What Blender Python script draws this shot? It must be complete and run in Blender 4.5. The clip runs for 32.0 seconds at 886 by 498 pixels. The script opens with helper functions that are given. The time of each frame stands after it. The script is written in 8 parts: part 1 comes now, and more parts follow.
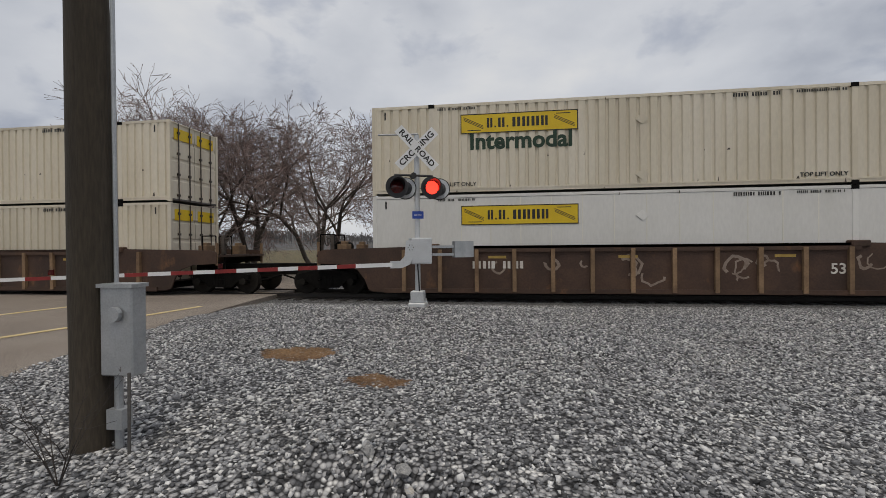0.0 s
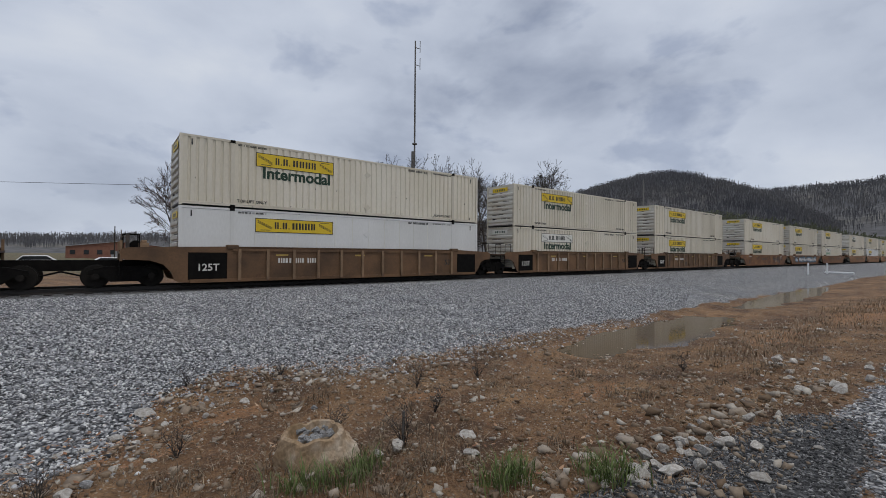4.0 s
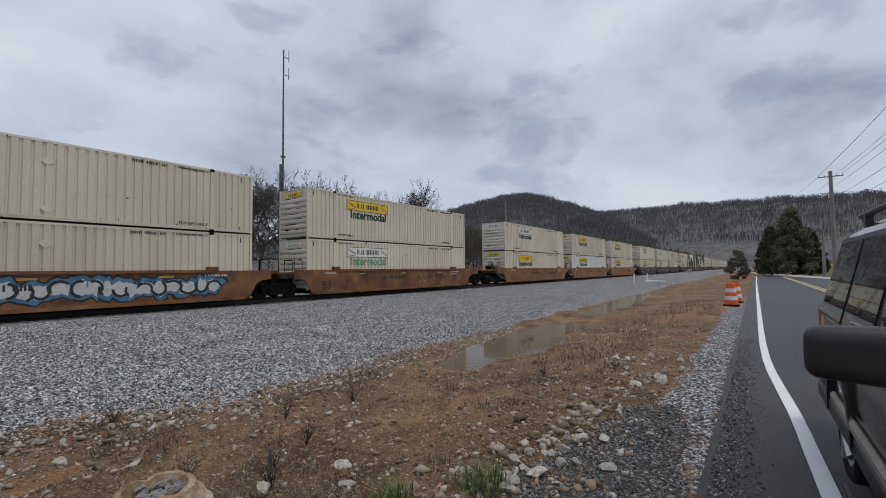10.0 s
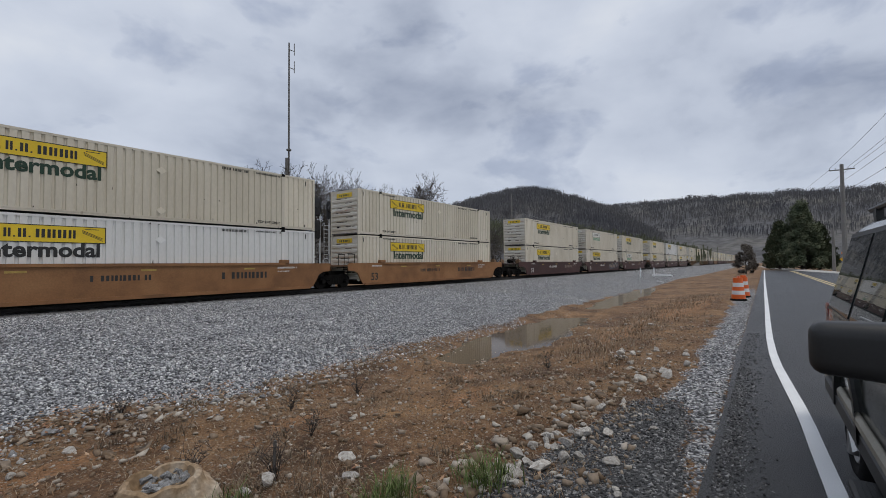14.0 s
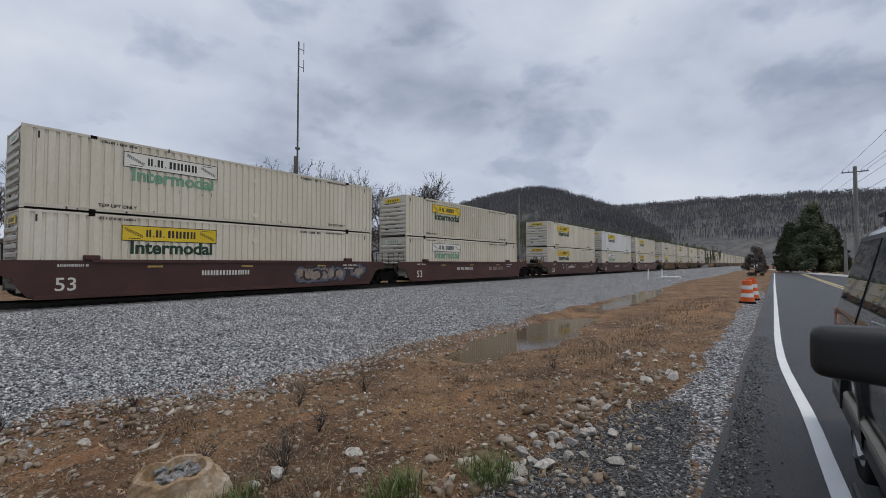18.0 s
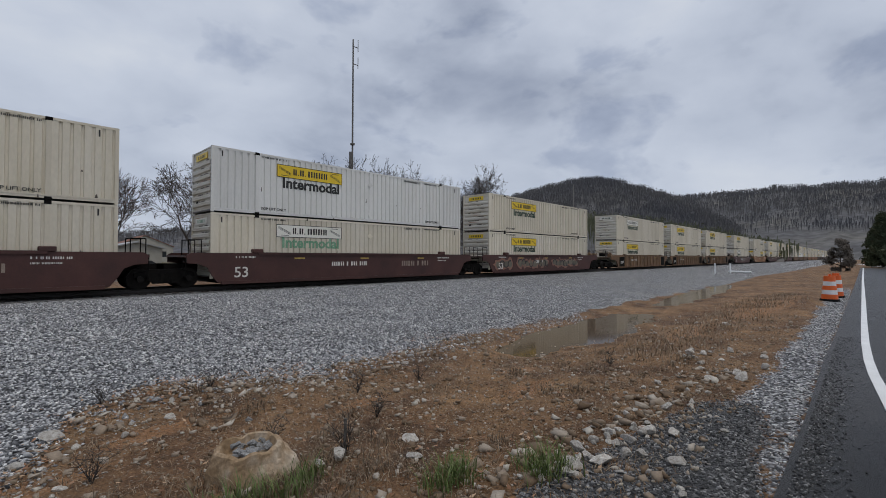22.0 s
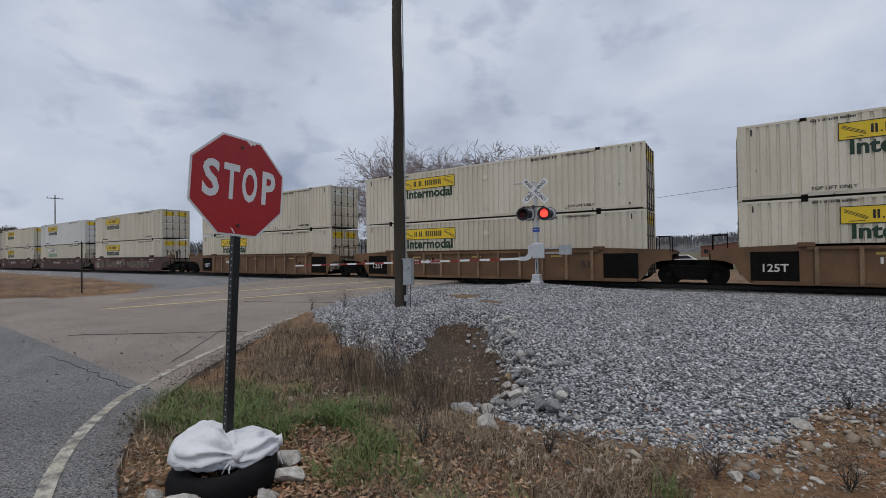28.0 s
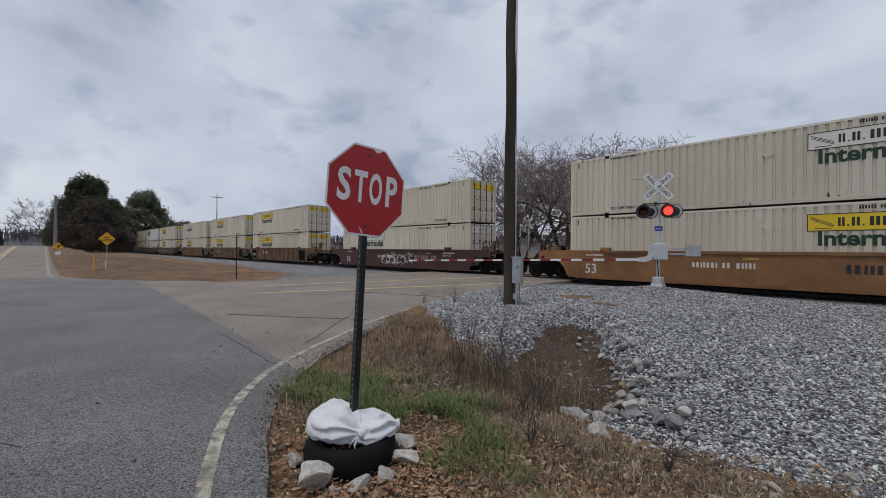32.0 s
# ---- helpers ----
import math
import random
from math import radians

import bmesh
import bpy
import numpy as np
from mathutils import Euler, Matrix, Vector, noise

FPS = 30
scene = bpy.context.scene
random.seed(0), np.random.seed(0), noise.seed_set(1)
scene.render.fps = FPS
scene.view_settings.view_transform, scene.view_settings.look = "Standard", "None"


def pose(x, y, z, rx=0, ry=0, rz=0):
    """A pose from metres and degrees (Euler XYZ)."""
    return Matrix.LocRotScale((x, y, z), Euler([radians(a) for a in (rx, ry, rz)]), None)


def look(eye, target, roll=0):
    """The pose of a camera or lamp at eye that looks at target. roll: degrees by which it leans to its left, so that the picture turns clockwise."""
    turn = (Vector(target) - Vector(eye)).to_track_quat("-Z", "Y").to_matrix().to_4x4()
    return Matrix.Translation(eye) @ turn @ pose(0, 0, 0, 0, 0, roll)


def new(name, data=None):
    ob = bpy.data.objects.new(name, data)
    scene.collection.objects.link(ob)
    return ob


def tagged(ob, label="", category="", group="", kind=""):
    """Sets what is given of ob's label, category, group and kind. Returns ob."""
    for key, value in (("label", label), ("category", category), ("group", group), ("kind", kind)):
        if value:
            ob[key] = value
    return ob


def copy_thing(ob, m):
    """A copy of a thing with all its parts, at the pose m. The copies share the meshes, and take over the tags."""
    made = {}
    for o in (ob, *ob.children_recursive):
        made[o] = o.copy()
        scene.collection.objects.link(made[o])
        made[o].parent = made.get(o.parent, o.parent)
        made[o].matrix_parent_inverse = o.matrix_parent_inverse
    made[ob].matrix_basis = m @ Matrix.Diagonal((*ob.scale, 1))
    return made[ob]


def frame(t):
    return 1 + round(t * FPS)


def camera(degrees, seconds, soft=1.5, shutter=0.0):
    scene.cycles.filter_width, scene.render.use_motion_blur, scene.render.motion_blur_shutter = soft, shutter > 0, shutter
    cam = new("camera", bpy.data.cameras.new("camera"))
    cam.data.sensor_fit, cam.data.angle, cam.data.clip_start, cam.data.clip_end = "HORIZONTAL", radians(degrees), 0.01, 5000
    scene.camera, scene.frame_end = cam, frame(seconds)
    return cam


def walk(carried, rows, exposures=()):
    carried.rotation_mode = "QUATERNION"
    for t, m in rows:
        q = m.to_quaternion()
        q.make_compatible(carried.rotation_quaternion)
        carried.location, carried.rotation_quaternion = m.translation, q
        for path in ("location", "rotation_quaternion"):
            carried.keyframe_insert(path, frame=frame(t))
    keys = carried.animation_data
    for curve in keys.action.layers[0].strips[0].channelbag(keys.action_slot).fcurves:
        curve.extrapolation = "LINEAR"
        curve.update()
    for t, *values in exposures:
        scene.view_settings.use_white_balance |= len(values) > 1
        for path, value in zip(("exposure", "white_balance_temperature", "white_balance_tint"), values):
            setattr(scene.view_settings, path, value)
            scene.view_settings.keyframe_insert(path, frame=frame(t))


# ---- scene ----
cam = camera(90.85, 32.0, 0.6)
PATH = [
    (0, -4.55, 6.40, 1.80, 89.70, 0.50, 7.90),
    (0.5, -2.65, 7.40, 2.20, 86.80, 0.40, 1.50),
    (0.75, -1.40, 4.20, 1.90, 88.00, 0.80, 0.60),
    (1, 0.02, 1.13, 1.620, 89.10, 1.10, 1.10),
    (1.2, -0.08, 0.05, 1.62, 89.50, 0.70, 1.00),
    (1.5, -0.130, -0.181, 1.622, 89.81, 0.39, -6.16),
    (2, -0.147, -0.128, 1.615, 90.27, -0.23, -18.74),
    (2.5, -0.135, -0.041, 1.612, 90.30, 0.02, -32.41),
    (3, -0.090, -0.013, 1.597, 90.32, 0.03, -36.65),
    (3.5, -0.008, 0.025, 1.587, 90.55, -0.01, -37.32),
    (5.5, 0.074, 0.073, 1.573, 90.00, -1.11, -42.60),
    (6, 0.072, 0.097, 1.595, 90.02, 0.28, -47.97),
    (6.5, 0.058, 0.113, 1.609, 90.87, 0.41, -56.74),
    (7, 0.068, 0.105, 1.609, 91.63, 0.07, -56.60),
    (7.5, 0.079, 0.100, 1.601, 92.51, -0.45, -56.02),
    (8, 0.076, 0.099, 1.596, 92.74, -0.45, -55.54),
    (8.5, 0.076, 0.091, 1.600, 92.83, -0.10, -54.59),
    (9, 0.074, 0.090, 1.601, 92.91, 0.66, -54.36),
    (9.5, 0.074, 0.087, 1.601, 92.86, 0.78, -54.32),
    (10, 0.074, 0.089, 1.601, 92.79, 0.67, -54.33),
    (10.5, 0.079, 0.093, 1.602, 92.68, 0.44, -54.41),
    (11, 0.085, 0.091, 1.600, 92.40, 0.35, -54.61),
    (11.5, 0.082, 0.095, 1.602, 92.22, 0.40, -54.74),
    (12, 0.086, 0.098, 1.602, 92.07, 0.52, -54.81),
    (12.5, 0.092, 0.094, 1.603, 92.04, 0.58, -54.72),
    (13, 0.092, 0.089, 1.608, 92.01, 0.57, -54.59),
    (13.5, 0.089, 0.083, 1.602, 92.04, 0.63, -54.16),
    (14, 0.091, 0.080, 1.602, 91.95, 0.54, -53.60),
    (14.5, 0.091, 0.077, 1.603, 91.97, 0.67, -53.34),
    (16.5, 0.092, 0.070, 1.606, 92.04, 0.88, -53.26),
    (17, 0.088, 0.069, 1.603, 92.03, 0.50, -53.26),
    (17.5, 0.086, 0.066, 1.606, 91.90, 0.07, -53.12),
    (18, 0.047, 0.059, 1.608, 91.85, -0.05, -52.73),
    (18.5, 0.003, 0.043, 1.606, 91.63, -0.18, -52.17),
    (19, -0.026, 0.033, 1.604, 91.31, -0.26, -51.59),
    (19.5, -0.033, 0.019, 1.615, 91.10, -0.27, -50.76),
    (20, -0.021, 0.015, 1.616, 91.07, -0.22, -49.81),
    (20.5, 0.025, 0.017, 1.618, 91.18, -0.23, -48.71),
    (21, 0.040, 0.021, 1.612, 91.19, -0.21, -47.49),
    (21.5, 0.001, 0.032, 1.610, 91.10, -0.11, -46.76),
    (22, -0.011, 0.043, 1.607, 90.90, -0.23, -46.00),
    (22.5, 0.019, 0.046, 1.610, 90.75, -0.03, -45.19),
    (23, 0.044, 0.042, 1.610, 90.82, -0.12, -43.32),
    (23.5, 0.050, 0.046, 1.608, 90.77, 0.07, -42.08),
    (24, 0.035, 0.048, 1.609, 90.82, 0.21, -41.16),
    (24.5, -0.009, 0.032, 1.614, 90.81, 0.12, -36.18),
    (25, -0.084, 0.025, 1.626, 90.91, 0.14, -21.44),
    (25.5, -0.118, 0.002, 1.616, 91.43, 0.93, -9.49),
    (26, -0.124, 0.004, 1.613, 91.47, 2.63, -2.65),
    (26.5, -0.121, -0.003, 1.611, 91.54, 2.60, 4.78),
    (28.5, -0.180, -0.008, 1.650, 90.39, 0.36, 39.74),
    (29, -0.175, -0.022, 1.656, 90.37, 0.13, 42.78),
    (29.5, -0.161, -0.050, 1.666, 90.32, 0.21, 45.14),
    (30, -0.154, -0.066, 1.673, 90.17, 0.18, 46.78),
    (30.5, -0.148, -0.078, 1.678, 90.10, 0.12, 47.25),
    (31, -0.144, -0.086, 1.681, 90.06, -0.00, 47.42),
    (31.5, -0.143, -0.089, 1.682, 90.05, -0.30, 47.47),
    (32, -0.145, -0.087, 1.679, 90.18, -0.51, 47.50),
]
walk(cam, [(t, pose(*p)) for t, *p in PATH], [(0, -0.02, 7200, 10), (1.2, -0.06, 6500, 10), (6, -0.04, 6500, 10), (8, 0.01, 6550, 10), (12, 0.05, 6550, 10), (17, 0.03, 6550, 10), (19, -0.02, 6500, 10), (20, -0.08, 6500, 10), (26, -0.06, 6430, 10), (32, -0.06, 6480, 10)])

# ---------------------------------------------------------------- sky and light
SUN_AZ, SUN_EL = radians(200), radians(50)
world = bpy.data.worlds.new("overcast_sky")
scene.world = world
world.use_nodes = True
wn, wl = world.node_tree.nodes, world.node_tree.links
wn.clear()
w_out = wn.new("ShaderNodeOutputWorld")
w_bg = wn.new("ShaderNodeBackground")
w_sky = wn.new("ShaderNodeTexSky")
w_sky.sky_type = "NISHITA"
w_sky.sun_disc = False
w_sky.sun_elevation, w_sky.sun_rotation = SUN_EL, SUN_AZ
w_sky.air_density, w_sky.dust_density = 1.0, 2.0
w_co = wn.new("ShaderNodeTexCoord")
w_map = wn.new("ShaderNodeMapping")
w_map.inputs["Scale"].default_value = (1.0, 1.0, 1.9)
wl.new(w_co.outputs["Generated"], w_map.inputs["Vector"])


def sky_noise(scale, detail, rough, dist):
    n = wn.new("ShaderNodeTexNoise")
    n.inputs["Scale"].default_value, n.inputs["Detail"].default_value = scale, detail
    n.inputs["Roughness"].default_value, n.inputs["Distortion"].default_value = rough, dist
    wl.new(w_map.outputs["Vector"], n.inputs["Vector"])
    return n.outputs["Fac"]


def sky_ramp(fac, stops):
    r = wn.new("ShaderNodeValToRGB")
    els = r.color_ramp.elements
    while len(els) < len(stops):
        els.new(0.5)
    for e, (p, c) in zip(els, stops):
        e.position, e.color = p, (*c, 1)
    wl.new(fac, r.inputs["Fac"])
    return r.outputs["Color"]


# layered grey cloud deck: broad banks, smaller dark scraps under them
banks = sky_ramp(sky_noise(2.6, 6, 0.50, 0.15), [(0.28, (0.445, 0.51, 0.655)), (0.42, (0.69, 0.765, 0.915)), (0.56, (0.815, 0.89, 1.035)), (0.74, (0.995, 1.05, 1.14))])
scraps = sky_ramp(sky_noise(6.0, 5, 0.52, 0.2), [(0.0, (1, 1, 1)), (0.55, (1, 1, 1)), (0.67, (0.77, 0.795, 0.85)), (1, (0.60, 0.635, 0.71))])
w_mul = wn.new("ShaderNodeMix")
w_mul.data_type, w_mul.blend_type = "RGBA", "MULTIPLY"
w_mul.inputs["Factor"].default_value = 1.0
wl.new(banks, w_mul.inputs["A"])
wl.new(scraps, w_mul.inputs["B"])
w_scale = wn.new("ShaderNodeMix")
w_scale.data_type, w_scale.blend_type = "RGBA", "MIX"
w_scale.inputs["Factor"].default_value = 0.93
w_dim = wn.new("ShaderNodeMix")
w_dim.data_type, w_dim.blend_type = "RGBA", "MULTIPLY"
w_dim.inputs["Factor"].default_value = 1.0
w_dim.inputs["B"].default_value = (0.10, 0.10, 0.10, 1)
wl.new(w_sky.outputs["Color"], w_dim.inputs["A"])
wl.new(w_dim.outputs["Result"], w_scale.inputs["A"])
wl.new(w_mul.outputs["Result"], w_scale.inputs["B"])
wl.new(w_scale.outputs["Result"], w_bg.inputs["Color"])
w_bg.inputs["Strength"].default_value = 0.73
wl.new(w_bg.outputs["Background"], w_out.inputs["Surface"])

sun = new("sun", bpy.data.lights.new("sun", "SUN"))
sun.data.energy, sun.data.angle, sun.data.color = 1.15, radians(25), (1.0, 0.925, 0.80)
sun.matrix_world = look((0, 0, 60), (14 * math.cos(2.0), 14 * math.sin(2.0) + 8, 0))
scene.view_settings.exposure = 0.0

# ---------------------------------------------------------------- materials


def mat(name, stops, scale=6.0, fine=60.0, fine_amt=0.25, rough=0.8, metal=0.0, bump=0.2, bump_scale=None, vary=0.0, coord="Object", stretch=(1, 1, 1), spec=0.5, rust=None):
    """Two-scale procedural surface: stops = colours over broad noise, a fine grain over it, a bump, and a shift from object to object."""
    m = bpy.data.materials.new(name)
    m.use_nodes = True
    n, l = m.node_tree.nodes, m.node_tree.links
    b = n["Principled BSDF"]
    b.inputs["Roughness"].default_value, b.inputs["Metallic"].default_value = rough, metal
    b.inputs["Specular IOR Level"].default_value = spec
    co = n.new("ShaderNodeTexCoord")
    mp = n.new("ShaderNodeMapping")
    mp.inputs["Scale"].default_value = stretch
    l.new(co.outputs[coord], mp.inputs["Vector"])
    info = n.new("ShaderNodeObjectInfo")
    add = n.new("ShaderNodeVectorMath")
    add.operation = "ADD"
    mul = n.new("ShaderNodeVectorMath")
    mul.operation = "SCALE"
    mul.inputs[0].default_value = (17.0, 31.0, 23.0)
    l.new(info.outputs["Random"], mul.inputs["Scale"])
    l.new(mp.outputs["Vector"], add.inputs[0])
    l.new(mul.outputs["Vector"], add.inputs[1])
    vec = add.outputs["Vector"] if vary else mp.outputs["Vector"]

    def tex(sc, det, ro=0.55):
        t = n.new("ShaderNodeTexNoise")
        t.inputs["Scale"].default_value, t.inputs["Detail"].default_value, t.inputs["Roughness"].default_value = sc, det, ro
        l.new(vec, t.inputs["Vector"])
        return t.outputs["Fac"]

    broad, grain = tex(scale, 5), tex(fine, 3)
    r = n.new("ShaderNodeValToRGB")
    els = r.color_ramp.elements
    while len(els) < len(stops):
        els.new(0.5)
    for i, (e, c) in enumerate(zip(els, stops)):
        e.position = 0.32 + 0.36 * i / max(1, len(stops) - 1)
        e.color = (*c, 1)
    l.new(broad, r.inputs["Fac"])
    hsv = n.new("ShaderNodeHueSaturation")
    mr = n.new("ShaderNodeMapRange")
    mr.inputs["From Min"].default_value, mr.inputs["From Max"].default_value = 0.25, 0.75
    mr.inputs["To Min"].default_value, mr.inputs["To Max"].default_value = 1 - fine_amt, 1 + fine_amt
    l.new(grain, mr.inputs["Value"])
    val = mr.outputs["Result"]
    if vary:
        mv = n.new("ShaderNodeMapRange")
        mv.inputs["To Min"].default_value, mv.inputs["To Max"].default_value = 1 - vary, 1 + vary
        l.new(info.outputs["Random"], mv.inputs["Value"])
        mm = n.new("ShaderNodeMath")
        mm.operation = "MULTIPLY"
        l.new(val, mm.inputs[0])
        l.new(mv.outputs["Result"], mm.inputs[1])
        val = mm.outputs["Value"]
    l.new(val, hsv.inputs["Value"])
    l.new(r.outputs["Color"], hsv.inputs["Color"])
    out = hsv.outputs["Color"]
    if rust:
        colour, amount, rsc, rst = rust
        rm = n.new("ShaderNodeMapping")
        rm.inputs["Scale"].default_value = rst
        l.new(vec if not vary else add.outputs["Vector"], rm.inputs["Vector"])
        t = n.new("ShaderNodeTexNoise")
        t.inputs["Scale"].default_value, t.inputs["Detail"].default_value, t.inputs["Roughness"].default_value = rsc, 7, 0.65
        l.new(rm.outputs["Vector"], t.inputs["Vector"])
        rr = n.new("ShaderNodeMapRange")
        rr.inputs["From Min"].default_value, rr.inputs["From Max"].default_value = 0.76 - 0.22 * amount, 0.84 - 0.16 * amount
        l.new(t.outputs["Fac"], rr.inputs["Value"])
        mx = n.new("ShaderNodeMix")
        mx.data_type = "RGBA"
        l.new(rr.outputs["Result"], mx.inputs["Factor"])
        l.new(out, mx.inputs["A"])
        mx.inputs["B"].default_value = (*colour, 1)
        out = mx.outputs["Result"]
    l.new(out, b.inputs["Base Color"])
    if bump:
        bp = n.new("ShaderNodeBump")
        bp.inputs["Strength"].default_value = bump
        bp.inputs["Distance"].default_value = 0.02
        l.new(tex(bump_scale or fine, 4), bp.inputs["Height"])
        l.new(bp.outputs["Normal"], b.inputs["Normal"])
    return m


def glow(name, colour, strength):
    m = bpy.data.materials.new(name)
    m.use_nodes = True
    b = m.node_tree.nodes["Principled BSDF"]
    b.inputs["Base Color"].default_value = (*colour, 1)
    b.inputs["Emission Color"].default_value = (*colour, 1)
    b.inputs["Emission Strength"].default_value = strength
    return m


RUST = (0.16, 0.055, 0.022)
M_CREAM = mat("cream_paint", [(0.555, 0.500, 0.395), (0.615, 0.560, 0.452), (0.655, 0.605, 0.510)], 0.5, 14, 0.06, 0.55, vary=0.10, bump=0.05, stretch=(1, 1, 0.35), rust=(RUST, 0.16, 1.6, (1, 1, 0.45)))
M_WHITE = mat("white_paint", [(0.61, 0.605, 0.575), (0.66, 0.655, 0.63), (0.70, 0.695, 0.675)], 0.5, 14, 0.05, 0.5, vary=0.05, bump=0.05, stretch=(1, 1, 0.35), rust=(RUST, 0.06, 1.6, (1, 1, 0.45)))
M_RUSTY = mat("rust_streaked_paint", [(0.50, 0.36, 0.22), (0.66, 0.60, 0.50), (0.68, 0.66, 0.60)], 0.45, 12, 0.08, 0.6, vary=0.05, bump=0.06, stretch=(1, 1, 0.25), rust=((0.36, 0.16, 0.05), 0.45, 1.3, (1, 1, 0.35)))
M_GREY_STEEL = mat("weathered_steel", [(0.10, 0.095, 0.09), (0.16, 0.15, 0.14)], 3, 40, 0.2, 0.6, 0.4)
M_NOSE = mat("rust_stained_nose_paint", [(0.52, 0.47, 0.38), (0.60, 0.57, 0.50), (0.66, 0.64, 0.58)], 1.2, 14, 0.08, 0.6, vary=0.08, bump=0.05, stretch=(1, 0.5, 2.0), rust=((0.27, 0.12, 0.045), 0.80, 1.4, (1, 0.5, 2.6)))
M_LOCK = mat("lock_rod_steel", [(0.06, 0.05, 0.042), (0.11, 0.09, 0.075)], 4, 40, 0.2, 0.5, 0.5, rust=(RUST, 0.4, 3, (1, 1, 1)))
M_BROWN = mat("brown_car_paint", [(0.038, 0.021, 0.014), (0.058, 0.031, 0.021), (0.084, 0.045, 0.028)], 0.8, 18, 0.2, 0.75, vary=0.12, rust=((0.17, 0.08, 0.035), 0.62, 1.2, (1, 1, 0.6)))
M_TAN = mat("faded_tan_car_paint", [(0.072, 0.038, 0.018), (0.12, 0.063, 0.028), (0.168, 0.088, 0.040)], 0.7, 18, 0.15, 0.7, vary=0.12, rust=((0.075, 0.03, 0.016), 0.62, 1.2, (1, 1, 0.6)))
M_ORANGE = mat("orange_brown_car_paint", [(0.15, 0.068, 0.025), (0.22, 0.10, 0.036), (0.27, 0.13, 0.05)], 0.7, 18, 0.15, 0.65, vary=0.14, rust=((0.09, 0.034, 0.016), 0.42, 1.0, (1, 1, 0.7)))
M_MAROON = mat("maroon_car_paint", [(0.040, 0.013, 0.010), (0.056, 0.018, 0.014), (0.072, 0.025, 0.019)], 0.7, 18, 0.12, 0.6, vary=0.12, rust=((0.04, 0.016, 0.012), 0.55, 1.0, (1, 1, 0.6)))
M_RUST_CAR = mat("rusted_orange_car_paint", [(0.10, 0.042, 0.020), (0.17, 0.072, 0.026), (0.25, 0.115, 0.04)], 0.9, 16, 0.22, 0.75, vary=0.12, rust=((0.055, 0.024, 0.015), 0.85, 1.1, (1, 1, 0.8)))
# lighter tan than the brown and tan sills that the stakes stand on
M_STAKE = mat("light_tan_stake_paint", [(0.13, 0.078, 0.045), (0.20, 0.125, 0.07), (0.26, 0.165, 0.095)], 1.2, 18, 0.2, 0.75, vary=0.15, rust=((0.10, 0.045, 0.022), 0.35, 1.4, (1, 1, 0.6)))
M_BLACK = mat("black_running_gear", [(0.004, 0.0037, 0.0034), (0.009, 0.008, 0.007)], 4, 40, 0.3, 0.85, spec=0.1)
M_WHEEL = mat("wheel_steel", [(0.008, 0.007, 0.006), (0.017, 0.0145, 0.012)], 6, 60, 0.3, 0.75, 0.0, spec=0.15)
# rail colour is near black, with the shade under the cars painted in
M_RAIL = mat("shaded_rail_steel", [(0.010, 0.0075, 0.006), (0.02, 0.0145, 0.011)], 3, 40, 0.2, 0.6, 0.0)
M_YELLOW = mat("yellow_decal", [(0.68, 0.46, 0.012), (0.74, 0.52, 0.02)], 1.2, 20, 0.05, 0.45, vary=0.06, bump=0)
M_PANEL_WHITE = mat("bleached_decal", [(0.66, 0.65, 0.58), (0.72, 0.70, 0.64)], 1.2, 20, 0.05, 0.5, vary=0.06, bump=0)
M_INK = mat("black_lettering", [(0.012, 0.012, 0.011), (0.02, 0.02, 0.018)], 3, 40, 0.2, 0.5, bump=0)
M_GREEN_INK = mat("dark_green_lettering", [(0.004, 0.026, 0.011), (0.007, 0.038, 0.017)], 3, 40, 0.2, 0.5, bump=0)
M_FADED_GREEN = mat("faded_green_lettering", [(0.10, 0.26, 0.15), (0.20, 0.36, 0.24)], 1.5, 30, 0.2, 0.6, bump=0)
M_WHITE_INK = mat("white_lettering", [(0.55, 0.52, 0.48), (0.66, 0.64, 0.6)], 3, 40, 0.15, 0.6, bump=0)
M_WOODTIE = mat("creosoted_tie", [(0.014, 0.012, 0.011), (0.03, 0.025, 0.021)], 3, 50, 0.3, 0.9, vary=0.2)

# ---------------------------------------------------------------- mesh helpers


def part(name, bm, material, parent=None, label="", m=None, smooth=False):
    me = bpy.data.meshes.new(name)
    if smooth:
        for fc in bm.faces:
            fc.smooth = True
    bm.normal_update()
    bm.to_mesh(me)
    bm.free()
    for mm in (material if isinstance(material, (list, tuple)) else [material]):
        me.materials.append(mm)
    ob = new(name, me)
    if parent:
        ob.parent = parent
    if m is not None:
        ob.matrix_basis = m
    if label:
        ob["label"] = label
    return ob


def box(bm, x0, x1, y0, y1, z0, z1):
    v = [bm.verts.new(p) for p in ((x0, y0, z0), (x1, y0, z0), (x1, y1, z0), (x0, y1, z0), (x0, y0, z1), (x1, y0, z1), (x1, y1, z1), (x0, y1, z1))]
    for q in ((0, 3, 2, 1), (4, 5, 6, 7), (0, 1, 5, 4), (1, 2, 6, 5), (2, 3, 7, 6), (3, 0, 4, 7)):
        bm.faces.new([v[i] for i in q])
    return v


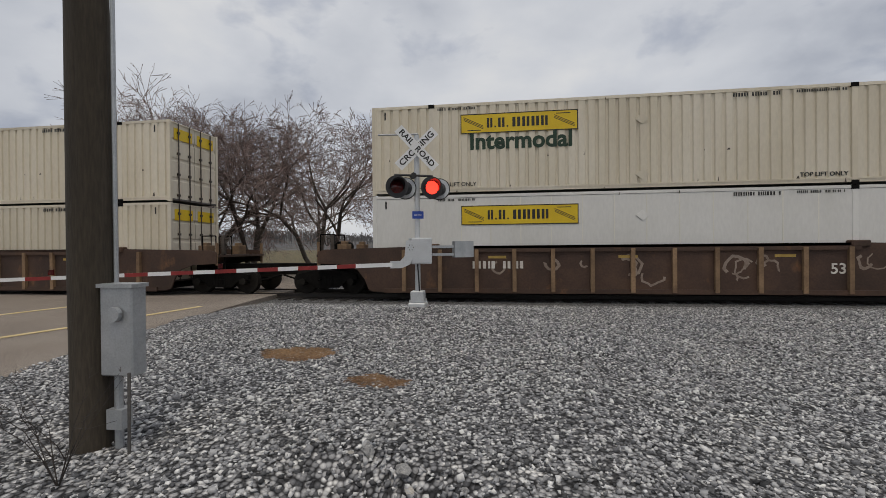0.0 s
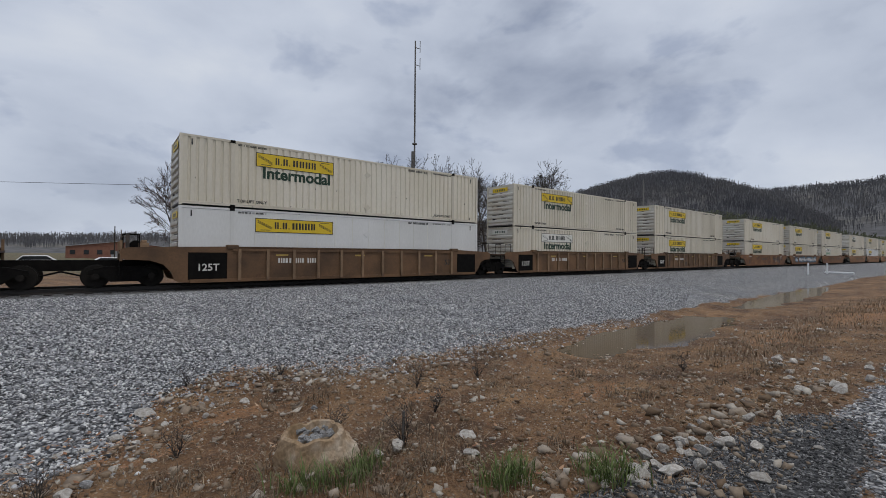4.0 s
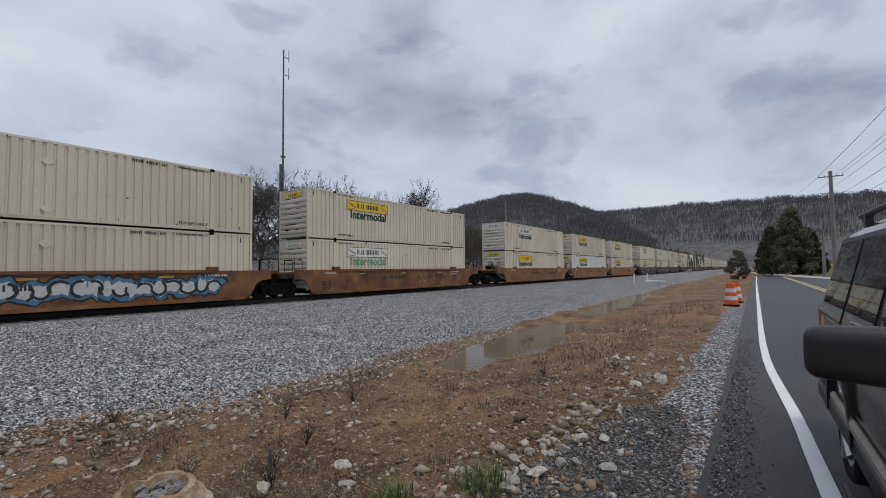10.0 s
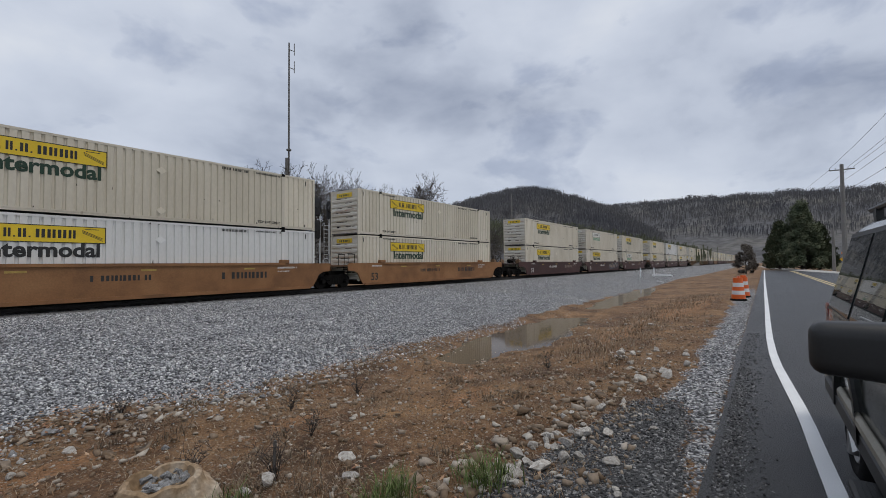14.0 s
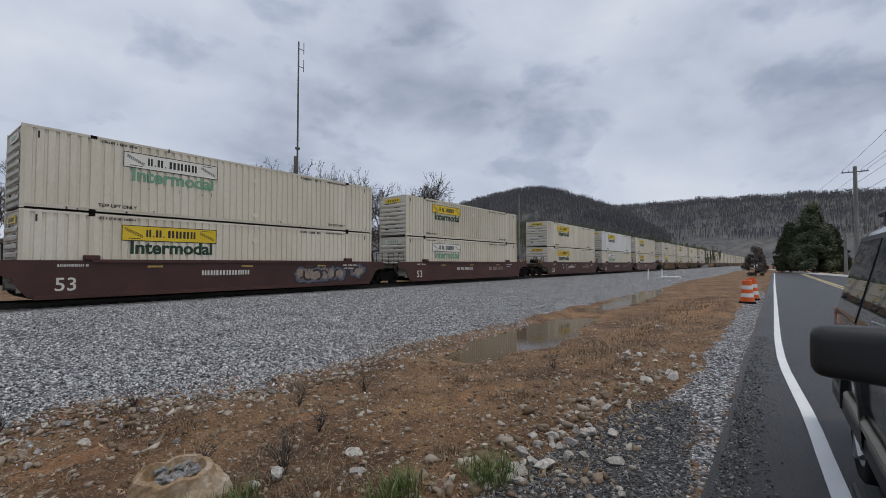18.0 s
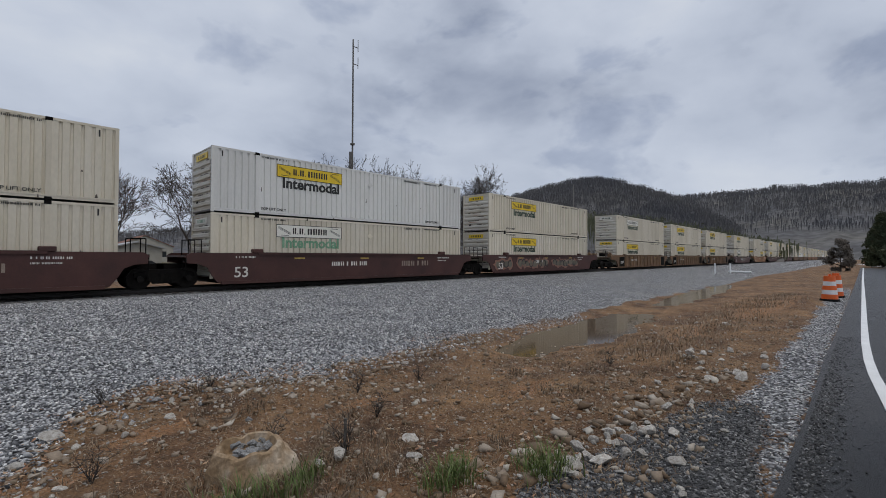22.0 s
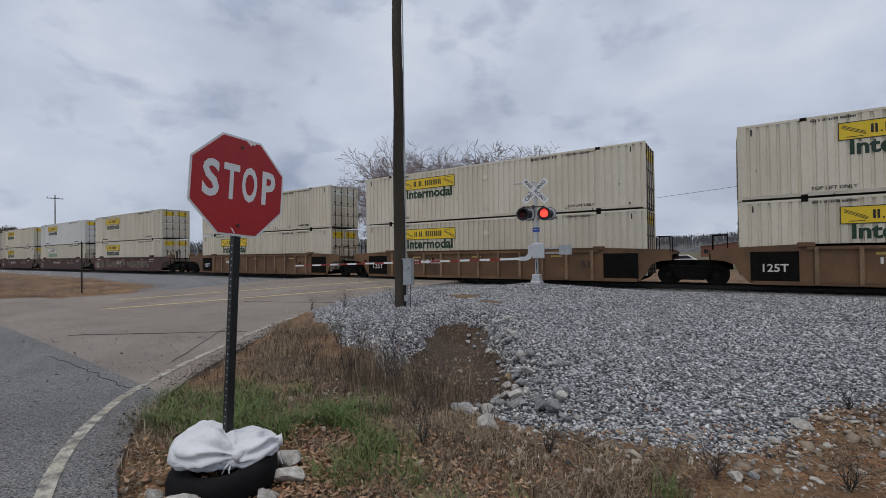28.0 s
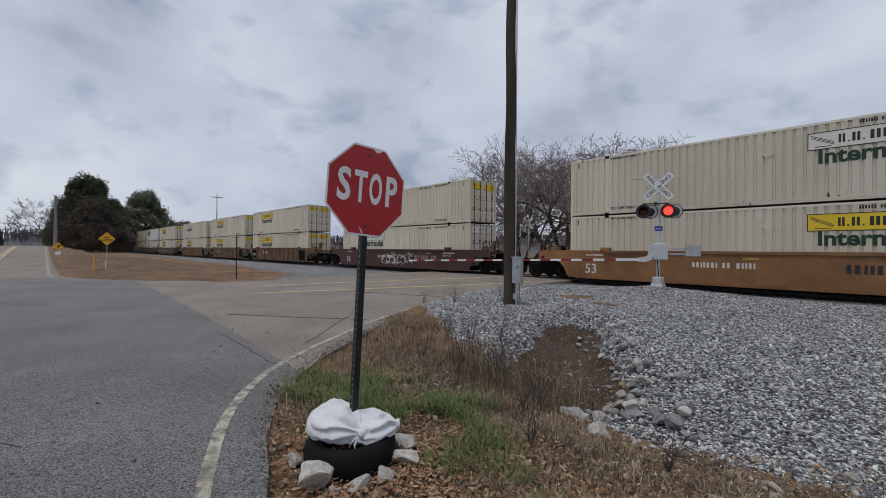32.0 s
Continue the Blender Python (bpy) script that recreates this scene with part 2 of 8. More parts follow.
def tube(bm, p0, p1, r0, r1=None, seg=8, caps=True):
    p0, p1 = Vector(p0), Vector(p1)
    r1 = r0 if r1 is None else r1
    d = (p1 - p0).normalized()
    a = d.orthogonal().normalized()
    b = d.cross(a)
    rings = []
    for p, r in ((p0, r0), (p1, r1)):
        rings.append([bm.verts.new(p + (a * math.cos(k) + b * math.sin(k)) * r) for k in (2 * math.pi * i / seg for i in range(seg))])
    for i in range(seg):
        j = (i + 1) % seg
        bm.faces.new((rings[0][i], rings[0][j], rings[1][j], rings[1][i]))
    if caps:
        bm.faces.new(rings[0][::-1])
        bm.faces.new(rings[1])
    return rings


def prism(bm, pts, d0, d1, axis="y"):
    """A flat outline pushed from d0 to d1 along an axis; pts run over the two other axes."""
    def p(a, b, d):
        return {"y": (a, d, b), "x": (d, a, b), "z": (a, b, d)}[axis]
    lo = [bm.verts.new(p(a, b, d0)) for a, b in pts]
    hi = [bm.verts.new(p(a, b, d1)) for a, b in pts]
    n = len(pts)
    for i in range(n):
        j = (i + 1) % n
        bm.faces.new((lo[i], lo[j], hi[j], hi[i]))
    bm.faces.new(lo[::-1])
    bm.faces.new(hi)
    bmesh.ops.recalc_face_normals(bm, faces=bm.faces)


def bevel(bm, w=0.01, seg=1):
    bmesh.ops.bevel(bm, geom=list(bm.edges), offset=w, segments=seg, affect="EDGES", profile=0.6)


def empty(name, m=None, label="", category="", group="", kind=""):
    ob = new(name)
    if m is not None:
        ob.matrix_basis = m
    return tagged(ob, label, category, group, kind)


TEXTS = {}


def text_mesh(words, size, bold=0.0, depth=0.004, spacing=1.0):
    """Lettering as a mesh, centred on its place, standing in the x-z plane and facing -y."""
    key = (words, size, bold, depth, spacing)
    if key not in TEXTS:
        cu = bpy.data.curves.new("lettering", "FONT")
        cu.body, cu.size, cu.offset, cu.extrude, cu.space_character = words, size, bold, depth, spacing
        cu.align_x, cu.align_y = "CENTER", "CENTER"
        cu.resolution_u = 3
        ob = bpy.data.objects.new("lettering", cu)
        scene.collection.objects.link(ob)
        dg = bpy.context.evaluated_depsgraph_get()
        me = bpy.data.meshes.new_from_object(ob.evaluated_get(dg))
        bpy.data.objects.remove(ob)
        me.transform(pose(0, 0, 0, 90, 0, 0))
        TEXTS[key] = me
    return TEXTS[key]


def lettering(name, words, size, material, parent, m, bold=0.0, depth=0.004, spacing=1.0, width=None, label=""):
    me = text_mesh(words, size, bold, depth, spacing).copy()
    me.materials.clear()
    me.materials.append(material)
    if width:
        xs = [v.co.x for v in me.vertices]
        me.transform(Matrix.Diagonal((width / (max(xs) - min(xs)), 1, 1, 1)))
    ob = new(name, me)
    ob.parent, ob.matrix_basis = parent, m
    if label:
        ob["label"] = label
    return ob


def bars(rows, x0, z0, w, h, y, seed=1):
    """Unreadable small writing: a row of short upright bars."""
    rnd = random.Random(seed)
    bm = bmesh.new()
    x = x0
    while x < x0 + w:
        c = h * rnd.uniform(0.45, 0.8)
        if rnd.random() > 0.15:
            box(bm, x, x + c * 0.6, y, y + 0.003, z0, z0 + h)
        x += c
    return bm

# ---------------------------------------------------------------- the lie of the land
# x runs along the track, y across it towards the train, the road's edge is y = 0.5
TRACK_Y, RAIL_Z = 21.61, 0.22
EDGE = [(-2.2, 0.5), (-2.9, 0.95), (-3.5, 1.2), (-4.3, 1.47), (-5.3, 2.05), (-6.25, 2.95), (-7.0, 3.85), (-7.6, 4.7), (-8.3, 5.6), (-9.05, 6.6), (-9.6, 7.8), (-10.4, 9.9), (-11.2, 12.9), (-11.9, 15.7), (-12.4, 19.5), (-13.0, 30.0), (-14.5, 70.0)]
FAR_EDGE = [(-60.0, 0.5), (-34.0, 0.5), (-29.4, 1.7), (-27.0, 3.5), (-25.2, 5.5), (-24.1, 7.4), (-23.7, 10.6), (-23.6, 15.0), (-23.5, 17.5), (-23.4, 19.5), (-23.5, 22.0), (-24.0, 30.0), (-26.0, 70.0)]


def smooth(a, b, v):
    t = np.clip((v - a) / (b - a), 0, 1)
    return t * t * (3 - 2 * t)


def bump_at(x, y, cx, cy, rx, ry):
    return np.exp(-(((x - cx) / rx) ** 2 + ((y - cy) / ry) ** 2))


def rise(x):
    """The western road climbs over a low crest."""
    x = np.asarray(x, float)
    return 1.8 * smooth(-38, -108, x) - 4.0 * smooth(-118, -210, x)


def road_z(x, y):
    return 0.17 * smooth(4, 19, y) + rise(x)


def hollow(x, y):
    """The dug-out mouth of the ditch, running from the bank up towards the crossing signal."""
    ux, uy = -0.499, 0.867
    a = (x + 3.65) * ux + (y - 5.5) * uy
    b = (x + 3.65) * uy - (y - 5.5) * ux
    w = np.interp(a, [-1.5, 0, 2, 4.4], [1.0, 1.05, 0.80, 0.45]) + 0.10 * np.sin(2.3 * a) + 0.06 * np.sin(5.1 * a + 1)
    return np.exp(-np.abs(b / w) ** 2.6) * smooth(-1.4, 0.0, a) * smooth(4.9, 3.6, a)


def land(x, y):
    x, y = np.asarray(x, float), np.asarray(y, float)
    shallow = np.interp(y, [-400, -40, -8, -0.5, 0.5, 1.3, 2.6, 4.2, 5.2, 6.6, 8, 12, 17.5, 19.3, 23.9, 25.5, 32, 60, 400], [-1.0, -0.6, -0.12, -0.04, -0.04, -0.07, -0.16, -0.26, -0.32, -0.32, -0.24, -0.06, 0.05, 0.03, 0.03, -0.35, -0.6, -0.6, -0.6])
    deep = np.interp(y, [-400, -40, -8, -0.5, 0.5, 1.3, 2.6, 4.2, 5.4, 6.6, 8, 12, 17.5, 19.3, 23.9, 25.5, 32, 60, 400], [-1.0, -0.6, -0.12, -0.04, -0.04, -0.09, -0.22, -0.36, -0.41, -0.38, -0.28, -0.08, 0.05, 0.03, 0.03, -0.35, -0.6, -0.6, -0.6])
    left = np.interp(y, [-400, -40, -8, -0.5, 0.5, 2.0, 3.5, 5.0, 7.5, 10, 14, 18, 19.3, 23.9, 25.5, 32, 60, 400], [-1.0, -0.6, -0.12, -0.04, -0.04, -0.03, -0.04, -0.02, 0.12, 0.22, 0.22, 0.12, 0.03, 0.03, -0.25, -0.4, -0.4, -0.4])
    k = smooth(4.5, 8.5, x)
    z = shallow * (1 - k) + deep * k
    k = smooth(-0.5, -4.5, x)
    z = z * (1 - k) + left * k
    z = z - 0.62 * hollow(x, y) - 0.18 * bump_at(x, y, -2.7, 4.7, 1.2, 0.8)
    z = z + 0.25 * bump_at(x, y, -6.3, 16.2, 2.6, 1.8)
    # the two pools of the ditch
    z = z - 0.15 * bump_at(x, y - 0.05 * (x - 11.8), 11.4, 5.55, 4.3, 1.2) - 0.25 * bump_at(x, y - 0.06 * (x - 30), 30, 7.0, 11.0, 0.8)
    z = z + 0.09 * bump_at(x, y, 18.2, 5.2, 1.5, 3.0) + 0.2 * smooth(40, 50, x) * smooth(3, 4, y) * smooth(9, 7, y)
    z = z + 0.30 * bump_at(x, y, 19.5, 1.6, 2.2, 0.5) * smooth(0.4, 1.2, y)
    # beyond the far verge of the crossing road
    z = z + 0.16 * smooth(-26, -40, x) * smooth(2, 9, y) * smooth(19, 14, y)
    z = z + rise(x) * smooth(9.0, 1.5, y) * smooth(-60, -20, y)
    rough = np.zeros_like(z)
    for a, b, c, d, e in ((1.9, 0.7, 0.3, 1.1, 0.020), (0.8, 2.3, 1.7, 0.4, 0.018), (4.1, 3.3, 0.6, 2.2, 0.010), (7.3, 5.9, 2.6, 0.8, 0.006)):
        rough += e * np.sin(a * x + b * y + c) * np.cos(b * x - a * 0.8 * y + d)
    near_track = smooth(18.6, 17.0, y) + smooth(24.5, 26, y)
    z = z + rough * np.clip(near_track, 0.1, 1) * smooth(0.3, 1.2, y)
    on_road = road_mask(x, y)
    return z * (1 - on_road) + (road_z(x, y) - 0.04) * on_road


def edge_x(pts, y):
    ys = [p[1] for p in pts]
    return np.interp(y, ys, [p[0] for p in pts])


def road_mask(x, y):
    side = (x < edge_x(EDGE, y) - 0.12) & (x > edge_x(FAR_EDGE, y) + 0.12) & (y > 0.4) & (y < 70)
    return ((y < 0.38) & (y > -7.4) & (x < 95) | side).astype(float)


# the ground: one sheet, fine near the walk and coarse to the horizon
def steps(lo, hi, fine, far, grow=1.22):
    mid = list(np.arange(lo, hi + 1e-6, fine))
    d, v, up = fine, hi, []
    while v < far:
        d *= grow
        v += d
        up.append(v)
    d, v, down = fine, lo, []
    while v > -far:
        d *= grow
        v -= d
        down.append(v)
    return np.array(down[::-1] + mid + up)


GX, GY = steps(-13, 22, 0.14, 3000), steps(-1.0, 20, 0.14, 3000)
XX, YY = np.meshgrid(GX, GY)
ZZ = land(XX, YY)
GV = np.stack([XX.ravel(), YY.ravel(), ZZ.ravel()], 1)
nx, ny = len(GX), len(GY)
ii = (np.arange(ny - 1)[:, None] * nx + np.arange(nx - 1)[None, :]).ravel()
GF = np.stack([ii, ii + 1, ii + nx + 1, ii + nx], 1)
g_me = bpy.data.meshes.new("ground")
g_me.from_pydata(GV.tolist(), [], GF.tolist())
for fc in g_me.polygons:
    fc.use_smooth = True


def wob(x, y, s):
    return 0.5 * np.sin(1.7 * x + s) * np.cos(1.3 * y - s) + 0.3 * np.sin(4.1 * x - 2.0 * y + s) + 0.2 * np.cos(7.7 * y + 5.1 * x + 2 * s)


def surfaces(x, y):
    """How far the ground is crushed stone, grass, and black: spilled asphalt crumbs and painted train shade."""
    toe = np.interp(x, [-12, -9.5, -8, -6.8, -5.6, -4.5, -3.4, -2.6, -2, -1, -0.4, 0, 0.4, 0.65, 1.4, 2.4, 3.8, 6, 9.2, 17, 34, 60, 200], [9.2, 7.9, 6.9, 6.2, 5.5, 5.1, 4.9, 4.8, 4.75, 4.6, 4.9, 5.3, 6.0, 6.8, 7.4, 7.2, 6.4, 6.85, 7.2, 7.2, 7.7, 6.6, 7.0])
    w = wob(x, y, 0.4)
    gravel = smooth(-0.3, 0.3, y - toe + 0.22 * w) * smooth(32, 27, y)
    edge = edge_x(EDGE, y)
    gravel = np.maximum(gravel, smooth(7.0, 8.6, y) * smooth(-0.4, 0.2, x - edge) * (x < -4) * smooth(20, 19, y))
    gravel = gravel * (1 - smooth(0.30, 0.60, hollow(x, y) + 0.12 * w))
    gravel = gravel * (1 - 0.75 * smooth(0.35, 0.7, bump_at(x, y, -7.6, 12.6, 0.8, 0.45) + bump_at(x, y, -6.0, 11.4, 0.55, 0.3) + 0.2 * w))
    far_side = smooth(-22.5, -24, x)
    gravel = gravel * (1 - far_side) + far_side * smooth(8.5, 13.5, y + 0.8 * w + 0.04 * (x + 30)) * smooth(32, 27, y)
    crumbs = smooth(-0.12, 0.12, np.interp(x, [2.4, 3.2, 4.5, 6], [0.75, 0.60, 0.46, 0.25]) - np.abs(y - np.interp(x, [2.4, 3.2, 4.5, 6], [1.15, 1.18, 1.16, 1.1])) + 0.1 * w) * smooth(2.3, 2.9, x + 0.2 * w) * smooth(6.4, 5.6, x) * 0.95
    shoulder = smooth(0.42, 0.6, y) * smooth(1.25, 0.95, y + 0.12 * w) * smooth(1.6, 2.8, x) * smooth(40, 25, x)
    gravel = np.maximum(gravel, shoulder * 0.85 * (1 - crumbs))
    # the shade below the train, painted into the ballast through the crumbs mask
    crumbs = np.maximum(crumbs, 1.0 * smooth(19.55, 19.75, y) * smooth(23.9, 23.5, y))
    grass = 0.6 * smooth(-0.2, 0.5, w + 0.2) * bump_at(x, y, -4.0, 2.7, 2.2, 1.1) + 0.5 * smooth(0.1, 0.6, w) * bump_at(x, y, 0.8, 2.7, 2.0, 0.7)
    grass = np.maximum(grass, smooth(35, 60, y) * 0.6)
    grass = np.maximum(grass, smooth(-8, -10, y) * 0.8)
    grass = np.maximum(grass, 0.35 * smooth(60, 120, x) * smooth(14, 8, y))
    return gravel, grass, crumbs


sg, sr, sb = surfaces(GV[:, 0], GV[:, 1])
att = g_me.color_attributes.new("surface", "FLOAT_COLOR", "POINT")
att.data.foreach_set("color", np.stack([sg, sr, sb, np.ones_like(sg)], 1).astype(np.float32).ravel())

# darker soil in the ditch hollow, the wet ditch bottom and a few scraped patches
dark_soil = np.clip(0.42 * smooth(-27, -33, GV[:, 0]) * smooth(12, 8, GV[:, 1]) * smooth(0.5, 2, GV[:, 1]) + 0.30 * smooth(6.0, 8.0, GV[:, 0]) * smooth(40, 34, GV[:, 0]) * smooth(3.5, 4.3, GV[:, 1]) * smooth(7.0, 6.3, GV[:, 1]) + 0.62 * bump_at(GV[:, 0], GV[:, 1], -3.4, 3.4, 1.6, 0.9) + 1.9 * hollow(GV[:, 0], GV[:, 1]) + 0.55 * bump_at(GV[:, 0], GV[:, 1], -5.6, 4.3, 2.2, 0.9), 0, 1)
red = np.clip(sum(bump_at(GV[:, 0], GV[:, 1], *q) for q in ((3.35, 4.7, 0.45, 0.22), (0.2, 5.0, 0.6, 0.25), (6.2, 4.3, 0.5, 0.3), (20, 2.6, 5.0, 1.0), (12, 3.2, 2.0, 0.4), (1.3, 5.6, 0.7, 0.2), (5.2, 3.4, 0.7, 0.25))), 0, 1)
att = g_me.color_attributes.new("soil_kind", "FLOAT_COLOR", "POINT")
att.data.foreach_set("color", np.stack([dark_soil, red, dark_soil * 0, np.ones_like(dark_soil)], 1).astype(np.float32).ravel())


def ground_material():
    m = bpy.data.materials.new("ground_surface")
    m.use_nodes = True
    n, l = m.node_tree.nodes, m.node_tree.links
    b = n["Principled BSDF"]
    b.inputs["Roughness"].default_value = 0.9
    co = n.new("ShaderNodeTexCoord").outputs["Object"]
    at = n.new("ShaderNodeVertexColor")
    at.layer_name = "surface"
    sep = n.new("ShaderNodeSeparateColor")
    l.new(at.outputs["Color"], sep.inputs["Color"])

    def noise_tex(scale, detail=4, rough=0.6):
        t = n.new("ShaderNodeTexNoise")
        t.inputs["Scale"].default_value, t.inputs["Detail"].default_value, t.inputs["Roughness"].default_value = scale, detail, rough
        l.new(co, t.inputs["Vector"])
        return t.outputs["Fac"]

    def ramp(fac, stops):
        r = n.new("ShaderNodeValToRGB")
        els = r.color_ramp.elements
        while len(els) < len(stops):
            els.new(0.5)
        for e, (p, c) in zip(els, stops):
            e.position, e.color = p, (*c, 1)
        l.new(fac, r.inputs["Fac"])
        return r.outputs["Color"]

    def mix(fac, a, c, kind="MIX"):
        x = n.new("ShaderNodeMix")
        x.data_type, x.blend_type = "RGBA", kind
        if isinstance(fac, float):
            x.inputs["Factor"].default_value = fac
        else:
            l.new(fac, x.inputs["Factor"])
        l.new(a, x.inputs["A"])
        l.new(c, x.inputs["B"])
        return x.outputs["Result"]

    def cells(scale, rand=1.0):
        v = n.new("ShaderNodeTexVoronoi")
        v.inputs["Scale"].default_value, v.inputs["Randomness"].default_value = scale, rand
        l.new(co, v.inputs["Vector"])
        return v

    def ragged(v):
        a = n.new("ShaderNodeMath")
        a.operation = "ADD"
        l.new(v, a.inputs[0])
        mr = n.new("ShaderNodeMapRange")
        mr.inputs["From Min"].default_value, mr.inputs["From Max"].default_value = 0.25, 0.75
        mr.inputs["To Min"].default_value, mr.inputs["To Max"].default_value = -0.45, 0.45
        l.new(noise_tex(7, 6, 0.7), mr.inputs["Value"])
        l.new(mr.outputs["Result"], a.inputs[1])
        o = n.new("ShaderNodeMapRange")
        o.inputs["From Min"].default_value, o.inputs["From Max"].default_value = 0.42, 0.58
        l.new(a.outputs["Value"], o.inputs["Value"])
        return o.outputs["Result"]

    # red-brown soil with dead grass mats and pebbles
    soil = ramp(noise_tex(1.7, 9, 0.74), [(0.28, (0.064, 0.035, 0.013)), (0.42, (0.147, 0.080, 0.035)), (0.54, (0.238, 0.136, 0.064)), (0.66, (0.305, 0.187, 0.094)), (0.8, (0.178, 0.102, 0.045))])
    at2 = n.new("ShaderNodeVertexColor")
    at2.layer_name = "soil_kind"
    sep2 = n.new("ShaderNodeSeparateColor")
    l.new(at2.outputs["Color"], sep2.inputs["Color"])
    thatch = ramp(noise_tex(30, 6, 0.78), [(0.32, (0.25, 0.22, 0.19)), (0.46, (0.80, 0.78, 0.76)), (0.56, (1.05, 1.05, 1.05)), (0.70, (1.75, 1.7, 1.55))])
    clay = ramp(noise_tex(5, 5, 0.6), [(0.3, (0.24, 0.115, 0.048)), (0.7, (0.36, 0.195, 0.092))])
    dark_earth = ramp(noise_tex(13, 6, 0.75), [(0.3, (0.026, 0.018, 0.013)), (0.55, (0.075, 0.046, 0.029)), (0.75, (0.15, 0.09, 0.055))])
    tone = ramp(noise_tex(0.42, 6, 0.62), [(0.32, (0.44, 0.39, 0.36)), (0.46, (0.82, 0.76, 0.74)), (0.56, (1.0, 0.98, 0.96)), (0.68, (1.26, 1.22, 1.16))])
    soil = mix(1.0, soil, tone, "MULTIPLY")
    soil = mix(ragged(sep2.outputs["Green"]), soil, clay)
    soil = mix(1.0, soil, thatch, "MULTIPLY")
    soil = mix(ragged(sep2.outputs["Red"]), soil, dark_earth)
    # grit showing through the soil
    v3 = cells(55)
    g3 = n.new("ShaderNodeSeparateColor")
    l.new(v3.outputs["Color"], g3.inputs["Color"])
    grit = ramp(g3.outputs["Green"], [(0.0, (0, 0, 0)), (0.90, (0, 0, 0)), (0.93, (0.7, 0.7, 0.7)), (1.0, (0.9, 0.9, 0.9))])
    grit_c = ramp(g3.outputs["Blue"], [(0.0, (0.24, 0.175, 0.115)), (1.0, (0.42, 0.36, 0.29))])
    soil = mix(grit, soil, grit_c)
    # crushed grey stone
    v1 = cells(23)
    grey = n.new("ShaderNodeSeparateColor")
    l.new(v1.outputs["Color"], grey.inputs["Color"])
    stone = ramp(grey.outputs["Red"], [(0.0, (0.045, 0.047, 0.052)), (0.35, (0.225, 0.229, 0.242)), (0.7, (0.48, 0.484, 0.498)), (1.0, (0.80, 0.80, 0.80))])
    # shade in the crevices is put into the colour: rims dark, middles lifted
    gap_shade = ramp(v1.outputs["Distance"], [(0.0, (1.15, 1.15, 1.15)), (0.42, (0.9, 0.9, 0.9)), (0.72, (0.10, 0.10, 0.105))])
    stone = mix(1.0, stone, gap_shade, "MULTIPLY")
    broad = ramp(noise_tex(0.5, 5), [(0.3, (0.82, 0.83, 0.87)), (0.7, (1.12, 1.10, 1.06))])
    stone = mix(1.0, stone, broad, "MULTIPLY")
    mottle = ramp(noise_tex(5.5, 7, 0.78), [(0.30, (0.62, 0.63, 0.66)), (0.5, (0.98, 0.98, 0.98)), (0.68, (1.32, 1.31, 1.28))])
    stone = mix(1.0, stone, mottle, "MULTIPLY")
    green = ramp(noise_tex(9, 5, 0.7), [(0.3, (0.05, 0.052, 0.022)), (0.5, (0.095, 0.092, 0.038)), (0.7, (0.18, 0.145, 0.08))])
    green = mix(1.0, green, thatch, "MULTIPLY")
    v2 = cells(40)
    g2 = n.new("ShaderNodeSeparateColor")
    l.new(v2.outputs["Color"], g2.inputs["Color"])
    # colours of the asphalt crumbs and of the shade painted below the train
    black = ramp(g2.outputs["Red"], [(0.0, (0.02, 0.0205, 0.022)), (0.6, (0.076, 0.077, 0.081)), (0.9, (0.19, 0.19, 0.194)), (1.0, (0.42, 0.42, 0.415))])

    k_stone = ragged(sep.outputs["Red"])
    c = mix(ragged(sep.outputs["Green"]), soil, green)
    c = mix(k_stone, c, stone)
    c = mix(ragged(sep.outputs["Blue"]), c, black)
    l.new(c, b.inputs["Base Color"])
    h = n.new("ShaderNodeMix")
    h.data_type = "FLOAT"
    l.new(k_stone, h.inputs["Factor"])
    l.new(noise_tex(26, 6, 0.7), h.inputs["A"])
    inv = n.new("ShaderNodeMath")
    inv.operation = "SUBTRACT"
    inv.inputs[0].default_value = 1.0
    l.new(v1.outputs["Distance"], inv.inputs[1])
    l.new(inv.outputs["Value"], h.inputs["B"])
    bp = n.new("ShaderNodeBump")
    bp.inputs["Strength"].default_value, bp.inputs["Distance"].default_value = 1.0, 0.045
    l.new(h.outputs["Result"], bp.inputs["Height"])
    l.new(bp.outputs["Normal"], b.inputs["Normal"])
    return m


g_me.materials.append(ground_material())
ground = tagged(new("ground", g_me), "roadside ground of red-brown soil, dead grass and grey crushed stone", "ground", kind="structure")

M_ASPHALT_NEW = mat("fresh_black_asphalt", [(0.015, 0.0155, 0.017), (0.025, 0.0255, 0.028), (0.036, 0.0365, 0.040)], 0.7, 75, 1.5, 0.42, bump=1.0, bump_scale=90)
M_ASPHALT_OLD = mat("worn_grey_asphalt", [(0.145, 0.143, 0.145), (0.178, 0.175, 0.175), (0.21, 0.205, 0.201)], 0.45, 70, 1.3, 0.85, bump=1.0, bump_scale=110)
M_ASPHALT_TAN = mat("worn_tan_asphalt", [(0.185, 0.155, 0.132), (0.225, 0.19, 0.162), (0.26, 0.225, 0.193)], 0.5, 70, 0.9, 0.85, bump=0.6, bump_scale=80)
M_LINE_WHITE = mat("white_road_paint", [(0.66, 0.67, 0.68), (0.76, 0.77, 0.78)], 2, 90, 0.12, 0.6, bump=0.2)
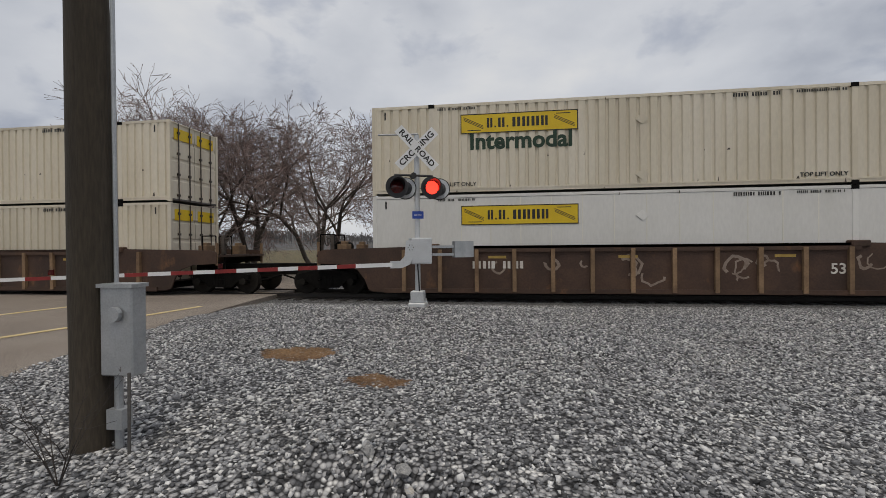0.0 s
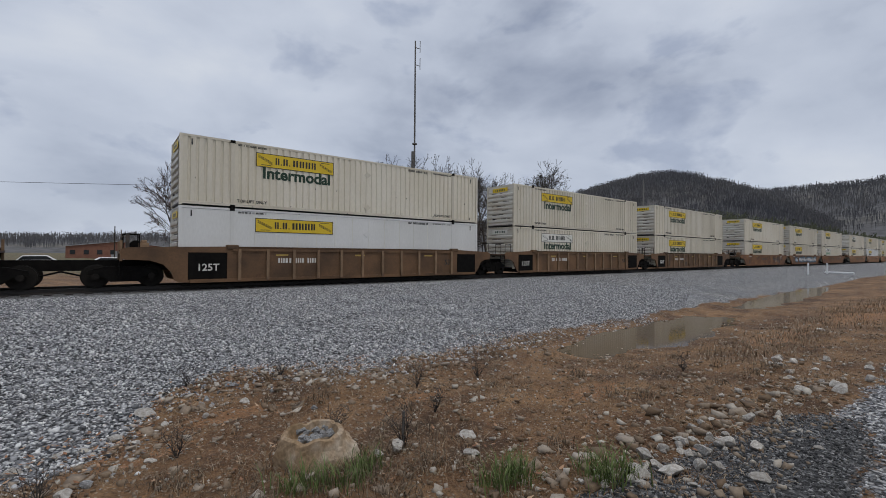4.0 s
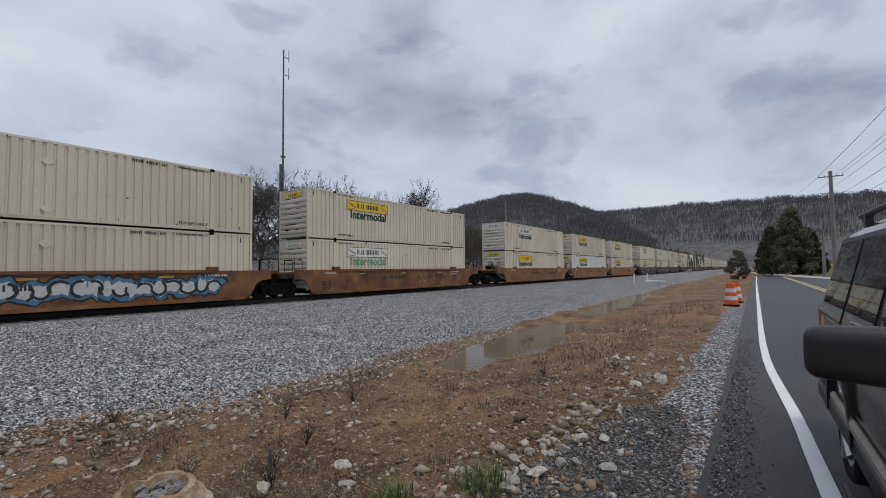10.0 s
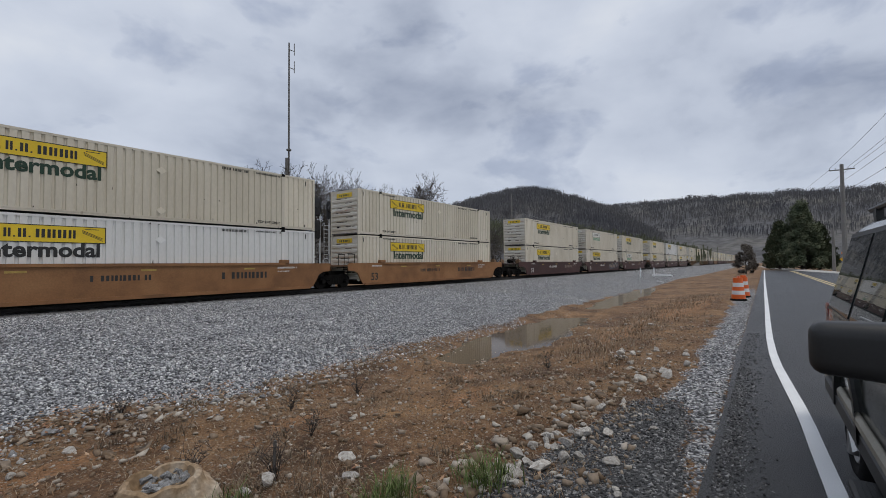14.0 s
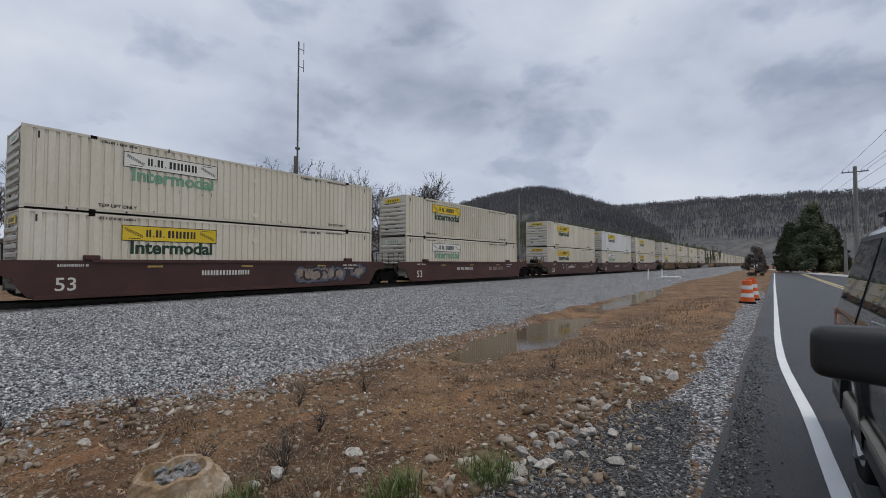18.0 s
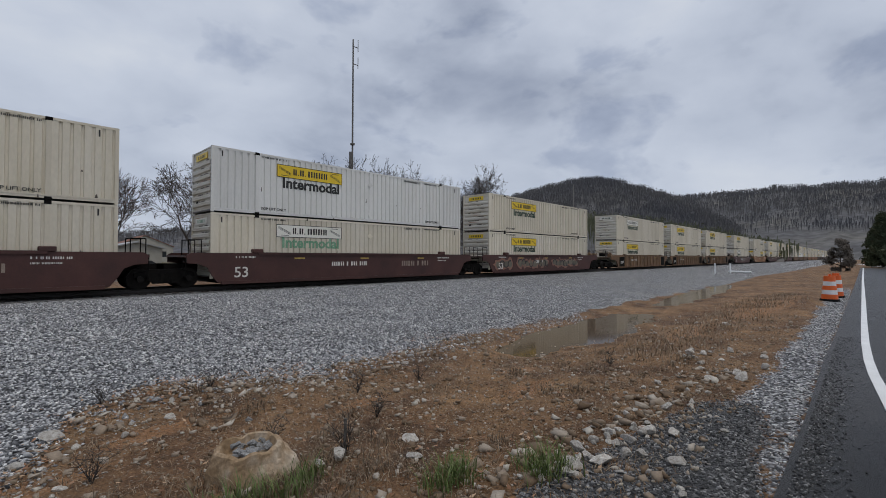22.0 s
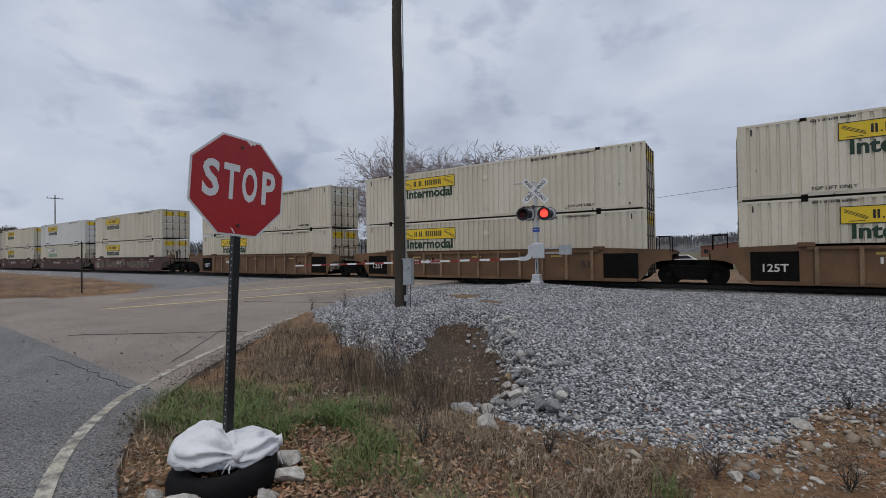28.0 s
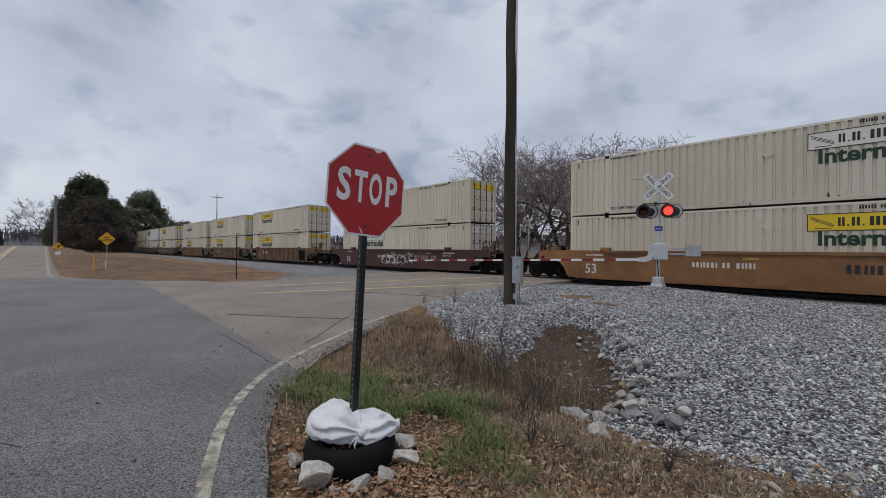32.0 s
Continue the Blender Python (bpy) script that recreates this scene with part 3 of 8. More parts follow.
M_LINE_WORN = mat("worn_white_road_paint", [(0.27, 0.235, 0.17), (0.40, 0.37, 0.30), (0.50, 0.47, 0.40)], 3, 60, 0.4, 0.8, bump=0.3, rust=((0.15, 0.14, 0.13), 1.45, 8, (1, 1, 1)))
M_LINE_YELLOW = mat("worn_yellow_road_paint", [(0.55, 0.42, 0.20), (0.66, 0.54, 0.32)], 3, 60, 0.25, 0.8, bump=0.2, rust=((0.18, 0.155, 0.13), 0.3, 6, (1, 1, 1)))


def strip(name, left, right, z, material, thick=0.2, cat="road", label="", lift=0.0, parent=None):
    """A slab between two lines of equal count, on the height function z."""
    bm = bmesh.new()
    rows = []
    for (xa, ya), (xb, yb) in zip(left, right):
        k = 12
        rows.append([bm.verts.new((xa + (xb - xa) * i / k, ya + (yb - ya) * i / k, float(z(xa + (xb - xa) * i / k, ya + (yb - ya) * i / k)) + lift)) for i in range(k + 1)])
    for a, b in zip(rows, rows[1:]):
        for i in range(len(a) - 1):
            bm.faces.new((a[i], a[i + 1], b[i + 1], b[i]))
    edge = [e for e in bm.edges if e.is_boundary]
    ext = bmesh.ops.extrude_edge_only(bm, edges=edge)
    for v in ext["geom"]:
        if isinstance(v, bmesh.types.BMVert):
            v.co.z -= thick
    bmesh.ops.recalc_face_normals(bm, faces=bm.faces)
    ob = part(name, bm, material, parent)
    if not parent:
        tagged(ob, label, cat, kind="structure")
    return ob


def resample(pts, ys):
    return [(float(edge_x(pts, y)), float(y)) for y in ys]


flat = lambda x, y: 0.0
xs_r = [-1.2, 0, 2, 4, 6, 9, 13, 18, 26, 40, 60, 80, 92]
road_new = strip("road", [(x, -7.1) for x in xs_r], [(x, 0.50 + 0.02 * math.sin(x * 0.9)) for x in xs_r], flat, M_ASPHALT_NEW, cat="road", label="freshly laid black asphalt road with a white edge line")
climb = lambda x, y: float(rise(x))
GREY_EDGE = [(-31.4, 0.5), (-30.5, 1.2), (-27.5, 3.2), (-26.4, 3.4), (-22, 3.25), (-14.4, 3.0), (-9.1, 2.72), (-6.83, 2.58), (-5.9, 2.5), (-5.3, 2.05), (-4.3, 1.47), (-3.5, 1.2), (-2.9, 0.95), (-2.2, 0.5), (-1.2, 0.5)]
road_old = strip("road_2", [(x, -7.3) for x, y in GREY_EDGE], GREY_EDGE, flat, M_ASPHALT_OLD, lift=0.009, cat="road", label="worn grey asphalt road by the stop sign")
road_west = strip("road_4", [(x, -7.3) for x in (-300, -210, -170, -140, -120, -108, -98, -90, -80, -72, -64, -56, -48, -42, -37, -31.4)], [(x, y) for x, y in ((-300, 0.5), (-210, 0.5), (-170, 0.5), (-140, 0.5), (-120, 0.5), (-108, 0.5), (-98, 0.5), (-90, 0.5), (-80, 0.5), (-72, 0.5), (-64, 0.5), (-56, 0.5), (-48, 0.5), (-42, 0.5), (-37, 0.5), (-31.4, 0.5))], climb, M_ASPHALT_TAN, lift=0.006, cat="road", label="tan worn asphalt road climbing away to the west")
ys_c = [0.46, 0.7, 1.0, 1.4, 1.9, 2.5, 3.2, 4.2, 5.4, 7, 9, 11, 13, 15, 17, 18.6, 20, 23, 26, 34, 50, 69]
side_road = strip("road_3", resample(FAR_EDGE, ys_c), resample(EDGE, ys_c), road_z, M_ASPHALT_TAN, label="tan worn asphalt road over the railway crossing", lift=0.005)


def line(name, pts, w, material, z, parent, lift=0.012):
    bm = bmesh.new()
    P = [Vector((x, y, 0)) for x, y in pts]
    rows = []
    for i, p in enumerate(P):
        d = (P[min(i + 1, len(P) - 1)] - P[max(i - 1, 0)]).normalized()
        s = Vector((-d.y, d.x, 0)) * w / 2
        rows.append([bm.verts.new((q.x, q.y, float(z(q.x, q.y)) + lift + h)) for q, h in ((p - s, -0.01), (p - s, 0), (p + s, 0), (p + s, -0.01))])
    for a, b in zip(rows, rows[1:]):
        for i in range(3):
            bm.faces.new((a[i], a[i + 1], b[i + 1], b[i]))
    bmesh.ops.recalc_face_normals(bm, faces=bm.faces)
    return part(name, bm, material, parent)


line("edge_line", [(-1.0, -0.33), (2, -0.31), (3.5, -0.29), (4.17, -0.27), (4.9, -0.24), (5.6, -0.215), (6.28, -0.18), (7.2, -0.115), (8.4, -0.035), (9.5, 0.01), (11.3, 0.045), (14, 0.06), (20, 0.075), (41, 0.14), (60, 0.16), (91, 0.2)], 0.115, M_LINE_WHITE, flat, road_new)
line("centre_line", [(20, -3.55), (38, -3.3), (69, -3.1), (86, -3.0)], 0.13, M_LINE_YELLOW, flat, road_new)
line("centre_line", [(20, -3.85), (38, -3.6), (69, -3.4), (84, -3.3)], 0.13, M_LINE_YELLOW, flat, road_new)
arc = [(-2.3, 0.36), (-3.1, 0.62), (-3.71, 0.82), (-4.76, 1.24), (-5.6, 1.75), (-6.3, 2.33), (-7.0, 3.15), (-7.7, 4.1), (-8.35, 5.0), (-9.15, 6.2), (-9.85, 7.6), (-10.6, 9.6), (-11.1, 11.4)]
for _ in range(2):
    arc = [arc[0]] + [q for a, b in zip(arc, arc[1:]) for q in ((0.75 * a[0] + 0.25 * b[0], 0.75 * a[1] + 0.25 * b[1]), (0.25 * a[0] + 0.75 * b[0], 0.25 * a[1] + 0.75 * b[1]))] + [arc[-1]]
line("edge_line", arc, 0.105, M_LINE_WORN, road_z, side_road, 0.0145)
line("edge_line", [(-32.2, 0.25), (-36, 0.2), (-42, 0.2), (-50, 0.2), (-60, 0.2), (-72, 0.2), (-84, 0.2), (-96, 0.2), (-108, 0.2)], 0.16, M_LINE_WORN, climb, road_west, 0.02)
line("centre_line", [(-16.9, 5.6), (-16.4, 7.2), (-15.2, 10.6), (-13.6, 14.9), (-13.0, 17.6)], 0.17, M_LINE_YELLOW, road_z, side_road, 0.02)
line("centre_line", [(-19.9, 7.2), (-19.0, 10.2), (-17.6, 14.7), (-16.7, 17.9)], 0.17, M_LINE_YELLOW, road_z, side_road, 0.02)
for off in (-3.2, -3.5):
    line("centre_line", [(x, off) for x in (-33, -40, -48, -56, -64, -72, -80, -88, -96, -104, -112)], 0.13, M_LINE_YELLOW, climb, road_west, 0.02)
M_PALE_ROAD = mat("pale_gravel_road", [(0.30, 0.29, 0.27), (0.40, 0.39, 0.37), (0.47, 0.46, 0.44)], 0.5, 20, 0.2, 0.9, bump=0.3)
strip("road_5", [(66, -7.6), (84, -4.6), (104, -1.6), (150, 1.6)], [(70, -9.4), (92, -6.8), (112, -3.6), (158, -0.6)], flat, M_PALE_ROAD, lift=0.014, cat="road", label="pale gravel road meeting the far end of the black road")

# the shallow ditch puddle
pd = bmesh.new()
pv = [pd.verts.new(p) for p in ((5.6, 2.6, -0.462), (60, 2.6, -0.462), (60, 8.5, -0.462), (5.6, 8.5, -0.462))]
pd.faces.new(pv)
M_PUDDLE = mat("muddy_water", [(0.075, 0.05, 0.027), (0.10, 0.068, 0.039)], 0.8, 8, 0.1, 0.06, bump=0.02, bump_scale=6, spec=0.08)
tagged(part("water", pd, M_PUDDLE), "still muddy brown puddle water in the roadside ditch", "puddle", kind="structure")

# cracks in the worn asphalt
M_CRACK = mat("asphalt_crack", [(0.02, 0.02, 0.021), (0.04, 0.04, 0.042)], 5, 80, 0.3, 0.95, bump=0.3)
for k, (a, b, zf, host) in enumerate((((-9.8, 2.5), (-6.4, 2.42), road_z, road_old), ((-4.1, -1.6), (-3.2, 0.6), flat, road_old), ((-9.0, -3.5), (-5.2, -0.2), flat, road_old), ((-7.4, 3.3), (-10.5, 6.2), road_z, side_road), ((-12.0, 3.4), (-9.0, 5.6), road_z, side_road), ((-14.5, 9.0), (-11.0, 10.2), road_z, side_road))):
    rnd = random.Random(70 + k)
    pts = [(a[0] + (b[0] - a[0]) * i / 24 + rnd.gauss(0, 0.02), a[1] + (b[1] - a[1]) * i / 24 + rnd.gauss(0, 0.02)) for i in range(25)]
    line("crack", pts, 0.009, M_CRACK, zf, host, 0.0135)

# ---------------------------------------------------------------- the railway
track = empty("railway_track", label="single railway track of rusty rails on dark ties in ballast", category="track", kind="structure")
RAIL_PROFILE = [(-0.075, 0), (0.075, 0), (0.075, 0.02), (0.012, 0.04), (0.012, 0.13), (0.036, 0.14), (0.036, 0.17), (-0.036, 0.17), (-0.036, 0.14), (-0.012, 0.13), (-0.012, 0.04), (-0.075, 0.02)]
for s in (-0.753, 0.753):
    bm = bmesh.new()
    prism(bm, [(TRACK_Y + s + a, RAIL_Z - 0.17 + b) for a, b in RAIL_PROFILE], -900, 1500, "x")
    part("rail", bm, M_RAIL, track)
tie_bm = bmesh.new()
box(tie_bm, -0.115, 0.115, -1.3, 1.3, -0.17, 0.012)
bevel(tie_bm, 0.012)
tie0 = part("tie", tie_bm, M_WOODTIE, track, m=pose(-30, TRACK_Y, 0.05))
for i in range(1, 190):
    t_ob = new("tie", tie0.data)
    t_ob.parent, t_ob.matrix_basis = track, pose(-30 + 0.56 * i, TRACK_Y + random.uniform(-0.04, 0.04), 0.05, 0, 0, random.uniform(-1, 1))

CL, CH, CW = 16.15, 2.88, 2.59   # 53 ft container
E0 = CL / 2
POST = 12.19 / 2                 # lifting posts at the 40 ft marks


def corrugated(bm, x0, x1, z0, z1, y, out, pitch=0.305, depth=0.044):
    """Upright trapezoid ribs between two posts; out = -1 faces the road, +1 the far side."""
    n = max(1, round((x1 - x0) / pitch))
    p = (x1 - x0) / n
    xs = []
    for i in range(n):
        a = x0 + i * p
        xs += [(a, 0), (a + 0.62 * p, 0), (a + 0.70 * p, 1), (a + 0.92 * p, 1)]
    xs.append((x1, 0))
    lo = [bm.verts.new((x, y - out * depth * k, z0)) for x, k in xs]
    hi = [bm.verts.new((x, y - out * depth * k, z1)) for x, k in xs]
    for i in range(len(xs) - 1):
        q = (lo[i], lo[i + 1], hi[i + 1], hi[i])
        bm.faces.new(q if out < 0 else q[::-1])


def container(name, paint, style, decal, ink, label, smooth_side=False, seed=1, turned=False, plain=False):
    """A 53 ft box: nose at -x, doors at +x (turned: the other way round), its road side at -y; origin under its middle."""
    sx = -1 if turned else 1
    rnd = random.Random(seed)
    c = empty(name, label=label, category="container", group="containers on the train")
    hw = CW / 2
    if smooth_side:
        bm = bmesh.new()
        box(bm, -E0 + 0.1, E0 - 0.1, -hw + 0.012, -hw + 0.05, 0.16, CH - 0.1)
        sp = part("side_panel", bm, paint, c)
        for i in range(1, 13) if not plain else ():
            x = -POST + 2 * POST * i / 13
            bm = bmesh.new()
            box(bm, x - 0.016, x + 0.016, -hw + 0.004, -hw + 0.013, 0.16, CH - 0.1)
            part("seam", bm, M_PANEL_WHITE, sp)
    else:
        for a, b in ((-E0 + 0.1, -POST - 0.06), (-POST + 0.06, POST - 0.06), (POST + 0.06, E0 - 0.1)):
            bm = bmesh.new()
            corrugated(bm, a, b, 0.16, CH - 0.08, -hw + 0.008, -1)
            part("side_panel", bm, paint, c)
    bm = bmesh.new()
    corrugated(bm, -E0 + 0.1, E0 - 0.1, 0.16, CH - 0.08, hw - 0.008, 1, pitch=0.6)
    part("side_panel", bm, paint, c)
    bm = bmesh.new()
    box(bm, -E0 + 0.02, E0 - 0.02, -hw + 0.03, hw - 0.03, CH - 0.06, CH - 0.02)
    part("roof", bm, paint, c)
    bm = bmesh.new()
    box(bm, -E0 + 0.02, E0 - 0.02, -hw + 0.05, hw - 0.05, 0.06, 0.12)
    part("floor", bm, M_GREY_STEEL, c)
    for zz0, zz1, nm in ((0.055, 0.19, "bottom_rail"), (CH - 0.09, CH, "top_rail")):
        for s in (-1, 1):
            bm = bmesh.new()
            box(bm, -E0 + 0.09, E0 - 0.09, s * hw - (0.05 if s > 0 else 0), s * hw + (0.05 if s < 0 else 0), zz0, zz1)
            if nm == "bottom_rail" and s < 0:
                box(bm, -E0 + 0.09, E0 - 0.09, -hw - 0.012, -hw, 0.145, 0.165)
            part(nm, bm, paint, c)
    for x in (-E0 + 0.06, E0 - 0.06):
        for s in (-1, 1):
            bm = bmesh.new()
            box(bm, x - 0.06, x + 0.06, s * (hw - 0.045) - 0.05, s * (hw - 0.045) + 0.05, 0.0, CH)
            part("corner_post", bm, paint, c)
    for x in (-POST, POST):
        bm = bmesh.new()
        box(bm, x - 0.075, x + 0.075, -hw - 0.006, -hw + 0.07, 0.0, CH)
        post = part("lifting_post", bm, paint, c)
        for z in () if plain else (-0.004, CH - 0.115):
            bm = bmesh.new()
            box(bm, x - 0.10, x + 0.10, -hw - 0.012, -hw + 0.15, z, z + 0.12)
            part("casting", bm, M_BLACK, post, "dark steel lifting casting")
    # nose: level ribs and a small decal plate
    bm = bmesh.new()
    zs = [0.12]
    for i in range(7):
        a = 0.28 + 0.30 * i
        zs += [a, a + 0.05, a + 0.17, a + 0.22]
    zs += [CH - 0.06]
    prev = None
    for i, z in enumerate(zs):
        k = 0.0 if i == 0 or i == len(zs) - 1 else (0.07 if (i - 1) % 4 in (1, 2) else 0.0)
        cur = [bm.verts.new((sx * (-E0 + 0.05 - k), y, z)) for y in (sx * (hw - 0.1), sx * (-hw + 0.1))]
        if prev:
            bm.faces.new((prev[0], prev[1], cur[1], cur[0]))
        prev = cur
    nose = part("nose_wall", bm, M_NOSE, c, "ribbed nose wall stained with rust")
    bm = bmesh.new()
    box(bm, *sorted((sx * (-E0 - 0.004), sx * (-E0 + 0.02))), -0.72, 0.72, CH - 0.47, CH - 0.2)
    plate = part("decal", bm, decal, nose, "company decal plate")
    if not plain:
        bm = bmesh.new()
        for i in range(6):
            ya = -0.5 + 0.17 * i
            box(bm, *sorted((sx * (-E0 - 0.008), sx * (-E0 - 0.003))), ya, ya + rnd.uniform(0.06, 0.11), CH - 0.41, CH - 0.27)
        tagged(part("lettering", bm, ink, nose), kind="stuff")
        bm = bmesh.new()
        for i in range(7):
            za = 0.28 + 0.30 * i
            for k in range(rnd.randint(2, 5)):
                ya = rnd.uniform(-0.95, 0.7)
                box(bm, *sorted((sx * (-E0 + 0.035), sx * (-E0 + 0.047))), ya, ya + rnd.uniform(0.05, 0.5), za + 0.235, za + 0.235 + rnd.uniform(0.02, 0.05))
        tagged(part("rust_streak", bm, M_LOCK, nose, "rust along the level ribs"), kind="stuff")
        bm = bmesh.new()
        box(bm, *sorted((sx * (-E0 + 0.02), sx * (-E0 + 0.048))), *sorted((sx * 0.52, sx * 0.74)), 0.36, 0.58)
        part("label_plate", bm, M_BLACK, nose, "small dark data plate")
    # doors with four lock rods
    for s in (-1, 1):
        bm = bmesh.new()
        prev = None
        for i, z in enumerate([0.1, 0.75, 0.80, 0.86, 0.91, 1.45, 1.50, 1.56, 1.61, 2.15, 2.20, 2.26, 2.31, CH - 0.06]):
            k = 0.03 if i in (2, 3, 6, 7, 10, 11) else 0
            cur = [bm.verts.new((sx * (E0 - 0.05 - k), y * sx, z)) for y in sorted((s * 0.01, s * (hw - 0.1)))]
            if prev:
                bm.faces.new((prev[0], prev[1], cur[1], cur[0]))
            prev = cur
        door = part("door", bm, paint, c)
        for y in () if plain else (0.30, 0.86):
            bm = bmesh.new()
            tube(bm, (sx * (E0 - 0.012), s * y, 0.06), (sx * (E0 - 0.012), s * y, CH - 0.03), 0.022, seg=6)
            for z in (0.25, 1.0, 1.75, 2.5):
                box(bm, *sorted((sx * (E0 - 0.05), sx * (E0 + 0.008))), s * y - 0.06, s * y + 0.06, z - 0.04, z + 0.04)
            part("lock_rod", bm, M_LOCK, door, "rusty steel lock rod")
        bm = bmesh.new()
        box(bm, *sorted((sx * (E0 - 0.052), sx * (E0 - 0.035))), *sorted((s * 0.14, s * 1.05)), CH - 0.62, CH - 0.22)
        part("decal", bm, decal, door, "company decal plate")
    # road-side decal, its drawn ribbon as plain shapes, and the line of lettering
    y = -hw - 0.002
    x0, x1 = (E0 - 6.55, E0 - 2.92) if turned else (-E0 + 2.92, -E0 + 6.55)
    if style != "bare":
        z0, z1 = CH - 0.98, CH - 0.36
        bm = bmesh.new()
        box(bm, x0, x1, y, y + 0.02, z0, z1)
        panel = part("decal", bm, decal, c, "faded white company decal" if decal is M_PANEL_WHITE else "yellow company decal")
        bm = bmesh.new()
        t = 0.028
        for q in ((x0, x1, z0, z0 + t), (x0, x1, z1 - t, z1), (x0, x0 + t, z0, z1), (x1 - t, x1, z0, z1)):
            box(bm, q[0], q[1], y - 0.004, y, q[2], q[3])
        part("border", bm, M_INK, panel)
        bm = bmesh.new()
        gl = [0.17, 0.05, 0.20, 0.05, 0.0, 0.24, 0.22, 0.23, 0.20]
        x = x0 + 0.84
        for w in gl:
            if w:
                if w < 0.1:
                    box(bm, x, x + w, y - 0.004, y, z0 + 0.17, z0 + 0.22)
                else:
                    box(bm, x, x + w * 0.40, y - 0.004, y, z0 + 0.17, z1 - 0.15)
                    box(bm, x + w * 0.62, x + w, y - 0.004, y, z0 + 0.17, z1 - 0.15)
            x += w + 0.065
        tagged(part("wordmark", bm, M_INK, panel, "plain dark bars of a company mark"), kind="stuff")
        zc = (z0 + z1) / 2
        for sgn, xa in () if plain else ((1, x0 + 0.10), (-1, x1 - 0.10)):
            bm = bmesh.new()
            pts = [(xa, zc + 0.12 * sgn), (xa + sgn * 0.62, zc - 0.17 * sgn)]
            for dz in (0.0, 0.045, 0.09):
                a, b = pts
                w = 0.010
                bm.faces.new([bm.verts.new(v) for v in ((a[0], y - 0.003, a[1] + dz * sgn - w), (b[0], y - 0.003, b[1] + dz * sgn - w), (b[0], y - 0.003, b[1] + dz * sgn + w), (a[0], y - 0.003, a[1] + dz * sgn + w))][::1])
            xm = xa + sgn * 0.55
            box(bm, min(xa + sgn * 0.12, xm), max(xa + sgn * 0.12, xm), y - 0.003, y, zc - 0.21 * sgn - 0.012, zc - 0.21 * sgn + 0.012)
            part("ribbon", bm, M_INK, panel, "thin drawn ribbon lines")
        if style == "full":
            lettering("lettering", "Intermodal", 0.72, ink, c, pose((x0 + x1) / 2 + 0.06, y + 0.008, CH - 1.255), bold=0.022, depth=0.005, width=3.15, label="bold line of lettering")
    if plain:
        return c
    lettering("lettering", "TOP LIFT ONLY", 0.17, M_INK, c, pose(-POST + 0.80, y + 0.006, 0.30), bold=0.002, depth=0.01, width=1.25)
    lettering("lettering", "TOP LIFT ONLY", 0.17, M_INK, c, pose(POST - 0.80, y + 0.006, 0.30), bold=0.002, depth=0.01, width=1.25)
    tagged(part("lettering", bars(1, -POST + 0.2, CH - 0.2, 1.2, 0.075, y, seed), M_INK, c), kind="stuff")
    tagged(part("lettering", bars(1, POST - 1.5, CH - 0.2, 1.35, 0.075, y, seed + 5), M_INK, c), kind="stuff")
    tagged(part("lettering", bars(1, POST - 3.2, CH - 0.24, 1.3, 0.11, y, seed + 9), M_INK, c), kind="stuff")
    for x in (-E0 + 0.42, E0 - 0.62):
        bm = bmesh.new()
        box(bm, x, x + 0.05, y - 0.002, y + 0.03, CH - 0.42, CH - 0.17)
        part("marker", bm, M_INK, c)
    bm = bmesh.new()
    for k in range(rnd.randrange(10, 20)):
        xk, hk, wk = rnd.uniform(-E0 + 0.3, E0 - 0.3), rnd.uniform(0.04, 0.30) * rnd.random() + 0.02, rnd.uniform(0.012, 0.05)
        zk = rnd.choice((0.19, 0.19, 0.06, CH - 0.12, 1.1))
        pts = ((xk - wk, zk), (xk + wk, zk), (xk + wk * 0.5, zk + hk), (xk - wk * 0.3, zk + hk * 0.8))
        bm.faces.new([bm.verts.new((a, -hw - 0.0135 if zk < 0.1 or zk > 2 else -hw + 0.0055, b)) for a, b in pts])
    tagged(part("rust_streak", bm, M_LOCK, c, "small rust streaks and chips"), kind="stuff")
    # hinged placard diamonds
    for z in (CH - 0.75, 0.45) if seed % 2 else (CH - 0.9,):
        bm = bmesh.new()
        r = 0.20
        prism(bm, [(0.35 - r, z), (0.35, z - r * 0.8), (0.35 + r, z), (0.35, z + r * 0.8)], y - 0.01, y + 0.02, "y")
        part("placard_holder", bm, paint, c)
    return c


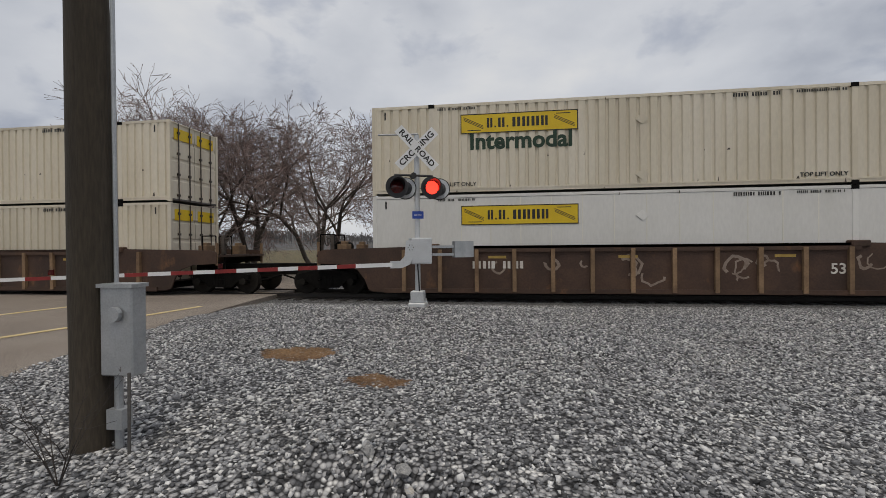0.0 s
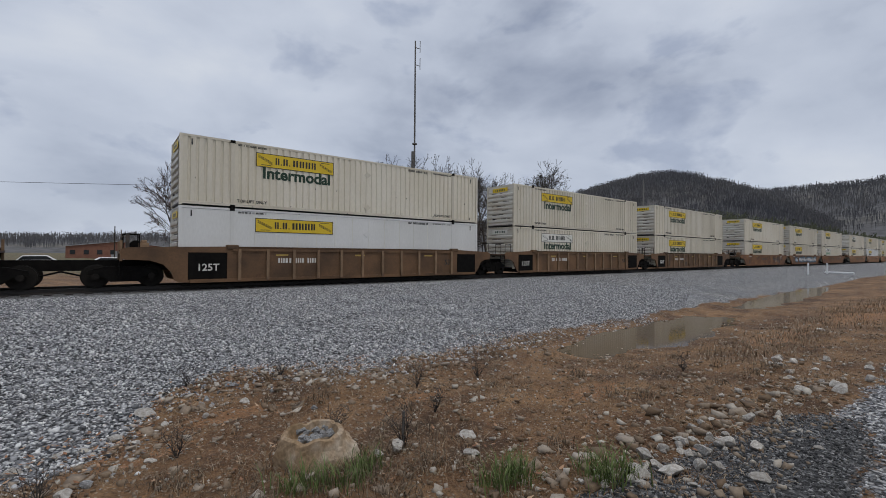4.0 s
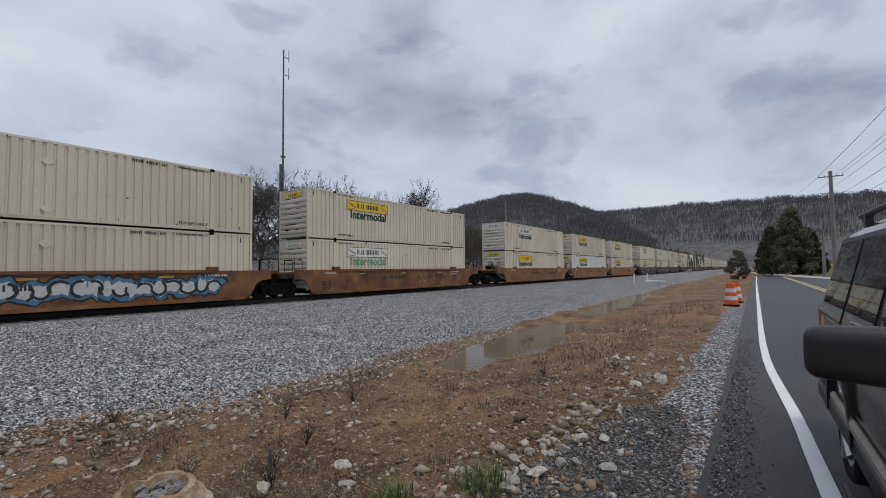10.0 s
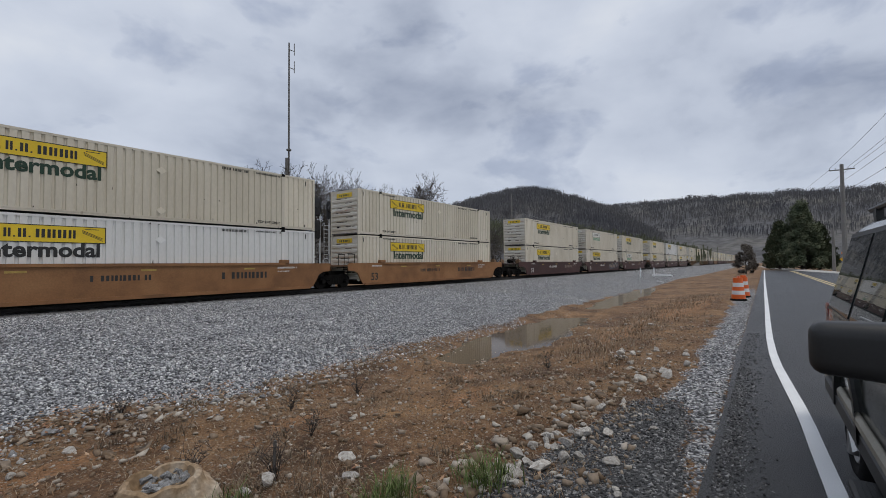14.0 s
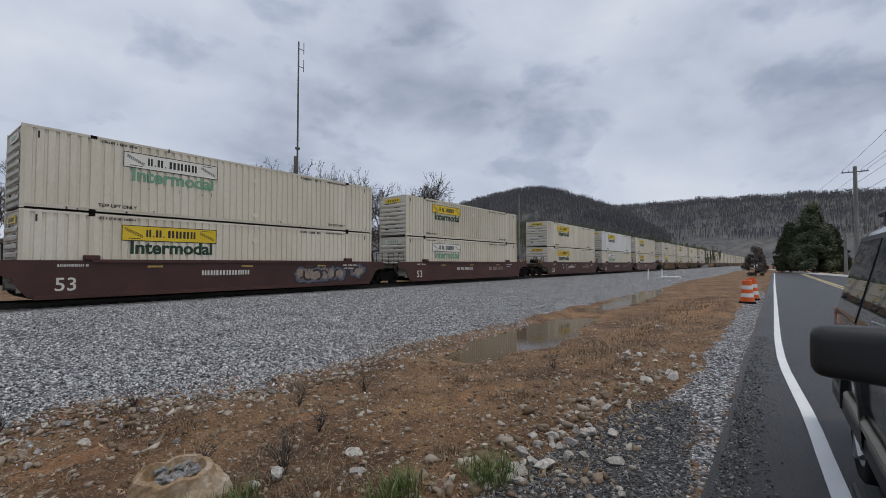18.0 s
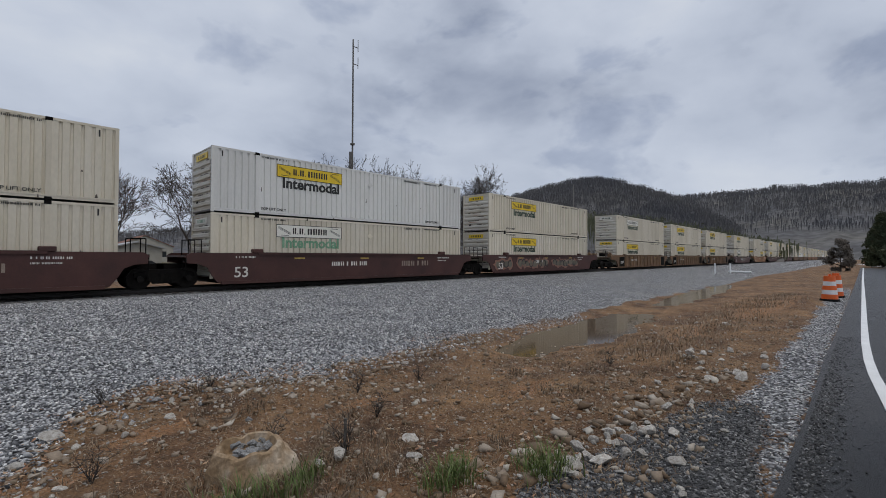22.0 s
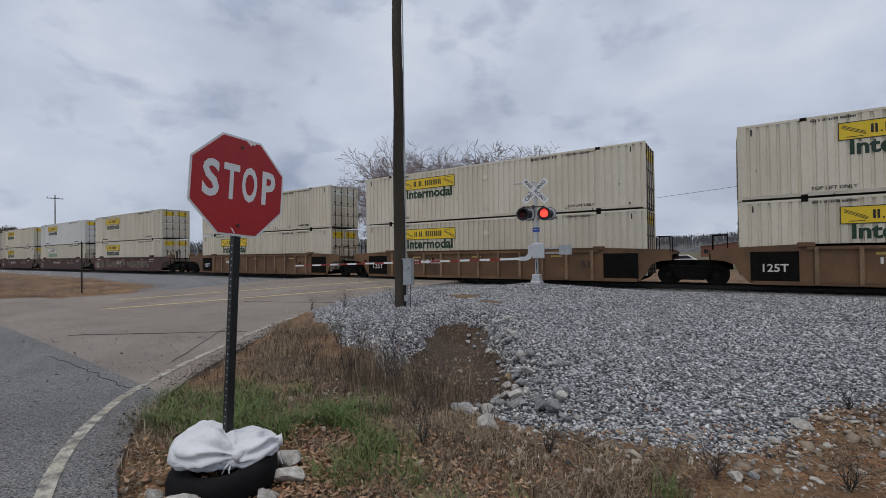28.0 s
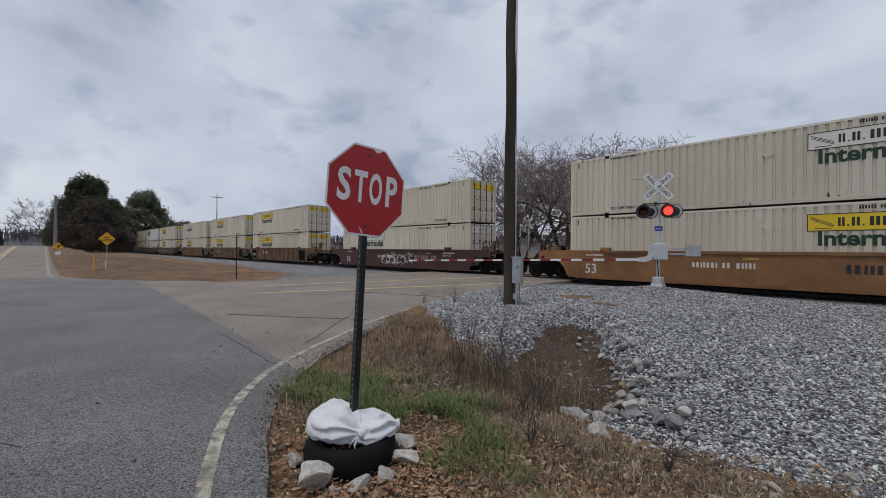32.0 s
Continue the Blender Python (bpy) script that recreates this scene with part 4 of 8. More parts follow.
def truck(parent, x, name="truck"):
    """A freight truck under the car's end: side frames, bolster and four wheels."""
    t = empty(name)
    t.parent, t.matrix_basis = parent, pose(x, 0, 0)
    wb, r = 0.86, 0.42
    for s in (-1, 1):
        bm = bmesh.new()
        prism(bm, [(-wb - 0.22, 0.50), (-wb + 0.2, 0.42), (-0.42, 0.22), (0.42, 0.22), (wb - 0.2, 0.42), (wb + 0.22, 0.50), (wb + 0.2, 0.66), (0.5, 0.80), (-0.5, 0.80), (-wb - 0.2, 0.66)], s * 1.02 - 0.07, s * 1.02 + 0.07, "y")
        for k in (-0.2, 0, 0.2):
            tube(bm, (k, s * 1.03, 0.3), (k, s * 1.03, 0.62), 0.085, seg=8)
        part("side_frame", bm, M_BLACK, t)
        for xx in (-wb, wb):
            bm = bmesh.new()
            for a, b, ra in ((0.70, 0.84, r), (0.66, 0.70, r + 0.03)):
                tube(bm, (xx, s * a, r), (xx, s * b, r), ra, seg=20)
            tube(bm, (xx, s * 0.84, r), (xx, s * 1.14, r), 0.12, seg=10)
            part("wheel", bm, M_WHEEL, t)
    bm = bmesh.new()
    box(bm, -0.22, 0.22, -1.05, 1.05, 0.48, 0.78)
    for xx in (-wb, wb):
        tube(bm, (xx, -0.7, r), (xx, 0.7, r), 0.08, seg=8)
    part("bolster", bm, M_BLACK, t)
    return t


M_TAPE = mat("faded_yellow_tape", [(0.34, 0.22, 0.05), (0.46, 0.31, 0.08)], 4, 50, 0.2, 0.6, bump=0)


def well_car(name, paint, ribbed, left, right, label, marks=(), graffiti=None, seed=1, plain=False):
    """One well unit. left/right: 'drawbar' (own truck) or 'shared' (the articulated joint; the truck hangs on the right end's unit)."""
    rnd = random.Random(seed)
    c = empty(name, label=label, category="well car", group="well cars of the train")
    zb, zt, yw = 0.14, 1.50, 1.46     # over the rail's top
    ends = {}
    for s, kind in ((-1, left), (1, right)):
        if kind == "drawbar":
            ends[s] = [(E0 - 0.05, zb), (E0 + 0.12, zb + 0.08), (E0 + 0.26, zb + 0.42), (E0 + 0.5, zb + 0.72), (E0 + 0.95, zb + 0.88), (E0 + 1.85, zb + 0.92), (E0 + 1.85, zt - 0.05), (E0 + 1.6, zt + 0.02)]
        else:
            ends[s] = [(E0 - 0.55, zb), (E0 - 0.25, zb + 0.06), (E0 - 0.02, zb + 0.36), (E0 + 0.18, zb + 0.72), (E0 + 0.5, zb + 0.86), (E0 + 0.95, zb + 0.90), (E0 + 0.95, zt - 0.12), (E0 + 0.8, zt - 0.02)]
    outline = [(x, z) for x, z in ends[1]] + [(E0 - 1.9, zt + 0.10), (POST + 0.25, zt + 0.10), (POST + 0.1, zt), (-POST - 0.1, zt), (-POST - 0.25, zt + 0.10), (-E0 + 1.9, zt + 0.10)] + [(-x, z) for x, z in reversed(ends[-1])]
    if not ribbed:
        outline = [(x, z) for x, z in ends[1]] + [(-x, z) for x, z in reversed(ends[-1])]
    for s in (-1, 1):
        bm = bmesh.new()
        prism(bm, outline, s * (yw - 0.06), s * yw, "y")
        side = part("side_sill", bm, paint, c)
        bm = bmesh.new()
        box(bm, -E0 + 0.4, E0 - 0.4, *sorted((s * (yw - 0.12), s * (yw + 0.05))), zb - 0.03, zb + 0.11)
        part("bottom_chord", bm, paint, c)
        bm = bmesh.new()
        box(bm, -POST, POST, *sorted((s * (yw - 0.12), s * (yw + 0.06))), zt - 0.10, zt + 0.015)
        part("top_chord", bm, paint, c)
        if s < 0:
            if ribbed and not plain:
                n = 12
                for i in range(n + 1):
                    x = -POST - 0.9 + (2 * POST + 1.8) * i / n
                    if abs(x) > E0 - 1.85 and "s" in left[:1] + right[:1]:
                        continue
                    bm = bmesh.new()
                    box(bm, x - 0.06, x + 0.06, -yw - 0.10, -yw + 0.01, zb + 0.02, zt - 0.01)
                    part("stake", bm, M_STAKE if paint in (M_BROWN, M_TAN) else paint, side)
            for x in () if plain else (-4.3, -0.4, 3.9):
                bm = bmesh.new()
                box(bm, x, x + 0.55, -yw - 0.009, -yw - 0.002, zt - 0.30, zt - 0.22)
                part("reflector_tape", bm, M_TAPE, side, "faded yellow reflective tape")
            for x in (-E0 + 1.05, E0 - 1.05) if ribbed and "s" in left[:1] + right[:1] and not plain else ():
                bm = bmesh.new()
                box(bm, x - 0.72, x + 0.72, -yw - 0.016, -yw + 0.01, zb + 0.10, zt - 0.16)
                part("end_panel", bm, M_BLACK, side, "black stencil panel")
            for x in (-POST, POST):
                bm = bmesh.new()
                box(bm, x - 0.24, x + 0.24, -yw - 0.07, -yw + 0.3, zt - 0.02, zt + 0.17)
                bevel(bm, 0.03)
                part("guide_bracket", bm, paint, c)
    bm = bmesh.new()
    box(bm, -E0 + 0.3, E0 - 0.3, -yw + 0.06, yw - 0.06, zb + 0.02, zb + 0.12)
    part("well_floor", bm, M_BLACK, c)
    for s, kind in ((-1, left), (1, right)):
        far = E0 + (1.9 if kind == "drawbar" else 1.0)
        bm = bmesh.new()
        box(bm, *sorted((s * (E0 + 0.05), s * far)), -yw + 0.02, yw - 0.02, zt - 0.22, zt - 0.14)
        part("end_platform", bm, paint, c)
        bm = bmesh.new()
        box(bm, *sorted((s * (E0 + 0.2), s * (far + (1.95 if kind == "drawbar" else 0.75)))), -0.28, 0.28, 0.62, 1.02)
        part("draft_sill", bm, M_BLACK, c)
        for y in () if plain else (-1.38, -0.5):
            bm = bmesh.new()
            xr = s * (far - 0.12)
            tube(bm, (xr, y, zt - 0.14), (xr, y, zt + 0.52), 0.02, seg=6)
            tube(bm, (xr - s * 0.5, y, zt - 0.14), (xr - s * 0.5, y, zt + 0.52), 0.02, seg=6)
            tube(bm, (xr, y, zt + 0.52), (xr - s * 0.5, y, zt + 0.52), 0.02, seg=6)
            part("grab_rail", bm, M_BLACK, c)
        bm = bmesh.new()
        xl = s * (far - 0.02)
        for y in (-1.42, -1.05):
            tube(bm, (xl, y, 0.45), (xl, y, zt - 0.1), 0.018, seg=6)
        for z in (0.5, 0.8, 1.1, 1.35):
            tube(bm, (xl, -1.42, z), (xl, -1.05, z), 0.018, seg=6)
        part("ladder", bm, M_BLACK, c)
        if kind == "drawbar":
            truck(c, s * (E0 + 1.72))
            bm = bmesh.new()
            tube(bm, (s * (far + 0.1), -0.62, 0.78), (s * (far + 0.75), -0.5, 0.34), 0.035, seg=6)
            tube(bm, (s * (far + 0.75), -0.5, 0.34), (s * (far + 1.75), -0.35, 0.62), 0.035, seg=6)
            part("air_hose", bm, M_BLACK, c)
            if not plain:
                for yb in (-1.18, 0.72):
                    bm = bmesh.new()
                    box(bm, *sorted((s * (far - 0.95), s * (far - 0.62))), yb, yb + 0.46, zt - 0.14, zt + 0.20)
                    box(bm, *sorted((s * (far - 0.88), s * (far - 0.70))), yb + 0.1, yb + 0.36, zt + 0.20, zt + 0.30)
                    bevel(bm, 0.015)
                    part("gear_box", bm, M_STAKE, c, "rusty box on the end platform")
                bm = bmesh.new()
                for k in range(14):
                    a0, a1 = 0.4488 * k, 0.4488 * (k + 1)
                    tube(bm, (s * (far - 0.08), -0.72 + 0.27 * math.cos(a0), zt + 0.42 + 0.27 * math.sin(a0)), (s * (far - 0.08), -0.72 + 0.27 * math.cos(a1), zt + 0.42 + 0.27 * math.sin(a1)), 0.016, seg=5)
                for k in range(5):
                    tube(bm, (s * (far - 0.08), -0.72, zt + 0.42), (s * (far - 0.08), -0.72 + 0.27 * math.cos(1.2566 * k), zt + 0.42 + 0.27 * math.sin(1.2566 * k)), 0.012, seg=5)
                tube(bm, (s * (far - 0.30), -0.72, zt + 0.42), (s * (far - 0.06), -0.72, zt + 0.42), 0.03, seg=6)
                box(bm, *sorted((s * (far - 0.34), s * (far - 0.22))), -0.78, -0.66, zt - 0.14, zt + 0.56)
                part("brake_wheel", bm, M_LOCK, c, "rusty spoked brake wheel on its post")
                for yb in (-1.40, 1.36):
                    bm = bmesh.new()
                    box(bm, *sorted((s * (far - 0.10), s * (far - 0.02))), yb - 0.04, yb + 0.04, zt - 0.5, zt + 0.28)
                    part("end_post", bm, M_STAKE, c)
            if s < 0:
                bm = bmesh.new()
                tube(bm, (s * (far - 0.55), -0.75, zt + 0.1), (s * (far - 0.55), 0.1, zt + 0.1), 0.2, seg=12)
                part("brake_cylinder", bm, M_BLACK, c)
        elif s > 0:
            truck(c, E0 + 1.63)
    for words, x, z, size, ink in marks:
        if words.startswith("#"):
            tagged(part("lettering", bars(1, x, z - size * 0.36, float(words[1:]), size * 0.72, -yw - 0.008, seed), ink, c, "unreadable reporting marks"), kind="stuff")
        else:
            lettering("lettering", words, size, ink, c, pose(x, -yw - (0.022 if words == "125T" else 0.006), z), bold=0.006)
    if not ribbed:
        tagged(part("lettering", bars(1, -E0 + 1.0, 1.25, 0.9, 0.09, -yw - 0.006, seed + 2), M_WHITE_INK, c), kind="stuff")
        tagged(part("lettering", bars(1, E0 - 2.4, 1.22, 1.1, 0.09, -yw - 0.006, seed + 3), M_WHITE_INK, c), kind="stuff")
        tagged(part("lettering", bars(1, E0 - 2.4, 1.05, 0.8, 0.06, -yw - 0.006, seed + 4), M_WHITE_INK, c), kind="stuff")
    if graffiti:
        x0, x1, mats, count = graffiti
        if count > 20:
            # fat bubble letters: dark outline, coloured fill, pale strokes
            shapes = []
            xq = x0
            while xq < x1:
                w = rnd.uniform(0.55, 0.95)
                shapes.append((xq + w / 2, (zb + zt) / 2 - 0.02 + rnd.uniform(-0.08, 0.08), w * 0.72, rnd.uniform(0.44, 0.56), [rnd.uniform(0.55, 1.22) for _ in range(14)]))
                xq += w * rnd.uniform(0.60, 0.78)
                if rnd.random() < 0.06:
                    xq += 0.9
            for k, gm in enumerate(mats):
                for q, (cx, cz, rw, rh, rad) in enumerate(shapes):
                    bm = bmesh.new()
                    yk = -yw - 0.003 - 0.002 * k - 0.0001 * q
                    if k < 3:
                        g = (1.12, 0.92, 0.60)[k]
                        vs = [bm.verts.new((cx + g * rw * rad[j] * math.cos(6.283 * j / 14), yk, min(max(cz + g * rh * rad[j] * math.sin(6.283 * j / 14), zb + 0.13), zt - 0.12))) for j in range(14)]
                        bm.faces.new(vs)
                    else:
                        a0, sweep = rnd.uniform(0, 6.28), rnd.uniform(1.5, 4.0)
                        ring = [[(cx + f * rw * math.cos(a0 + sweep * j / 7), cz + f * rh * math.sin(a0 + sweep * j / 7)) for f in (0.42, 0.62)] for j in range(8)]
                        for a, b in zip(ring, ring[1:]):
                            bm.faces.new([bm.verts.new((p[0], yk, p[1])) for p in (a[0], b[0], b[1], a[1])])
                    bmesh.ops.recalc_face_normals(bm, faces=bm.faces)
                    part("graffiti_letter", bm, gm, c, "spray-painted bubble letter")
            mats = ()
        for k, gm in enumerate(mats):
            bm = bmesh.new()
            for i in range(count):
                cx, cz = rnd.uniform(x0, x1), rnd.uniform(zb + 0.4, zt - 0.4)
                r0, a0, sweep = rnd.uniform(0.12, 0.34), rnd.uniform(0, 6.28), rnd.uniform(2.0, 5.2)
                w = rnd.uniform(0.02, 0.05) * (2.2 if count > 20 else 1)
                ring = []
                for j in range(9):
                    a = a0 + sweep * j / 8
                    sx, sz = rnd.uniform(0.8, 1.2), rnd.uniform(0.85, 1.1)
                    ring.append([(cx + (r0 + q) * math.cos(a) * sx, cz + (r0 + q) * math.sin(a) * sz) for q in (-w, w)])
                for a, b in zip(ring, ring[1:]):
                    vs = [bm.verts.new((p[0], -yw - 0.004 - 0.002 * k - 0.00005 * i, min(max(p[1], zb + 0.13), zt - 0.12))) for p in (a[0], b[0], b[1], a[1])]
                    bm.faces.new(vs)
            bmesh.ops.recalc_face_normals(bm, faces=bm.faces)
            tagged(part("graffiti", bm, gm, c, "spray-painted scribble"), kind="stuff")
    return c


M_G_WHITE = mat("white_spray", [(0.42, 0.42, 0.42), (0.55, 0.55, 0.54)], 4, 50, 0.2, 0.7, bump=0)
M_G_BLUE = mat("teal_spray", [(0.045, 0.11, 0.19), (0.09, 0.19, 0.28)], 4, 50, 0.2, 0.7, bump=0)
M_G_BLACK = mat("black_spray", [(0.012, 0.011, 0.012), (0.03, 0.028, 0.03)], 4, 50, 0.2, 0.7, bump=0)
M_G_SLATE = mat("slate_spray", [(0.07, 0.075, 0.10), (0.11, 0.115, 0.15)], 4, 50, 0.2, 0.7, bump=0)
M_G_RUST = mat("dark_red_spray", [(0.035, 0.014, 0.012), (0.06, 0.022, 0.018)], 3, 40, 0.2, 0.75, bump=0)
M_G_SALMON = mat("salmon_spray", [(0.16, 0.085, 0.065), (0.27, 0.13, 0.09)], 1.5, 30, 0.25, 0.75, bump=0)
M_G_OLIVE = mat("grey_olive_spray", [(0.085, 0.08, 0.06), (0.16, 0.14, 0.105)], 1.5, 30, 0.25, 0.75, bump=0)
M_G_DIM = mat("faded_spray", [(0.20, 0.15, 0.12), (0.30, 0.24, 0.20)], 4, 50, 0.2, 0.8, bump=0)

# the consist: left end of each unit's containers at 0 s, unit look, joints, upper and lower box
# boxes: y = yellow decal, w = bleached decal, f = faded green on bleached, n = decal alone, s = smooth-sided, r = rust-streaked, k = yellow with heavy border
CONSIST = [
    (-125.5, "RB", "dd", "y", "y"), (-102.2, "RB", "dd", "y", "y"), (-78.9, "RB", "dd", "y", "w"), (-55.6, "RB", "dd", "y", "y"), (-32.3, "RB", "dd", "y", "y"),
    (-8.8, "RB", "dd", "y", "s"), (14.6, "RB", "dd", "y", "w"), (38.0, "RB", "dd", "r", "y"),
    (61.3, "RT", "ds", "y", "n"), (80.75, "RT", "ss", "y", "w"), (100.2, "RT", "sd", "y", "y"),
    (123.7, "SR", "ds", "y", "y"), (143.1, "SR", "ss", "y", "y"), (162.5, "SR", "sd", "y", "f"),
    (186.0, "SO", "ds", "w", "y"), (205.4, "SO", "ss", "y", "k"), (224.8, "SO", "sd", "y", "y"),
    (248.3, "SM", "ds", "y", "y"), (267.7, "SM", "ss", "f", "y"), (287.1, "SM", "sd", "y", "f"),
    (310.6, "SM", "ds", "y", "y"), (330.0, "SM", "ss", "k", "f"), (349.4, "SM", "sd", "y", "y"),
    (372.9, "RT", "ds", "w", "y"), (392.3, "RT", "ss", "y", "y"), (411.7, "RT", "sd", "y", "y"),
    (435.2, "SM", "dd", "y", "w"), (458.7, "SO", "dd", "w", "y")]
u, i = 482.2, 0
while u < 900:
    CONSIST.append((u, ("SM", "RT", "SO", "RB")[(i // 3) % 4], ("ds", "ss", "sd")[i % 3], "yyyfyyw"[i % 7], "yywyyny"[(i * 3) % 7]))
    u += 19.42 if i % 3 < 2 else 23.5
    i += 1

BOXES = {
    "y": lambda **o: container("container", M_CREAM, "full", M_YELLOW, M_GREEN_INK, "cream corrugated steel container with a yellow decal and dark green lettering", seed=1, **o),
    "w": lambda **o: container("container", M_CREAM, "full", M_PANEL_WHITE, M_GREEN_INK, "cream corrugated container with a bleached outline decal and green lettering", seed=2, **o),
    "f": lambda **o: container("container", M_CREAM, "full", M_PANEL_WHITE, M_FADED_GREEN, "cream corrugated container with faded pale green lettering", seed=3, **o),
    "n": lambda **o: container("container", M_WHITE, "panel", M_YELLOW, M_GREEN_INK, "white smooth-sided container with a yellow decal alone", True, seed=4, **o),
    "s": lambda **o: container("container", M_WHITE, "panel", M_YELLOW, M_GREEN_INK, "white plate-sided container with upright seams and a yellow decal", True, seed=5, **o),
    "r": lambda **o: container("container", M_RUSTY, "full", M_YELLOW, M_GREEN_INK, "rust-streaked cream container with a yellow decal", seed=7, **o),
    "k": lambda **o: container("container", M_WHITE, "full", M_YELLOW, M_INK, "white corrugated container with a black-framed yellow decal", seed=9, **o)}
PAINTS = {"B": (M_BROWN, "dark brown"), "T": (M_TAN, "faded tan-brown"), "O": (M_ORANGE, "orange-brown"), "M": (M_MAROON, "maroon"), "R": (M_RUST_CAR, "rust-blotched orange-brown")}
TRAIN = []
made_box, made_car = {}, {}
for i, (u, look_key, joints, upper, lower) in enumerate(CONSIST):
    xm = u + E0
    far_off = u > 500 or u < -60
    turned = u in (458.7,)
    for k, z in ((lower, 0.36), (upper, 0.36 + CH + 0.03)):
        m = pose(xm, TRACK_Y, RAIL_Z + z)
        key = (k, turned, far_off)
        if key in made_box:
            ob = copy_thing(made_box[key], m)
        else:
            ob = made_box[key] = BOXES[k](turned=turned, plain=far_off)
            ob.matrix_basis = m
        TRAIN.append((ob, xm, RAIL_Z + z))
    special = {143.1: ("tag", (-5.9, 6.2, [M_G_BLACK, M_G_BLUE, M_G_WHITE, M_G_BLACK], 34)), -8.8: ("scrawl", (-4, 7, [M_G_DIM], 14)), 123.7: ("scrawl2", (3.2, 6.4, [M_G_DIM, M_G_BLACK], 10)), 162.5: ("scrawl7", (1.5, 5.0, [M_G_DIM], 6)), 267.7: ("tag2", (2.5, 6.5, [M_G_BLACK, M_G_SLATE, M_G_DIM, M_G_BLACK], 30)), 349.4: ("mural", (-7.6, 5.2, [M_G_RUST, M_G_SALMON, M_G_OLIVE, M_G_BLACK], 30)), 310.6: ("scrawl4", (-4, -1, [M_G_WHITE], 6)), 435.2: ("scrawl5", (-1.6, 3.0, [M_G_BLACK, M_G_DIM, M_BROWN, M_G_WHITE], 24)), 100.2: ("scrawl6", (-7, 2, [M_G_BLACK], 6))}.get(u, ("plain", None))
    key = (look_key, joints, special[0], far_off)
    if key in made_car:
        ob = copy_thing(made_car[key], pose(xm, TRACK_Y, RAIL_Z))
    else:
        paint, tone = PAINTS[look_key[1]]
        ribbed = look_key[0] == "R"
        ink = M_WHITE_INK if look_key[1] in "MB" or u == 458.7 else M_INK
        if ribbed:
            marks = [("#1.9", -POST + 1.9, 1.0, 0.3, M_WHITE_INK), ("53", POST - 0.55, 0.85, 0.42, M_INK if look_key[1] != "B" else M_WHITE_INK), ("125T", -E0 + 1.05, 0.72, 0.40, M_WHITE_INK)] if joints != "dd" else [("#1.9", -POST + 1.3, 1.0, 0.32, M_WHITE_INK), ("53", POST - 0.55, 0.85, 0.42, M_WHITE_INK)]
        else:
            marks = [("53", -E0 + 1.25, 0.60, 0.66, ink), ("#2.2", -2.2, 0.95, 0.3, ink), ("#2.4", 2.6, 0.93, 0.42, M_G_DIM if look_key[1] == "M" else M_INK)]
        words = f"{tone} {'ribbed' if ribbed else 'smooth-sided'} well car" + (" with spray-painted graffiti" if special[1] else " with small lettering")
        ob = made_car[key] = well_car("well_car", paint, ribbed, {"d": "drawbar", "s": "shared"}[joints[0]], {"d": "drawbar", "s": "shared"}[joints[1]], words, () if far_off else marks, special[1], seed=i, plain=far_off)
        ob.matrix_basis = pose(xm, TRACK_Y, RAIL_Z)
    TRAIN.append((ob, xm, RAIL_Z))


# ---------------------------------------------------------------- crossing, signs and roadside things
M_WOOD_POLE = mat("weathered_pole_wood", [(0.022, 0.017, 0.012), (0.042, 0.033, 0.023), (0.064, 0.051, 0.037)], 2.2, 60, 0.35, 0.9, bump=0.7, bump_scale=30, stretch=(1, 1, 0.12))
M_GALV = mat("galvanised_steel", [(0.36, 0.38, 0.40), (0.46, 0.48, 0.50)], 5, 60, 0.12, 0.45, 0.55, bump=0.1)
M_SILVER = mat("silver_signal_paint", [(0.50, 0.52, 0.54), (0.60, 0.62, 0.64)], 3, 50, 0.1, 0.45, 0.35, bump=0.1)
M_SIGNAL_BLACK = mat("black_signal_paint", [(0.012, 0.012, 0.013), (0.022, 0.022, 0.024)], 4, 50, 0.2, 0.5)
M_SIGN_WHITE = mat("white_sign_sheet", [(0.70, 0.71, 0.72), (0.78, 0.79, 0.80)], 3, 50, 0.06, 0.4, bump=0)
M_SIGN_RED = mat("red_sign_sheet", [(0.36, 0.012, 0.016), (0.44, 0.018, 0.022)], 2, 40, 0.12, 0.4, bump=0.05)
M_SIGN_YELLOW = mat("yellow_sign_sheet", [(0.68, 0.36, 0.01), (0.75, 0.42, 0.015)], 3, 40, 0.08, 0.4, bump=0)
M_BLUE_SIGN = mat("blue_sign_sheet", [(0.012, 0.05, 0.30), (0.02, 0.07, 0.36)], 3, 40, 0.1, 0.4, bump=0)
M_RED_REFLECT = mat("red_reflective_tape", [(0.20, 0.014, 0.014), (0.27, 0.024, 0.022)], 4, 50, 0.15, 0.45, bump=0)
M_POST_BLACK = mat("black_painted_post", [(0.012, 0.013, 0.014), (0.024, 0.025, 0.027)], 4, 60, 0.2, 0.5, 0.3)
M_RUBBER = mat("black_rubber", [(0.006, 0.006, 0.0065), (0.010, 0.010, 0.0108)], 5, 80, 0.2, 0.8, spec=0.12)
M_SACK = mat("white_woven_sack", [(0.62, 0.63, 0.66), (0.72, 0.73, 0.76)], 4, 160, 0.08, 0.8, bump=0.35, bump_scale=60)
M_ROCK = mat("grey_limestone", [(0.16, 0.163, 0.17), (0.27, 0.272, 0.275), (0.38, 0.378, 0.37)], 7, 40, 0.28, 0.9, bump=0.6, vary=0.28)
M_ROCK_PALE = mat("pale_limestone", [(0.33, 0.30, 0.26), (0.46, 0.435, 0.40), (0.58, 0.56, 0.53)], 7, 40, 0.25, 0.9, bump=0.6, vary=0.22)
